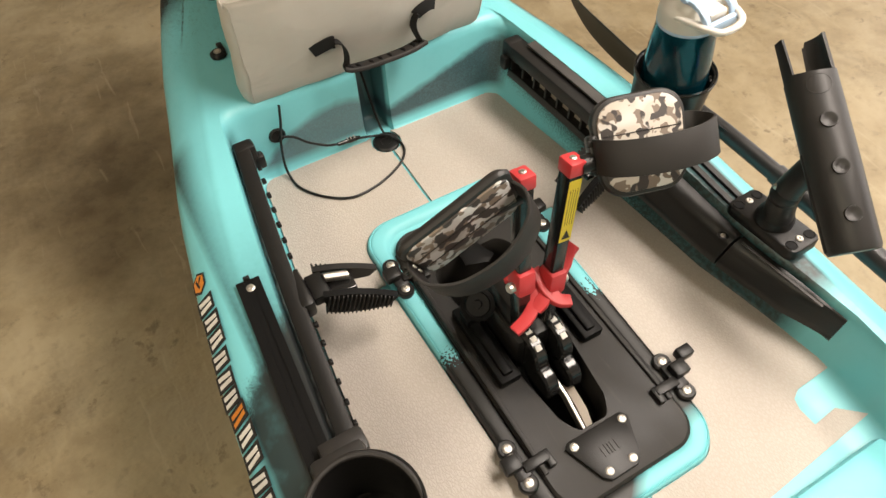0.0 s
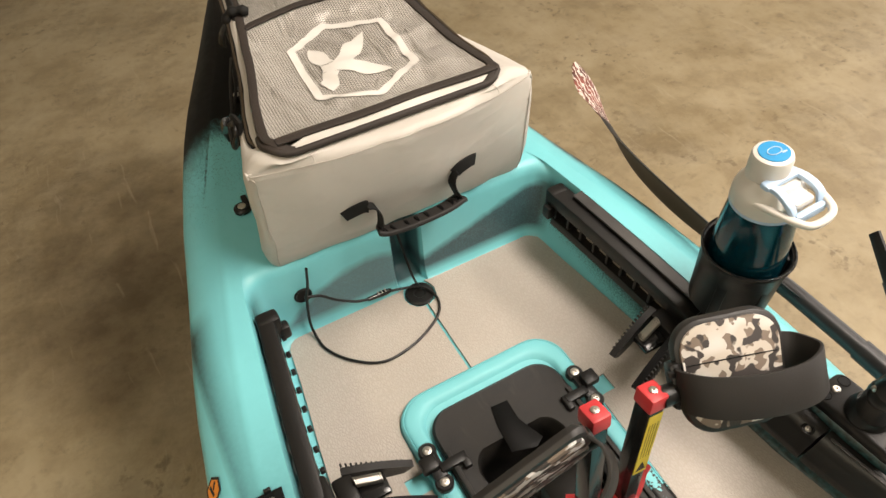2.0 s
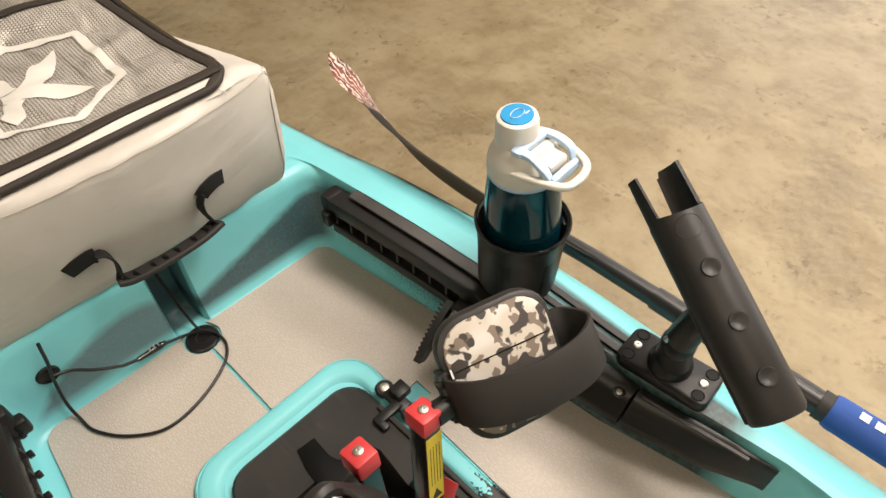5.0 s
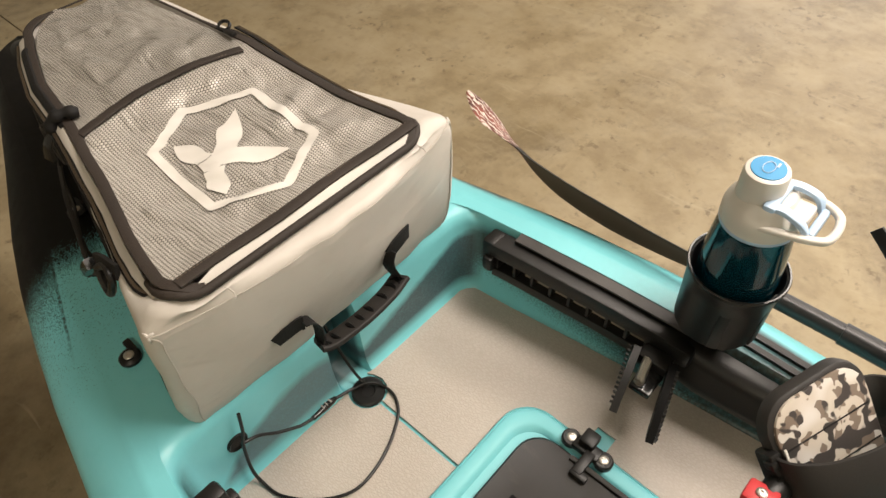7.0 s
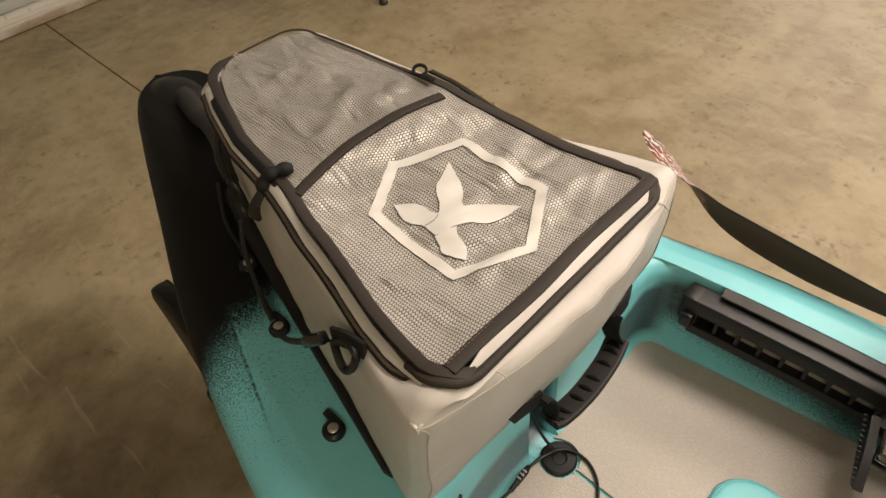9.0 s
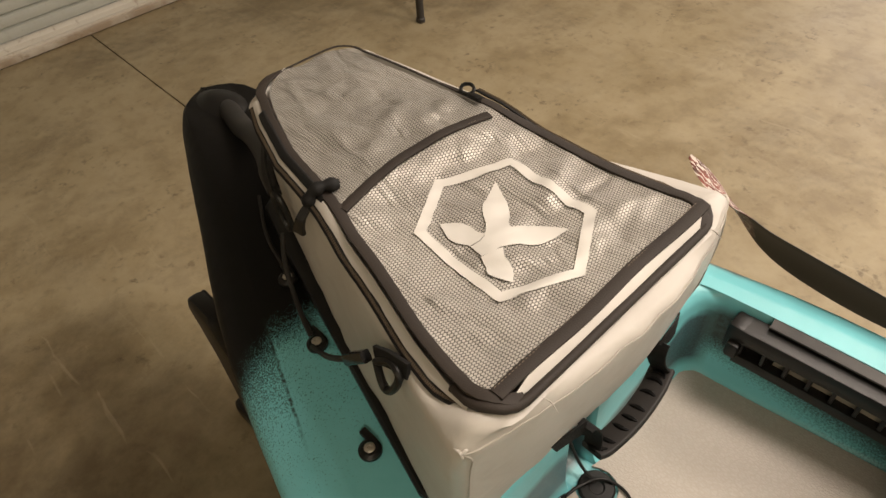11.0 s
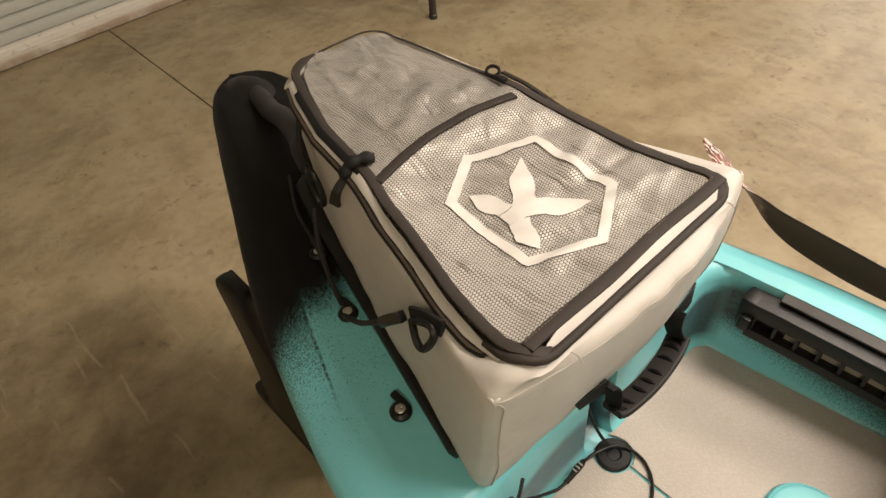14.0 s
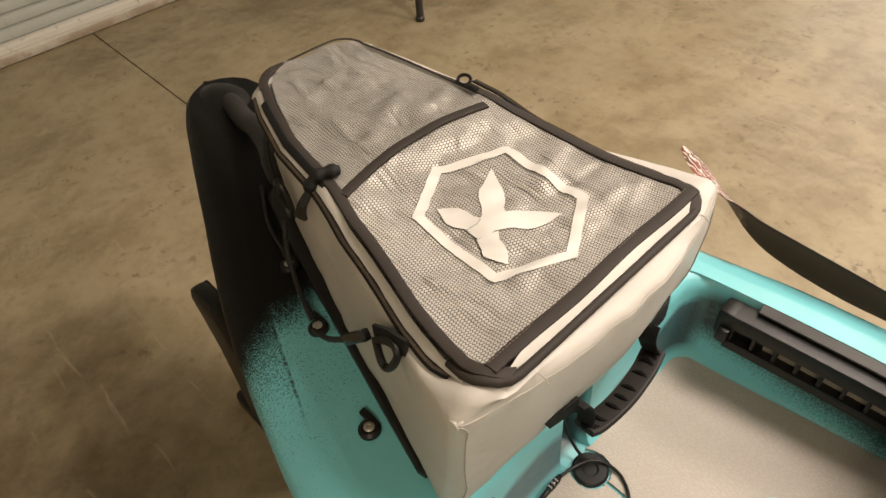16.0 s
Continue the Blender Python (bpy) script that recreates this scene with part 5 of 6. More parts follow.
        for k, (dx, dy, dz0) in enumerate(((-0.009, -0.001, 0.0005), (0.001, 0.007, 0.001), (0.0006, -0.001, -0.009))):
            bm = bmesh.new()
            a = Vector((cx0, cy0, cz0 + 0.0005))
            b = a + Vector((s * dx, dy, dz0))
            sweep(bm, smooth_line([a, a.lerp(b, 0.5) + Vector((0, -0.0008, 0.0012)), b], 5), circle(0.0017, 8), scale=lambda t: 0.15 + 0.85 * math.sin(math.pi * min(1.0, 0.35 + 0.65 * t)))
            P("corner_tuck", bm, M_BAG, parent=body)
    # short creases below the ends of the piping
    for x, y, z in ((0.134, 0.163, 0.9235), (-0.117, 0.158, 0.9235)):
        bm = bmesh.new()
        sweep(bm, smooth_line([(x, y + 0.008, z + 0.004), (x + 0.003, y + 0.001, z + 0.0012), (x + 0.001, y - 0.007, z - 0.002)], 5), circle(0.0006, 8), scale=lambda t: 0.3 + 0.9 * math.sin(math.pi * t))
        P("crease", bm, M_STITCH, parent=body)
    # mesh lid: a grid from the front band to the cross tape, and a tighter panel from there to the back
    def panel(name, y0, y1, ny, mat, label):
        bm = bmesh.new()
        rows, nx = [], 64
        for j in range(ny + 1):
            y = lerp(y0, y1, j / ny)
            w = curve_at(LIDW, y) - (0.004 if y < 0.45 else lerp(0.006, 0.0085, min(1.0, max(0.0, (y - 0.55) / 0.08))))
            if y > 0.632:
                w -= 0.034 * (1 - math.sqrt(max(0.0, 1 - ((y - 0.632) / 0.0335) ** 2)))
            rows.append([bm.verts.new((lid_x(y) + w * (2 * i / nx - 1), y, lid_z(lid_x(y) + w * (2 * i / nx - 1), y) + 0.001)) for i in range(nx + 1)])
        for a, b in zip(rows, rows[1:]):
            for i in range(nx):
                bm.faces.new((a[i], a[i + 1], b[i + 1], b[i]))
        return P(name, bm, mat, label, angle=80)

    lid = panel("mesh_lid", 0.188, 0.436, 80, M_MESH, "silver-grey honeycomb mesh lid")
    panel("rear_mesh_panel", 0.436, 0.665, 70, M_MESH2, "darker silver-grey mesh panel of the lid")
    # dark tapes and piping
    def tape(name, pts, hw, hh, mat, label=""):
        bm = bmesh.new()
        sweep(bm, pts, rrect(hw, hh, min(hw, hh) * 0.6, 2))
        return P(name, bm, mat, label, lid)

    def on_lid(x, y, up=0.002, wr=0.8):
        return (x, y, lid_z(x, y, wr) + up)

    ring = plan_ring(lambda y: curve_at(LIDW, y) + 0.0005, 0.172, 0.664, 0.036, 0.034)
    run = [on_lid(lid_x(y) + x, y, 0.0015, 0) for x, y in ring if y > 0.1725]
    bm = bmesh.new()
    sweep(bm, run, rrect(0.0056, 0.0019, 0.001, 2), scale=lambda t: 1.0 if t < 0.2 or t > 0.56 else max(0.3, 1 - (t - 0.2) * 9) if t < 0.52 else lerp(0.3, 1.0, (t - 0.52) / 0.04))
    P("edge_tape", bm, M_TAPE, "dark brown binding tape", lid)
    tape("front_tape", [on_lid(x, 0.187 + 0.0012 * math.sin(x * 40), 0.0030, 0.0) for x in [lerp(-0.146, 0.147, k / 30) for k in range(31)]], 0.0064, 0.0015, M_TAPE, "dark brown binding tape")
    arch = lambda x: 0.428 + 0.012 * (1 - (x / 0.1) ** 2)
    tape("cross_tape", [on_lid(0.004 + x, arch(x), 0.0025) for x in [lerp(-0.108, 0.1005, k / 26) for k in range(27)]], 0.0058, 0.0018, M_TAPE, "dark brown binding tape")
    for name, pts in (("front", [(lerp(-0.142, 0.140, k / 70), 0.1922) for k in range(71)]), ("cross", [(0.004 + x, arch(x) - 0.0042) for x in [lerp(-0.100, 0.098, k / 50) for k in range(51)]])):
        bm = bmesh.new()
        for x, y in pts:
            box(bm, x, y, lid_z(x, y, 0.0 if name == "front" else 0.8) + (0.0048 if name == "front" else 0.0046), 0.0024, 0.0007, 0.0007)
        P("tape_stitching", bm, M_THREAD, "brown stitches along the tape", lid)
    bm = bmesh.new()
    sweep(bm, [(x, 0.1785 + 0.0006 * math.sin(x * 50), 0.9355 + 0.0006 * math.sin(x * 60)) for x in [lerp(-0.132, 0.138, k / 24) for k in range(25)]], rrect(0.0068, 0.0012, 0.0010, 2), up=(0, -0.55, 0.83), scale=lambda t: min(1.0, 0.25 + 8 * t, 0.25 + 8 * (1 - t)))
    P("lining_strip", bm, M_STRIP, "pale lining strip between the tapes", lid)
    ring = plan_ring(lambda y: curve_at(LIDW, y) + 0.0065, 0.1715, 0.663, 0.032, 0.040)
    at = [(lid_x(y) + x, y, lid_z(lid_x(y), y, 0) + lerp(0.0010, -0.0035, min(1.0, max(0.0, (y - 0.176) / 0.02)))) for x, y in ring]
    front = [p for p in at if p[1] < 0.232]
    front = [p for p in front if p[0] < -0.003 - 1e-6] + [p for p in front if p[0] >= -0.003 - 1e-6]
    bm = bmesh.new()
    sweep(bm, front, circle(0.0045, 10))
    P("piping", bm, M_TAPE, "dark piping along the lid's front edge", lid)
    # pale lining beside the tape, then the zip with its teeth, on both sides
    for s in (-1, 1):
        ys = [lerp(0.200, 0.640 if s < 0 else 0.470, k / 40) for k in range(41)]
        bm = bmesh.new()
        sweep(bm, [(lid_x(y) + s * (curve_at(LIDW, y) + 0.0105), y, lid_z(lid_x(y), y, 0) - 0.0050 + 0.0006 * math.sin(y * 90)) for y in ys], rrect(0.0052, 0.0014, 0.0010, 2), up=(s * 0.62, 0, 0.78), scale=lambda t: min(1.0, 0.3 + 7 * t))
        P("lining_strip", bm, M_BAG if s < 0 else M_TAPE, "pale lining strip between tape and zip", lid)
        if s < 0:
            bm = bmesh.new()
            sweep(bm, [(lid_x(y) - curve_at(LIDW, y) - 0.0070, y, lid_z(lid_x(y), y, 0) - 0.0020) for y in [lerp(0.448, 0.610, k / 24) for k in range(25)]], rrect(0.0050, 0.0026, 0.0018, 3), up=(-0.62, 0, 0.78), scale=lambda t: min(1.0, 0.6 + 4 * t))
            P("edge_flap", bm, M_WEB, "black padded flap along the lid's edge", lid)
        zl = [(lid_x(y) + s * (curve_at(LIDW, y) + 0.0175 - 0.0125 * min(1.0, max(0.0, (0.238 - y) / 0.040)) ** 1.4), y, lid_z(lid_x(y), y, 0) - (0.0098 if s < 0 else 0.0045) + 0.0010 * noise.noise(Vector((y * 25, s, 0)))) for y in ys]
        bm = bmesh.new()
        sweep(bm, zl, rrect(0.0042 if s < 0 else 0.0060, 0.0012, 0.0005, 1), up=(s * 0.45, 0, 0.9))
        zipper = P("zip", bm, M_WEB, "black zip along the lid", body)
        bm = bmesh.new()
        for (xa, ya, za), (xb, yb, zb) in zip(zl, zl[1:]):
            for k in range(5):
                t = k / 5
                box(bm, lerp(xa, xb, t) + s * 0.0006, lerp(ya, yb, t), lerp(za, zb, t) + 0.0016, 0.0030, 0.0012, 0.0014)
        P("zip_teeth", bm, M_BRASS, parent=zipper)
        if s < 0:
            bm = bmesh.new()
            sweep(bm, smooth_line([(-0.088, 0.450, 0.964), (-0.101, 0.455, 0.967), (-0.113, 0.460, 0.963), (-0.120, 0.463, 0.950)], 5), circle(0.0062, 10), scale=lambda t: 0.85 + 0.4 * math.sin(t * 9) ** 2)
            pull = P("zip_pull", bm, M_WEB, "black knotted zip pull", zipper)
            bm = bmesh.new()
            sweep(bm, smooth_line([(-0.120, 0.463, 0.948), (-0.128, 0.468, 0.934), (-0.131, 0.471, 0.922), (-0.132, 0.472, 0.915)], 4), rrect(0.0066, 0.0028, 0.0015, 2), up=(-1, -0.3, 0.3), scale=lambda t: 0.65 + 0.45 * t)
            P("pull_tag", bm, M_GLOSS, parent=pull)
    # leaf marks inside a hexagon, as plain shapes laid on the mesh
    def lay(name, one, two, label="", lift=0.0026):
        """A strip between two lines of points, draped on the lid."""
        bm = bmesh.new()
        rows = []
        for p, q in zip(one, two):
            row = []
            for k in range(7):
                x, y = lerp(p[0], q[0], k / 6), lerp(p[1], q[1], k / 6)
                row.append(bm.verts.new((x, y, lid_z(x, y) + lift)))
            rows.append(row)
        for r0, r1 in zip(rows, rows[1:]):
            for k in range(6):
                bm.faces.new((r0[k], r0[k + 1], r1[k + 1], r1[k]))
        return P(name, bm, M_PRINT, label, lid, 80)

    hx = [(-0.003, 0.404), (0.0755, 0.370), (0.0765, 0.2595), (0.002, 0.2165), (-0.0715, 0.252), (-0.0695, 0.3645)]
    cx, cy = 0.002, 0.311
    for a, b in zip(hx, hx[1:] + hx[:1]):
        ins = [(cx + (p[0] - cx) * 0.855, cy + (p[1] - cy) * 0.87) for p in (a, b)]
        seg = [k / 16 for k in range(17)]
        lay("hexagon_band", [(lerp(a[0], b[0], t), lerp(a[1], b[1], t)) for t in seg], [(lerp(ins[0][0], ins[1][0], t), lerp(ins[0][1], ins[1][1], t)) for t in seg], "white printed hexagon")

    def leaf(p, q, w, bend, foot, skew=0.66):
        """A leaf from p to its tip q, half width w, its foot a share of that."""
        p, q = Vector(p), Vector(q)
        d = q - p
        n2 = Vector((-d.y, d.x)).normalized()
        wide = lambda t: max(w * math.sin(math.pi * t ** skew), w * foot * (1 - t) ** 0.6)
        mid = [(p.lerp(q, k / 14) + n2 * (bend * math.sin(math.pi * k / 14)), wide(k / 14)) for k in range(15)]
        return [tuple(c + n2 * h) for c, h in mid], [tuple(c - n2 * h) for c, h in mid]

    for p, q, w, bend, foot, skew in (((-0.012, 0.307), (0.0395, 0.3585), 0.0134, 0.0015, 0.95, 0.84), ((-0.018, 0.305), (0.0405, 0.2645), 0.0130, 0.0010, 0.95, 0.92),
                                      ((-0.0295, 0.3110), (-0.0415, 0.3580), 0.0122, 0.0010, 0.85, 1.0)):
        lay("leaf_mark", *leaf(p, q, w, bend, foot, skew), "white printed leaf shape")
    # the blunt stem between the left and the lower leaf
    lay("stem_mark", [(lerp(-0.006, -0.0405, k / 10), lerp(0.3185, 0.3165, k / 10)) for k in range(11)], [(lerp(-0.012, -0.0445, k / 10), lerp(0.2965, 0.2925, k / 10)) for k in range(11)], "white printed stem shape", lift=0.0028)
    low = leaf((-0.0335, 0.2960), (-0.0462, 0.2590), 0.0120, -0.0030, 1.0, 1.0)
    lay("leaf_mark", *low, "white printed leaf shape", lift=0.0030)
    # thin lines that part the lower and the left leaf from the stem
    for edge_line in (low[0][:9], [low[0][0], low[1][0]], [(-0.0405, 0.3165), (-0.031, 0.3135), (-0.0235, 0.3150)]):
        bm = bmesh.new()
        sweep(bm, [(x, y, lid_z(x, y) + 0.0032) for x, y in edge_line], circle(0.0004, 5))
        P("parting_line", bm, M_GREY, parent=lid)
    # front handle: two folded webbing tabs and a rubber grip
    flat = {-1: [(-0.092, 0.166, 0.811), (-0.078, 0.161, 0.818), (-0.066, 0.157, 0.823), (-0.060, 0.155, 0.823)], 1: [(0.103, 0.162, 0.825), (0.090, 0.158, 0.828), (0.076, 0.157, 0.824), (0.069, 0.158, 0.818)]}
    drop = {-1: [(-0.062, 0.157, 0.824), (-0.053, 0.156, 0.820), (-0.047, 0.154, 0.806), (-0.048, 0.151, 0.791), (-0.053, 0.148, 0.781)], 1: [(0.070, 0.160, 0.822), (0.065, 0.159, 0.812), (0.064, 0.157, 0.800), (0.068, 0.154, 0.786), (0.073, 0.151, 0.775)]}
    for side in (-1, 1):
        bm = bmesh.new()
        sweep(bm, smooth_line(flat[side], 6), rrect(0.0092, 0.0011, 0.0005, 1), up=(0.0, -1.0, 0.15))
        web = P("webbing_tab", bm, M_WEB, "black webbing tab sewn into the front")
        bm = bmesh.new()
        sweep(bm, smooth_line(drop[side], 6), rrect(0.0105, 0.0011, 0.0005, 1), up=(-side, 0.0, 0.2))
        P("folded_end", bm, M_WEB, parent=web)
    gl = smooth_line([(-0.055, 0.147, 0.783), (-0.040, 0.143, 0.779), (0.000, 0.1405, 0.778), (0.045, 0.145, 0.775), (0.075, 0.152, 0.775)], 6)
    up = Vector((-0.05, 0.35, 0.93)).normalized()
    bm = bmesh.new()
    sweep(bm, gl, rrect(0.0135, 0.0034, 0.002, 3), up=tuple(up))
    grip = P("grip", bm, M_RUBBER, "black rubber carrying grip with curved slots")
    for k in range(9):
        u = (k - 4) / 4
        c = Vector(gl[int(round(2 + k * (len(gl) - 5) / 8))]) + up * 0.0028
        out = Vector((0, -0.93, 0.35))
        arc = [c + out * (0.0098 * math.sin(q)) + Vector((u * 0.0075 * (math.cos(q) - 0.7), 0, 0)) for q in [radians(-75 + 150 * j / 8) for j in range(9)]]
        # slots laid on as near-black strips in place of shaded cuts
        bm = bmesh.new()
        sweep(bm, arc, circle(0.0030, 6), up=tuple(up), scale=lambda t: 0.30 + 0.8 * math.sin(math.pi * t))
        P("grip_slot", bm, M_PIT, parent=grip)
    # side straps: clip and cord down to a pad eye, ring strap at the back
    def PS(name, bm, mat, label="", parent=None):
        bm.transform(Matrix.Translation((-0.009, 0, 0)))
        return P(name, bm, mat, label, parent)

    bm = bmesh.new()
    sweep(bm, smooth_line([(-0.158, 0.448, 0.776), (-0.164, 0.405, 0.806), (-0.170, 0.366, 0.846), (-0.171, 0.338, 0.874)], 6), circle(0.0032, 8))
    cord = PS("tie_down_cord", bm, M_RUBBER, "black tie-down cord from clip to pad eye")
    bm = bmesh.new()
    sweep(bm, [(-0.171, 0.344, 0.868), (-0.171, 0.330, 0.884), (-0.169, 0.312, 0.902)], rrect(0.0058, 0.0048, 0.002, 2), up=(-1, 0, 0.2))
    PS("cord_stop", bm, M_GLOSS, parent=cord)
    bm = bmesh.new()
    loop = [(-0.167, 0.300, 0.904), (-0.171, 0.291, 0.886), (-0.172, 0.282, 0.883), (-0.170, 0.273, 0.896), (-0.166, 0.270, 0.912), (-0.163, 0.284, 0.915)]
    sweep(bm, smooth_line(loop + loop[:1], 4)[:-1], circle(0.0040, 8), closed=True, up=(1, 0, 0.3))
    hook = PS("hook_clip", bm, M_BLACK, "black plastic hook clip", cord)
    bm = bmesh.new()
    sweep(bm, [(-0.163, 0.304, 0.907), (-0.162, 0.286, 0.916), (-0.160, 0.264, 0.918)], rrect(0.0085, 0.0024, 0.001, 2), up=(-1, 0, 0.3))
    PS("clip_tab", bm, M_WEB, parent=hook)
    bm = bmesh.new()
    sweep(bm, smooth_line([(-0.074, 0.600, 0.940), (-0.088, 0.588, 0.920), (-0.096, 0.572, 0.896), (-0.099, 0.562, 0.880)], 5), rrect(0.0080, 0.0014, 0.0006, 1), up=(-1, 0.2, 0.2))
    st = PS("rear_strap", bm, M_WEB, "black webbing strap with a plastic ring")
    bm = bmesh.new()
    ring = [(-0.097, 0.556 + 0.010 * math.cos(a) + 0.005 * math.sin(a), 0.874 + 0.024 * math.sin(a)) for a in [2 * math.pi * k / 18 for k in range(18)]]
    sweep(bm, ring, circle(0.0040, 8), closed=True, up=(1, 0, 0))
    PS("ring", bm, M_BLACK, parent=st)
    bm = bmesh.new()
    sweep(bm, smooth_line([(-0.104, 0.560, 0.842), (-0.118, 0.545, 0.815), (-0.132, 0.515, 0.790), (-0.142, 0.488, 0.780), (-0.150, 0.462, 0.777)], 5), circle(0.0030, 8))
    PS("lower_cord", bm, M_RUBBER, parent=st)
    # small zip toggle on the far edge
    bm = bmesh.new()
    ring = [(0.113 + 0.006 * math.cos(a), 0.470 + 0.009 * math.sin(a), 0.967 + 0.003 * math.cos(a)) for a in [2 * math.pi * k / 14 for k in range(14)]]
    sweep(bm, ring, circle(0.0022, 6), closed=True)
    box(bm, 0.110, 0.455, 0.965, 0.008, 0.018, 0.005, 0.0015)
    P("zip_toggle", bm, M_BLACK)
    return th


bag()


# ---- cable on the mat ----
def cable():
    b = (0.0, 0.157, MATZ)
    th = thing("power_cable", b, "thin black power cable with plug, looped on beige mat", "cable")
    z = MATZ + 0.0028
    bm = bmesh.new()
    pts = [(-0.155, 0.176, 0.735), (-0.160, 0.176, 0.700), (-0.166, 0.178, 0.672), (-0.172, 0.172, 0.628), (-0.171, 0.160, z + 0.002), (-0.166, 0.132, z), (-0.141, 0.096, z), (-0.102, 0.071, z), (-0.051, 0.076, z), (-0.004, 0.098, z), (0.016, 0.122, z), (0.017, 0.146, z + 0.002), (0.006, 0.161, z + 0.006), (-0.016, 0.171, z + 0.006), (-0.042, 0.174, z + 0.012)]
    sweep(bm, smooth_line(pts, 7), circle(0.0021, 8))
    thing_part("cord", bm, M_BLACK, th, b)
    bm = bmesh.new()
    sweep(bm, smooth_line([(-0.076, 0.170, 0.622), (-0.094, 0.170, 0.628), (-0.104, 0.172, 0.632), (-0.126, 0.177, 0.645), (-0.146, 0.180, 0.664), (-0.168, 0.182, 0.672)], 6), circle(0.0021, 8))
    thing_part("cord", bm, M_BLACK, th, b)
    bm = bmesh.new()
    sweep(bm, [(-0.040, 0.174, 0.616), (-0.048, 0.173, 0.618), (-0.060, 0.172, 0.620), (-0.066, 0.171, 0.621), (-0.080, 0.170, 0.623)], circle(0.0046, 10), scale=lambda t: (0.62, 1.0, 1.0, 0.8, 0.72)[min(4, int(t * 4.01))])
    plug = thing_part("plug", bm, M_GLOSS, th, b, "black inline plug")
    bm = bmesh.new()
    for k in range(3):
        box(bm, -0.050 - 0.006 * k, 0.1725 - 0.0004 * k, 0.6235 + 0.0008 * k, 0.002, 0.006, 0.002, 0.0004)
    thing_part("plug_rib", bm, M_GREY, th, b, parent=plug)
    bm = bmesh.new()
    sweep(bm, smooth_line([(-0.008, 0.222, 0.728), (-0.004, 0.212, 0.69), (0.0, 0.196, 0.64), (0.002, 0.178, 0.612), (0.004, 0.160, 0.606)], 6), circle(0.0021, 8))
    thing_part("cord", bm, M_BLACK, th, b)


cable()

# ---- cup holders and bottle ----
def cup_holder(x, y, z, label):
    b = (x, y, z)
    th = thing("cup_holder", b, label, "cup holder", "cup holders on the gear tracks")
    bm = bmesh.new()
    lathe(bm, [(0.0, 0.004), (0.040, 0.004), (0.042, 0.008), (0.0465, 0.082), (0.0475, 0.092), (0.0510, 0.094), (0.0515, 0.089), (0.0495, 0.086), (0.0475, 0.060), (0.045, 0.003), (0.042, 0.0), (0.0, 0.0)], 44)
    cup = part("cup", bm, M_BLACK, th)
    bm = bmesh.new()
    sweep(bm, [(0.0508 * math.cos(a), 0.0508 * math.sin(a), 0.0935) for a in [2 * math.pi * k / 44 for k in range(44)]], circle(0.0016, 6), closed=True)
    part("rim", bm, M_GLOSS, cup)
    bm = bmesh.new()
    box(bm, 0.010, 0, -0.016, 0.046, 0.056, 0.034, 0.004)
    part("track_foot", bm, M_BLACK, th)
    for k in range(3):
        bm = bmesh.new()
        box(bm, 0.0455, 0, 0.045, 0.004, 0.012, 0.080, 0.001, pose(0, 0, 0, 0, 0, 200 + 60 * k))
        part("rib", bm, M_BLACK, th)
    return th


cup_holder(0.279, -0.150, 0.752, "black plastic cup holder with a blue bottle in it")


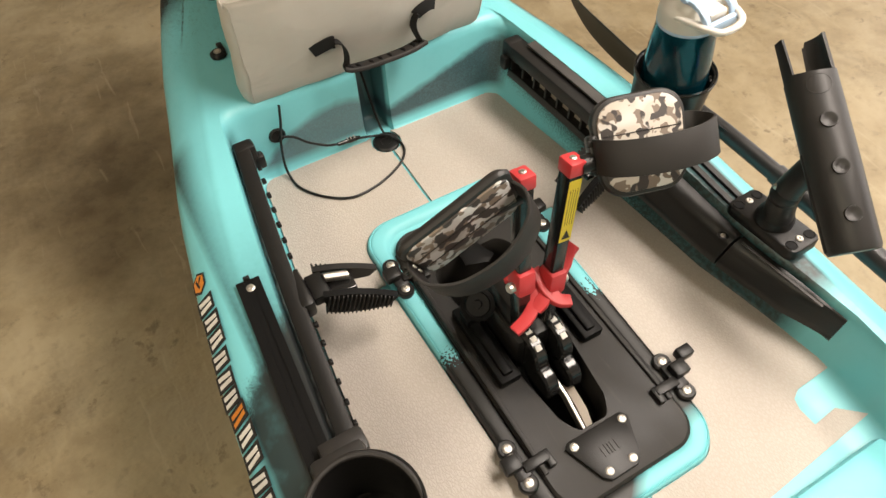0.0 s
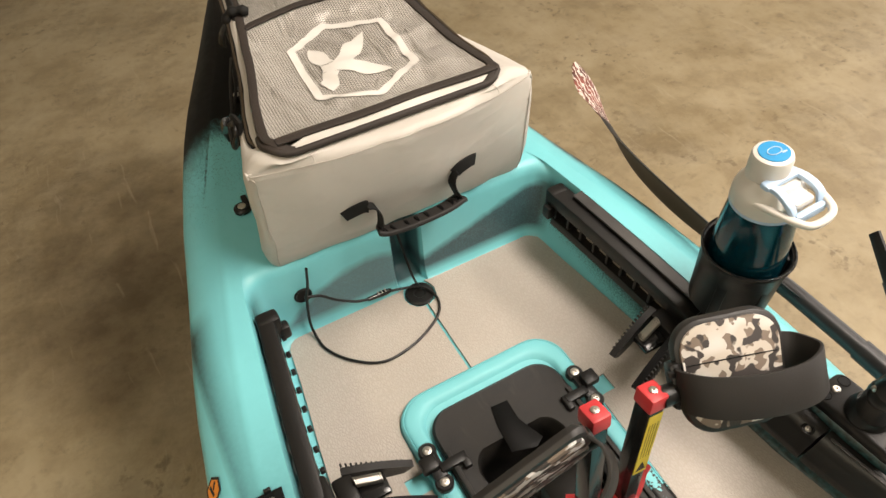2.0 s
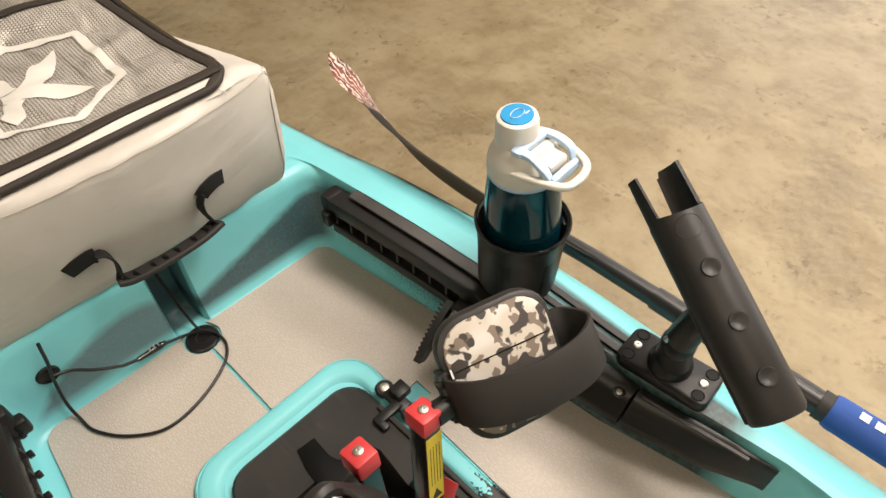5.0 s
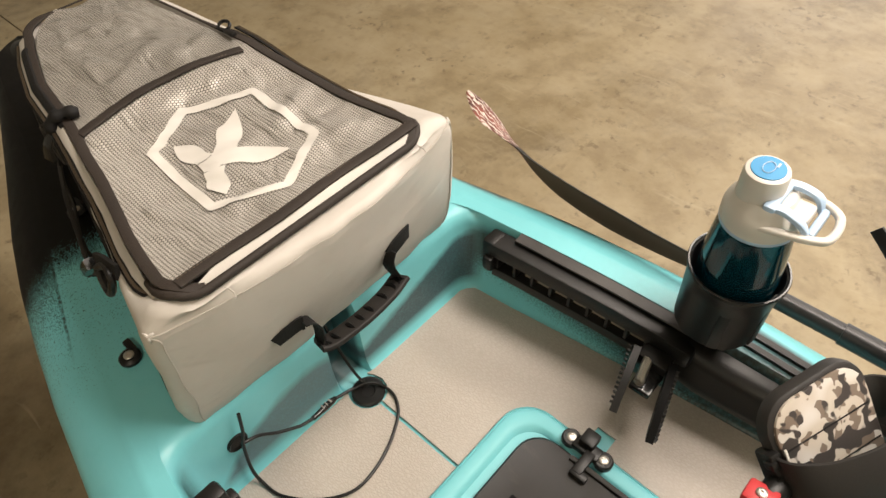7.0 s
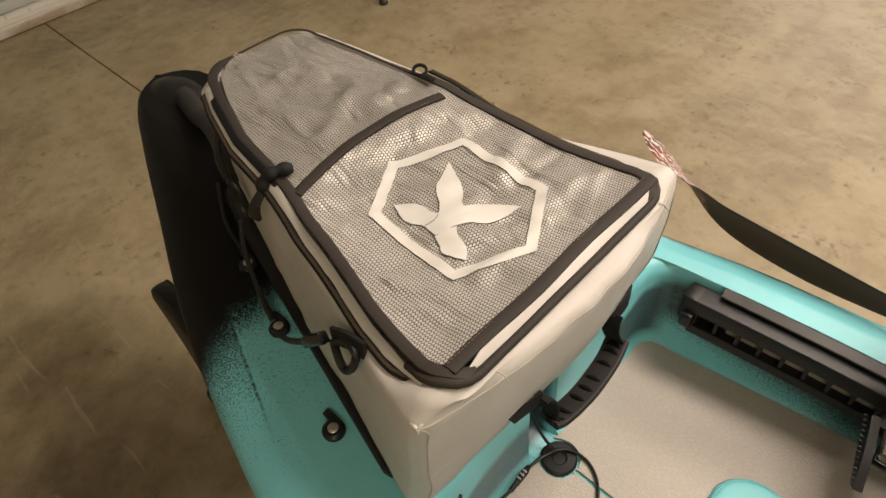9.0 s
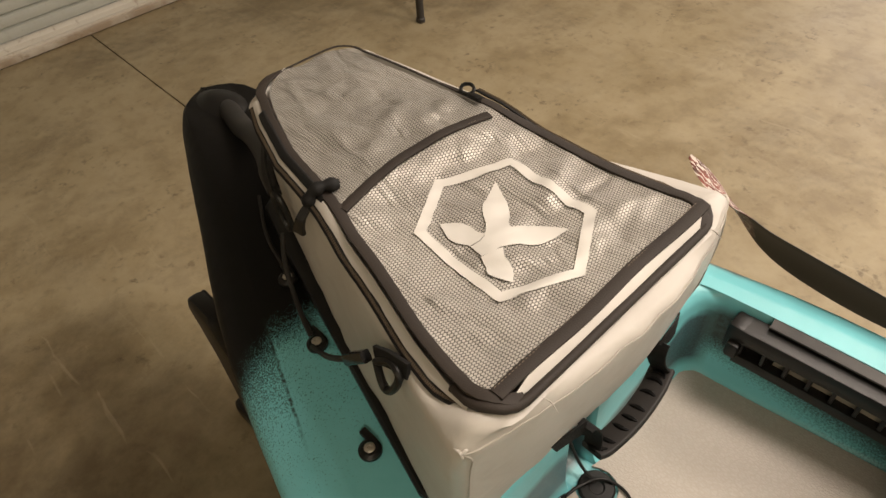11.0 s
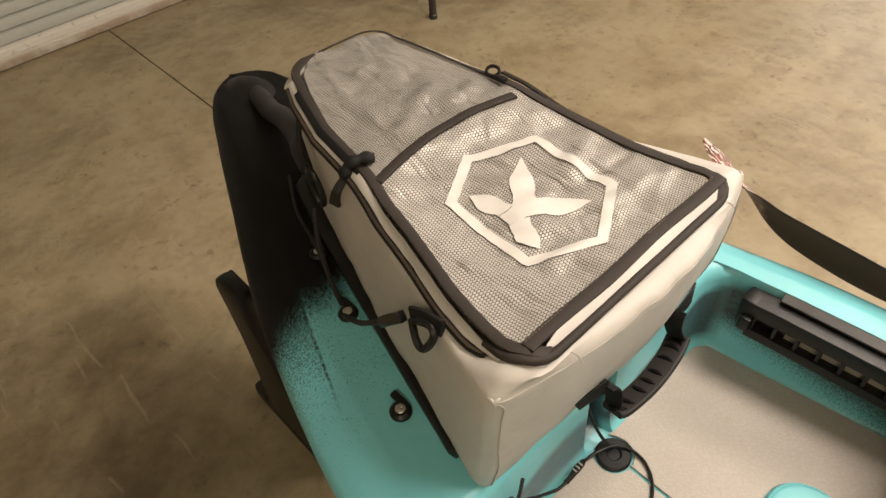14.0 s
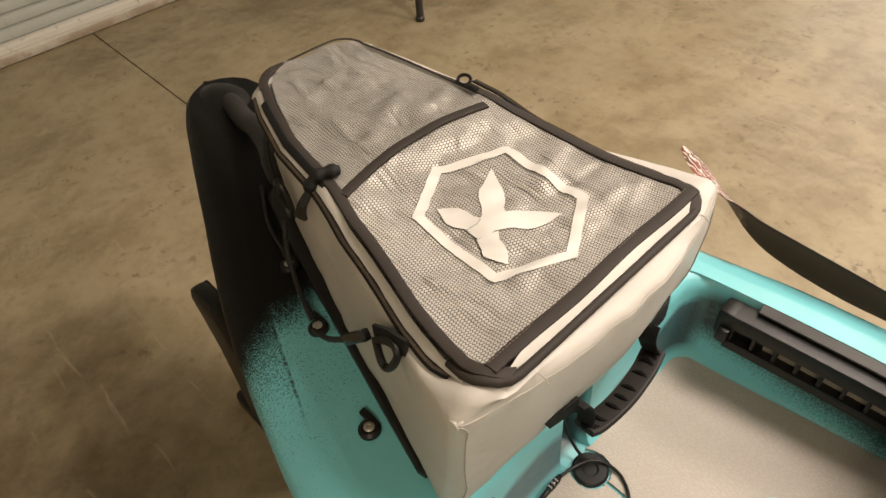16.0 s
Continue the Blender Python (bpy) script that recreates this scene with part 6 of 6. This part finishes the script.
def bottle():
    th = thing("water_bottle", (0.2830, -0.1525, 0.7562), "translucent blue water bottle with white flip lid, in cup holder", "water bottle", turn=(-1.5, -3.5, 0))

    bm = bmesh.new()
    outer = [(0.0, 0.0), (0.032, 0.0), (0.038, 0.004), (0.0405, 0.012), (0.0412, 0.070), (0.0410, 0.095), (0.0398, 0.118), (0.0378, 0.140), (0.0356, 0.158), (0.0342, 0.165)]
    inner = [(r - 0.0022, max(0.003, h)) for r, h in outer[::-1] if r > 0.003] + [(0.0, 0.003)]
    lathe(bm, outer + inner, 44)
    body = part("body", bm, M_BOTTLE, th, "translucent blue bottle body")
    bm = bmesh.new()
    lathe(bm, [(0.0, 0.161), (0.0335, 0.161), (0.0362, 0.163), (0.0364, 0.166), (0.0350, 0.1675), (0.0, 0.1675)], 40)
    part("gasket", bm, M_ICE, body, "pale blue gasket ring")
    bm = bmesh.new()
    lathe(bm, [(0.0, 0.165), (0.0355, 0.165), (0.0364, 0.168), (0.0362, 0.179), (0.0342, 0.186), (0.0285, 0.195), (0.0235, 0.200), (0.0, 0.201)], 44)
    lid = part("lid", bm, M_WHITE, th, "white screw lid")
    bm = bmesh.new()
    lathe(bm, [(0.0, 0.195), (0.0205, 0.195), (0.0208, 0.212), (0.0206, 0.224), (0.0192, 0.2285), (0.0160, 0.2300), (0.0, 0.2300)], 36, pose(-0.003, 0.007, -0.003))
    spout = part("spout_cap", bm, M_WHITE, lid)
    bm = bmesh.new()
    lathe(bm, [(0.0, 0.2300), (0.0155, 0.2300), (0.0152, 0.2310), (0.0, 0.2312)], 30, pose(-0.003, 0.007, -0.003))
    part("blue_disc", bm, M_CAPBLUE, lid, "blue printed disc on the cap")
    bm = bmesh.new()
    sweep(bm, [(-0.003 + 0.008 * math.cos(a), 0.007 + 0.005 * math.sin(a), 0.2286) for a in [2 * math.pi * k / 20 for k in range(20)]], circle(0.0005, 5), closed=True)
    box(bm, 0.004, 0.001, 0.2285, 0.006, 0.002, 0.0006)
    part("printed_line", bm, M_ICE, lid)
    # swing handle: a broad loop out over the bottle's after side
    bm = bmesh.new()
    loop = [(-0.030, -0.004, 0.182), (-0.028, -0.030, 0.187), (-0.022, -0.052, 0.188), (-0.013, -0.063, 0.188), (0.007, -0.064, 0.189), (0.019, -0.056, 0.191), (0.025, -0.032, 0.192), (0.028, -0.004, 0.187)]
    sweep(bm, smooth_line(loop, 6), rrect(0.0040, 0.0034, 0.0026, 3))
    part("carry_loop", bm, M_WHITE, lid, "white carrying loop")
    bm = bmesh.new()
    for s in (-1, 1):
        sweep(bm, smooth_line([(s * 0.018 - 0.004, -0.006, 0.204), (s * 0.019, -0.022, 0.203), (s * 0.020, -0.038, 0.198), (s * 0.018, -0.046, 0.186)], 5), rrect(0.0046, 0.0030, 0.002, 2))
    box(bm, 0.0, -0.048, 0.186, 0.040, 0.008, 0.012, 0.003)
    box(bm, -0.004, -0.010, 0.204, 0.046, 0.012, 0.007, 0.003)
    part("latch", bm, M_ICE, lid, "pale blue latch")
    bm = bmesh.new()
    box(bm, 0.0, -0.029, 0.191, 0.026, 0.026, 0.012, 0.004, None)
    part("release_button", bm, M_WHITE, lid)


bottle()


def port_cup():
    """The empty cup holder clamped to the port track, with a wire ring standing over it."""
    th = cup_holder(-0.297, -0.432, 0.732, "empty black cup holder with wire ring, on deck track")
    bm = bmesh.new()
    box(bm, 0.0, 0.066, -0.014, 0.060, 0.060, 0.044, 0.008)
    box(bm, 0.010, 0.100, -0.022, 0.050, 0.030, 0.026, 0.005)
    box(bm, 0.010, 0.030, -0.022, 0.034, 0.09, 0.028, 0.005)
    box(bm, -0.006, 0.020, -0.030, 0.034, 0.05, 0.008, 0.002)
    part("clamp", bm, M_SATIN, th)
    bm = bmesh.new()
    ring = [(-0.002 + 0.050 * math.cos(a), -0.004 + 0.050 * math.sin(a), 0.092 + 0.010 * math.sin(a)) for a in [2 * math.pi * k / 40 for k in range(40)]]
    sweep(bm, ring, circle(0.0028, 8), closed=True)
    part("wire_ring", bm, M_RUBBER, th)


port_cup()


# ---- rod holder ----
def rod_holder():
    b = (0.3205, -0.340, 0.700)
    th = thing("rod_holder", b, "black plastic tube rod holder on a bolted ball mount", "rod holder")
    lo, hi = Vector((0.2745, -0.4505, 0.8105)), Vector((0.3385, -0.2735, 0.9085))
    d = (hi - lo).normalized()
    side = d.cross(Vector((0, 0, 1))).normalized()
    up = side.cross(d)
    m = Matrix((side, up, d)).transposed().to_4x4()
    m.translation = lo
    length = (hi - lo).length
    # tube with a slot along its upper end that leaves two prongs
    bm = bmesh.new()
    n, R, r = 72, 0.0272, 0.0238
    inner, outer = [], []

    def top(a):
        deg = math.degrees(a) - (360 if a > math.pi else 0)
        if -58 < deg < 16:
            return length + (0.036 if deg > -48 else 0.030)
        if abs(deg) > 162:
            return length + 0.033
        return length - 0.008 - 0.006 * math.sin(radians(max(0.0, deg))) if deg > 0 else length - 0.016

    cols = []
    for i in range(n):
        a = 2 * math.pi * i / n
        ca, sa = math.cos(a), math.sin(a)
        t = top(a)
        k = 1.0
        cols.append([bm.verts.new((R * ca * 0.93, R * sa * 0.93, 0.0)), bm.verts.new((R * ca, R * sa, 0.004)), bm.verts.new((R * ca * 1.02, R * sa * 1.02, length * 0.5)), bm.verts.new((R * ca, R * sa, t)), bm.verts.new((r * ca, r * sa, t)), bm.verts.new((r * ca, r * sa, 0.006))])
    for i in range(n):
        a, c = cols[i], cols[(i + 1) % n]
        for k in range(5):
            bm.faces.new((a[k], c[k], c[k + 1], a[k + 1]))
    bm.faces.new([c[0] for c in cols][::-1])
    bm.faces.new([c[5] for c in cols])
    bm.transform(m)
    tube = thing_part("tube", bm, M_SATIN, th, b, angle=35)
    for t in (0.30, 0.545, 0.79):
        bm = bmesh.new()
        lathe(bm, [(0.0, 0.0002), (0.0050, 0.0004), (0.0068, 0.0016), (0.0085, 0.0016), (0.0092, -0.001)], 20, m @ pose(0, 0, length * (1.02 - t) - 0.010, 0, 0, 20) @ pose(0, R * 1.005, 0, -90, 0, 0))
        thing_part("dimple", bm, M_SATIN, th, b, parent=tube)
    bm = bmesh.new()
    sweep(bm, [m @ pose(0, 0, 0, 0, 0, 20) @ Vector((R * 1.004 * math.sin(0.48 * math.cos(a)), R * 1.004 * math.cos(0.48 * math.cos(a)), length * 0.865 + 0.011 * math.sin(a))) for a in [2 * math.pi * k / 26 for k in range(26)]], circle(0.0005, 5), closed=True, up=(0, -0.3, 1))
    thing_part("oval_mark", bm, M_SATIN, th, b, parent=tube)
    bm = bmesh.new()
    sweep(bm, [m @ Vector((-0.0225, -0.008, z)) for z in (0.004, 0.06, 0.115)], circle(0.0052, 10))
    thing_part("spine", bm, M_SATIN, th, b, parent=tube)
    # base plate with four holes, two screws
    bm = bmesh.new()
    q = pose(0.3205, -0.340, 0.7005, -4, 0, 2)
    slab(bm, rrect(0.026, 0.054, 0.010, 5), 0.0, 0.018, 0.003, q)
    base = thing_part("base_plate", bm, M_BLACK, th, b)
    for sy in (-1, 1):
        for sx in (-1, 1):
            # holes as near-black discs, their shade put into the colour
            bm = bmesh.new()
            lathe(bm, [(0.0, 0.0003), (0.0062, 0.0003), (0.0068, 0.0010), (0.0074, 0.0)], 16, q @ pose(sx * 0.0165, sy * 0.042, 0.018))
            thing_part("bolt_hole", bm, M_PIT, th, b, parent=base)
        bm = bmesh.new()
        lathe(bm, [(0.0, 0.0), (0.0050, 0.0), (0.0050, 0.0012), (0.0036, 0.0024), (0.0016, 0.0024), (0.0012, 0.0008), (0.0, 0.0008)], 16, q @ pose(0.0, sy * 0.040, 0.018))
        thing_part("screw", bm, M_STEEL, th, b, "steel cross-head screw", base)
    # ball joint
    bm = bmesh.new()
    lathe(bm, [(0.0, 0.016), (0.024, 0.016), (0.0245, 0.024), (0.021, 0.034), (0.018, 0.040), (0.0, 0.041)], 26, q)
    joint = thing_part("socket", bm, M_BLACK, th, b)
    bm = bmesh.new()
    bmesh.ops.create_uvsphere(bm, u_segments=20, v_segments=12, radius=0.018, matrix=Matrix.Translation((0.303, -0.342, 0.782)))
    sweep(bm, [(0.318, -0.341, 0.732), (0.308, -0.341, 0.768), (0.302, -0.344, 0.800), (0.303, -0.352, 0.842)], circle(0.0165, 16), up=(0, 1, 0), scale=lambda t: 1.15 - 0.25 * t)
    thing_part("ball_arm", bm, M_BLACK, th, b)
    bm = bmesh.new()
    lathe(bm, [(0.0, 0.0), (0.0035, 0.0), (0.0035, 0.004), (0.0, 0.005)], 12, pose(0.292, -0.331, 0.792, 75, 0, -30))
    thing_part("clamp_bolt", bm, M_STEEL, th, b, "steel clamp bolt", joint)


rod_holder()


# ---- paddle ----
def paddle():
    b = (0.409, -0.3, 0.692)
    th = thing("paddle", b, "black paddle with blue foam grip, laid along the gunwale", "paddle")
    bm = bmesh.new()
    sweep(bm, [(0.418, -1.25, 0.690), (0.411, -0.5, 0.690), (0.410, -0.27, 0.692)], circle(0.0150, 20))
    sh = thing_part("shaft", bm, M_SHAFT, th, b)
    bm = bmesh.new()
    sweep(bm, [(0.410, -0.275, 0.692), (0.409, -0.17, 0.692), (0.405, -0.10, 0.692)], circle(0.0128, 18))
    thing_part("ferrule", bm, M_SHAFT, th, b, parent=sh)
    bm = bmesh.new()
    sweep(bm, [(0.4110, -0.490, 0.690), (0.4111, -0.495, 0.690), (0.413, -0.72, 0.690), (0.4131, -0.725, 0.690)], circle(0.0205, 22), scale=lambda t: 0.93 if t in (0.0, 1.0) else 1.0)
    gr = thing_part("foam_grip", bm, M_BLUE, th, b, "blue foam grip sleeve", sh)
    bm = bmesh.new()
    for k in range(3):
        box(bm, 0.4112, -0.520 - 0.016 * k, 0.7107, 0.010, 0.010, 0.0006, 0.0)
    thing_part("printed_bar", bm, M_PRINT, th, b, "white printed bar", gr)
    bm = bmesh.new()
    sweep(bm, [(0.4109, -0.478, 0.690), (0.4110, -0.491, 0.690)], circle(0.0175, 20))
    thing_part("collar", bm, M_RUBBER, th, b, parent=sh)
    # blade: a curved leaf on edge
    keys = [(-0.18, 0.408, 0.692, 0.013, -62), (-0.13, 0.401, 0.694, 0.023, -62), (-0.08, 0.391, 0.702, 0.035, -61), (-0.03, 0.381, 0.711, 0.047, -60), (0.03, 0.373, 0.720, 0.057, -60), (0.08, 0.369, 0.727, 0.063, -59),
            (0.13, 0.373, 0.728, 0.060, -59), (0.17, 0.380, 0.728, 0.055, -58), (0.205, 0.384, 0.737, 0.043, -56), (0.235, 0.383, 0.752, 0.027, -44), (0.265, 0.382, 0.770, 0.024, -24), (0.292, 0.383, 0.786, 0.017, -16), (0.312, 0.385, 0.796, 0.005, -14)]
    line = smooth_line([(x, y, z) for y, x, z, w, t in keys], 6)
    turn = smooth_line([(w, t, 0) for y, x, z, w, t in keys], 6)
    rings = []
    for p, h in zip(line, turn):
        c, s = math.cos(radians(h.y)), math.sin(radians(h.y))
        w, nn = Vector((c, 0, s)), Vector((-s, 0, c))
        rings.append([tuple(p + w * (h.x * math.cos(a)) + nn * (0.0028 * math.sin(a) - 0.10 * h.x * math.cos(a) ** 2)) for a in [2 * math.pi * k / 14 for k in range(14)]])
    bm = bmesh.new()
    rings_mesh(bm, rings)
    bm.transform(Matrix.Translation(-Vector(b)))
    part("blade", bm, M_BLADE, th, "black blade with a red and white printed tip")


paddle()


# ---- pedal drive ----
def pedal_drive():
    b = (0.0, -0.28, MATZ + 0.016)
    th = thing("pedal_drive", b, "black pedal drive with red levers and camouflage pedals", "pedal drive")

    def P(name, bm, mat, label="", parent=None, angle=40):
        return thing_part(name, bm, mat, th, b, label, parent, angle)

    # housing in the well
    bm = bmesh.new()
    box(bm, -0.012, -0.255, 0.630, 0.070, 0.10, 0.075, 0.010)
    box(bm, -0.012, -0.250, 0.675, 0.056, 0.070, 0.05, 0.010)
    house = P("housing", bm, M_BLACK)
    for x in (-0.066, 0.062):
        bm = bmesh.new()
        box(bm, x, -0.262, MATZ + 0.022, 0.030, 0.125, 0.016, 0.003)
        box(bm, x, -0.262, MATZ + 0.030, 0.014, 0.110, 0.012, 0.003)
        box(bm, x, -0.225, MATZ + 0.036, 0.022, 0.020, 0.018, 0.003)
        P("mounting_cheek", bm, M_PIT, parent=house)
    # gear discs below the levers
    for x, rad, y, z in ((-0.028, 0.034, -0.302, 0.640), (0.008, 0.034, -0.304, 0.642), (-0.026, 0.027, -0.336, 0.612), (0.008, 0.026, -0.338, 0.610)):
        bm = bmesh.new()
        lathe(bm, [(0.0, -0.009), (rad * 0.9, -0.009), (rad, -0.006), (rad, 0.006), (rad * 0.9, 0.009), (rad * 0.55, 0.009), (rad * 0.5, 0.005), (0.0, 0.005)], 28, pose(x, y, z, 0, 90, 0))
        disc = P("gear_disc", bm, M_GLOSS, parent=house)
        if rad > 0.03:
            bm = bmesh.new()
            for k in range(3):
                a = radians(58 + 20 * k)
                box(bm, 0, 0, 0, 0.008, 0.0075, 0.0016, 0.0004, pose(x, y - rad * math.cos(a) * 1.01, z + rad * math.sin(a) * 1.01, 90 - math.degrees(a), 0, 0))
            P("scale_sticker", bm, M_PRINT, "white graduated sticker", disc)
    bm = bmesh.new()
    sweep(bm, [(-0.016, -0.325, 0.618), (-0.014, -0.370, 0.606), (-0.016, -0.418, 0.590)], rrect(0.0022, 0.008, 0.001, 2))
    P("drive_leg", bm, M_STEEL, "bare metal edge of the drive leg", house)
    # pale plate added for the floor glimpsed through the well
    bm = bmesh.new()
    rings_mesh(bm, [[(x, y, z) for x, y in ((0.004 + k * 0.5, -0.333), (0.014 - k, -0.341), (0.009 - k, -0.362), (0.006 - k, -0.392), (-0.004 - k, -0.422), (-0.012, -0.420), (-0.005, -0.384), (-0.003 + k, -0.356))] for z, k in ((0.588, 0.0), (0.594, 0.0006))])
    P("floor_glimpse", bm, M_PALE, "pale plate standing in for floor seen through the well", house)
    bm = bmesh.new()
    lathe(bm, [(0.0, 0.0), (0.022, 0.0), (0.022, 0.004), (0.017, 0.006), (0.015, 0.003), (0.006, 0.003), (0.005, 0.007), (0.0, 0.007)], 26, pose(-0.062, -0.235, 0.680, 25, -35, 0))
    P("adjuster_wheel", bm, M_PIT, parent=house)
    # crank arms with red caps, yellow sticker and red levers
    for x0, x1, y0, s in ((-0.033, -0.045, -0.258, -1), (0.0185, -0.010, -0.267, 1)):
        top, low = Vector((x0, y0, 0.910)), Vector((x1, -0.300, 0.700))
        d = (top - low).normalized()
        sd = Vector((1, 0, 0))
        sd = (sd - d * sd.dot(d)).normalized()
        m = Matrix((sd, d.cross(sd), d)).transposed().to_4x4()
        m.translation = low
        ln = (top - low).length
        bm = bmesh.new()
        box(bm, 0, 0, ln / 2, 0.0160, 0.019, ln, 0.0020, m)
        arm = P("crank_arm", bm, M_GLOSS, "black square crank arm")
        bm = bmesh.new()
        box(bm, 0, 0, ln + 0.006, 0.0195, 0.0215, 0.017, 0.0025, m)
        cap = P("red_cap", bm, M_RED, "red plastic end cap with a screw", arm)
        bm = bmesh.new()
        lathe(bm, [(0.0, 0.0), (0.0040, 0.0), (0.0040, 0.0010), (0.0028, 0.0018), (0.0012, 0.0018), (0.0009, 0.0006), (0.0, 0.0006)], 16, m @ pose(0, 0, ln + 0.0145))
        P("screw", bm, M_STEEL, parent=arm)
        if s > 0:
            bm = bmesh.new()
            box(bm, 0.0, -0.0097, ln - 0.046, 0.0150, 0.0006, 0.080, 0.0, m)
            stk = P("yellow_sticker", bm, M_YELLOW, "yellow warning sticker", arm)
            bm = bmesh.new()
            for k in range(4):
                box(bm, -0.0045 + 0.003 * k, -0.0101, ln - 0.040, 0.0005, 0.0003, 0.046, 0.0, m)
            slab(bm, [(-0.0055, -0.005), (0.0055, -0.005), (0.0, 0.007)], 0.0, 0.0004, 0, m @ pose(0.0, -0.0099, ln - 0.077, 90, 0, 0))
            P("printed_bar", bm, M_TAPE, "black printed bars and triangle", stk)
        # lever: a red clamp round the arm's foot with bent prongs
        bm = bmesh.new()
        lift = 0.026 if s < 0 else 0.006
        box(bm, 0, -0.002, 0.060 + lift, 0.0235, 0.026, 0.034, 0.005, m)
        if s < 0:
            prongs = [[(-0.047, -0.264, 0.766), (-0.038, -0.270, 0.769), (-0.026, -0.270, 0.770), (-0.020, -0.280, 0.762), (-0.026, -0.298, 0.752), (-0.045, -0.311, 0.744), (-0.066, -0.316, 0.738)]]
        else:
            prongs = [[(-0.010, -0.296, 0.758), (0.004, -0.292, 0.762), (0.020, -0.284, 0.768), (0.030, -0.277, 0.775), (0.040, -0.274, 0.780)],
                      [(-0.016, -0.274, 0.772), (-0.014, -0.288, 0.765), (-0.012, -0.300, 0.758), (-0.006, -0.314, 0.753), (0.006, -0.320, 0.750)], [(-0.012, -0.300, 0.758), (-0.024, -0.306, 0.752), (-0.034, -0.309, 0.748)]]
        for line in prongs:
            sweep(bm, smooth_line(line, 5), rrect(0.0086, 0.0046, 0.002, 3), scale=lambda t: 1.0 - 0.18 * abs(2 * t - 1))
        P("red_lever", bm, M_RED, "red plastic locking lever", arm)
        bm = bmesh.new()
        lathe(bm, [(0.0, 0.0), (0.006, 0.0), (0.006, 0.006), (0.004, 0.008), (0.0, 0.008)], 14, m @ pose(s * 0.0118, -0.004, 0.056 + lift, 0, s * 90, 0))
        P("pivot_nut", bm, M_STEEL, parent=arm)

    # pedals
    def pedal(c, u, v, wid, tall, thick, camo, strap, axle_to, label, band, rad):
        """c: the pad's middle; u across, v up the pad; its face looks along u x v."""
        u, v = Vector(u).normalized(), Vector(v)
        v = (v - u * v.dot(u)).normalized()
        f = u.cross(v)
        m = Matrix((u, v, f)).transposed().to_4x4()
        m.translation = Vector(c)
        out = rrect(wid / 2, tall / 2, rad, 6)
        out = [(x * (1 + 0.10 * y / tall), y + 0.001 * x / wid * 2) for x, y in out]
        bm = bmesh.new()
        slab(bm, out, -thick, 0.0, 0.005, m)
        pd = P("pedal", bm, M_SATIN, label)
        bm = bmesh.new()
        slab(bm, [(x * 0.90, y * 0.90) for x, y in out], -0.001, 0.0022, 0.001, m)
        P("camouflage_pad", bm, camo, "camouflage foam foot pad", pd)
        bm = bmesh.new()
        for yy in (-0.16, 0.12):
            box(bm, 0, tall * yy, 0.0024, wid * 0.84, 0.0010, 0.0006, 0.0, m)
        P("pad_groove", bm, M_BLACK, parent=pd)
        bm = bmesh.new()
        pts = [m @ Vector(p) for p in strap]
        sweep(bm, smooth_line(pts, 7), rrect(0.0016, band, 0.0008, 2), up=tuple(v))
        P("strap", bm, M_RUBBER, "wide black rubber foot strap", pd)
        bm = bmesh.new()
        box(bm, -wid / 2 - 0.002, -0.004, -0.006, 0.010, 0.040, 0.018, 0.003, m)
        for k in (-1, 0, 1):
            box(bm, -wid / 2 - 0.006, -0.004 + 0.012 * k, 0.000, 0.006, 0.006, 0.010, 0.001, m)
        P("buckle", bm, M_BLACK, parent=pd)
        bm = bmesh.new()
        for k in (-1, 1):
            box(bm, -wid / 2 + 0.004, 0.006 + 0.012 * k * 0.6, 0.006, 0.0016, 0.007, 0.0012, 0.0, m)
        P("strap_rivet", bm, M_PRINT, parent=pd)
        bm = bmesh.new()
        sweep(bm, [m @ Vector((0, -0.004, -thick * 0.7)), Vector(axle_to)], circle(0.0095, 14), up=(0, 0.3, 1))
        P("axle", bm, M_BLACK, parent=pd)

    pedal((0.088, -0.285, 0.927), (0.93, -0.35, 0.08), (0.18, 0.69, 0.70), 0.092, 0.100, 0.016, M_CAMO1,
          [(-0.048, -0.004, -0.006), (-0.046, -0.006, 0.014), (-0.026, -0.010, 0.030), (0.010, -0.011, 0.040), (0.046, -0.008, 0.036), (0.066, -0.002, 0.018), (0.058, 0.004, -0.006), (0.044, 0.006, -0.012)],
          (0.026, -0.270, 0.915), "starboard pedal with a wide strap", 0.0175, 0.026)
    pedal((-0.108, -0.275, 0.908), (0.90, -0.03, 0.43), (-0.41, -0.12, 0.90), 0.122, 0.080, 0.011, M_CAMO2,
          [(0.058, -0.006, -0.006), (0.064, -0.006, 0.014), (0.050, -0.012, 0.034), (0.014, -0.018, 0.046), (-0.030, -0.018, 0.042), (-0.056, -0.012, 0.026), (-0.062, -0.006, 0.006), (-0.056, -0.004, -0.008)],
          (-0.044, -0.268, 0.912), "port pedal tipped on edge", 0.0225, 0.014)


pedal_drive()
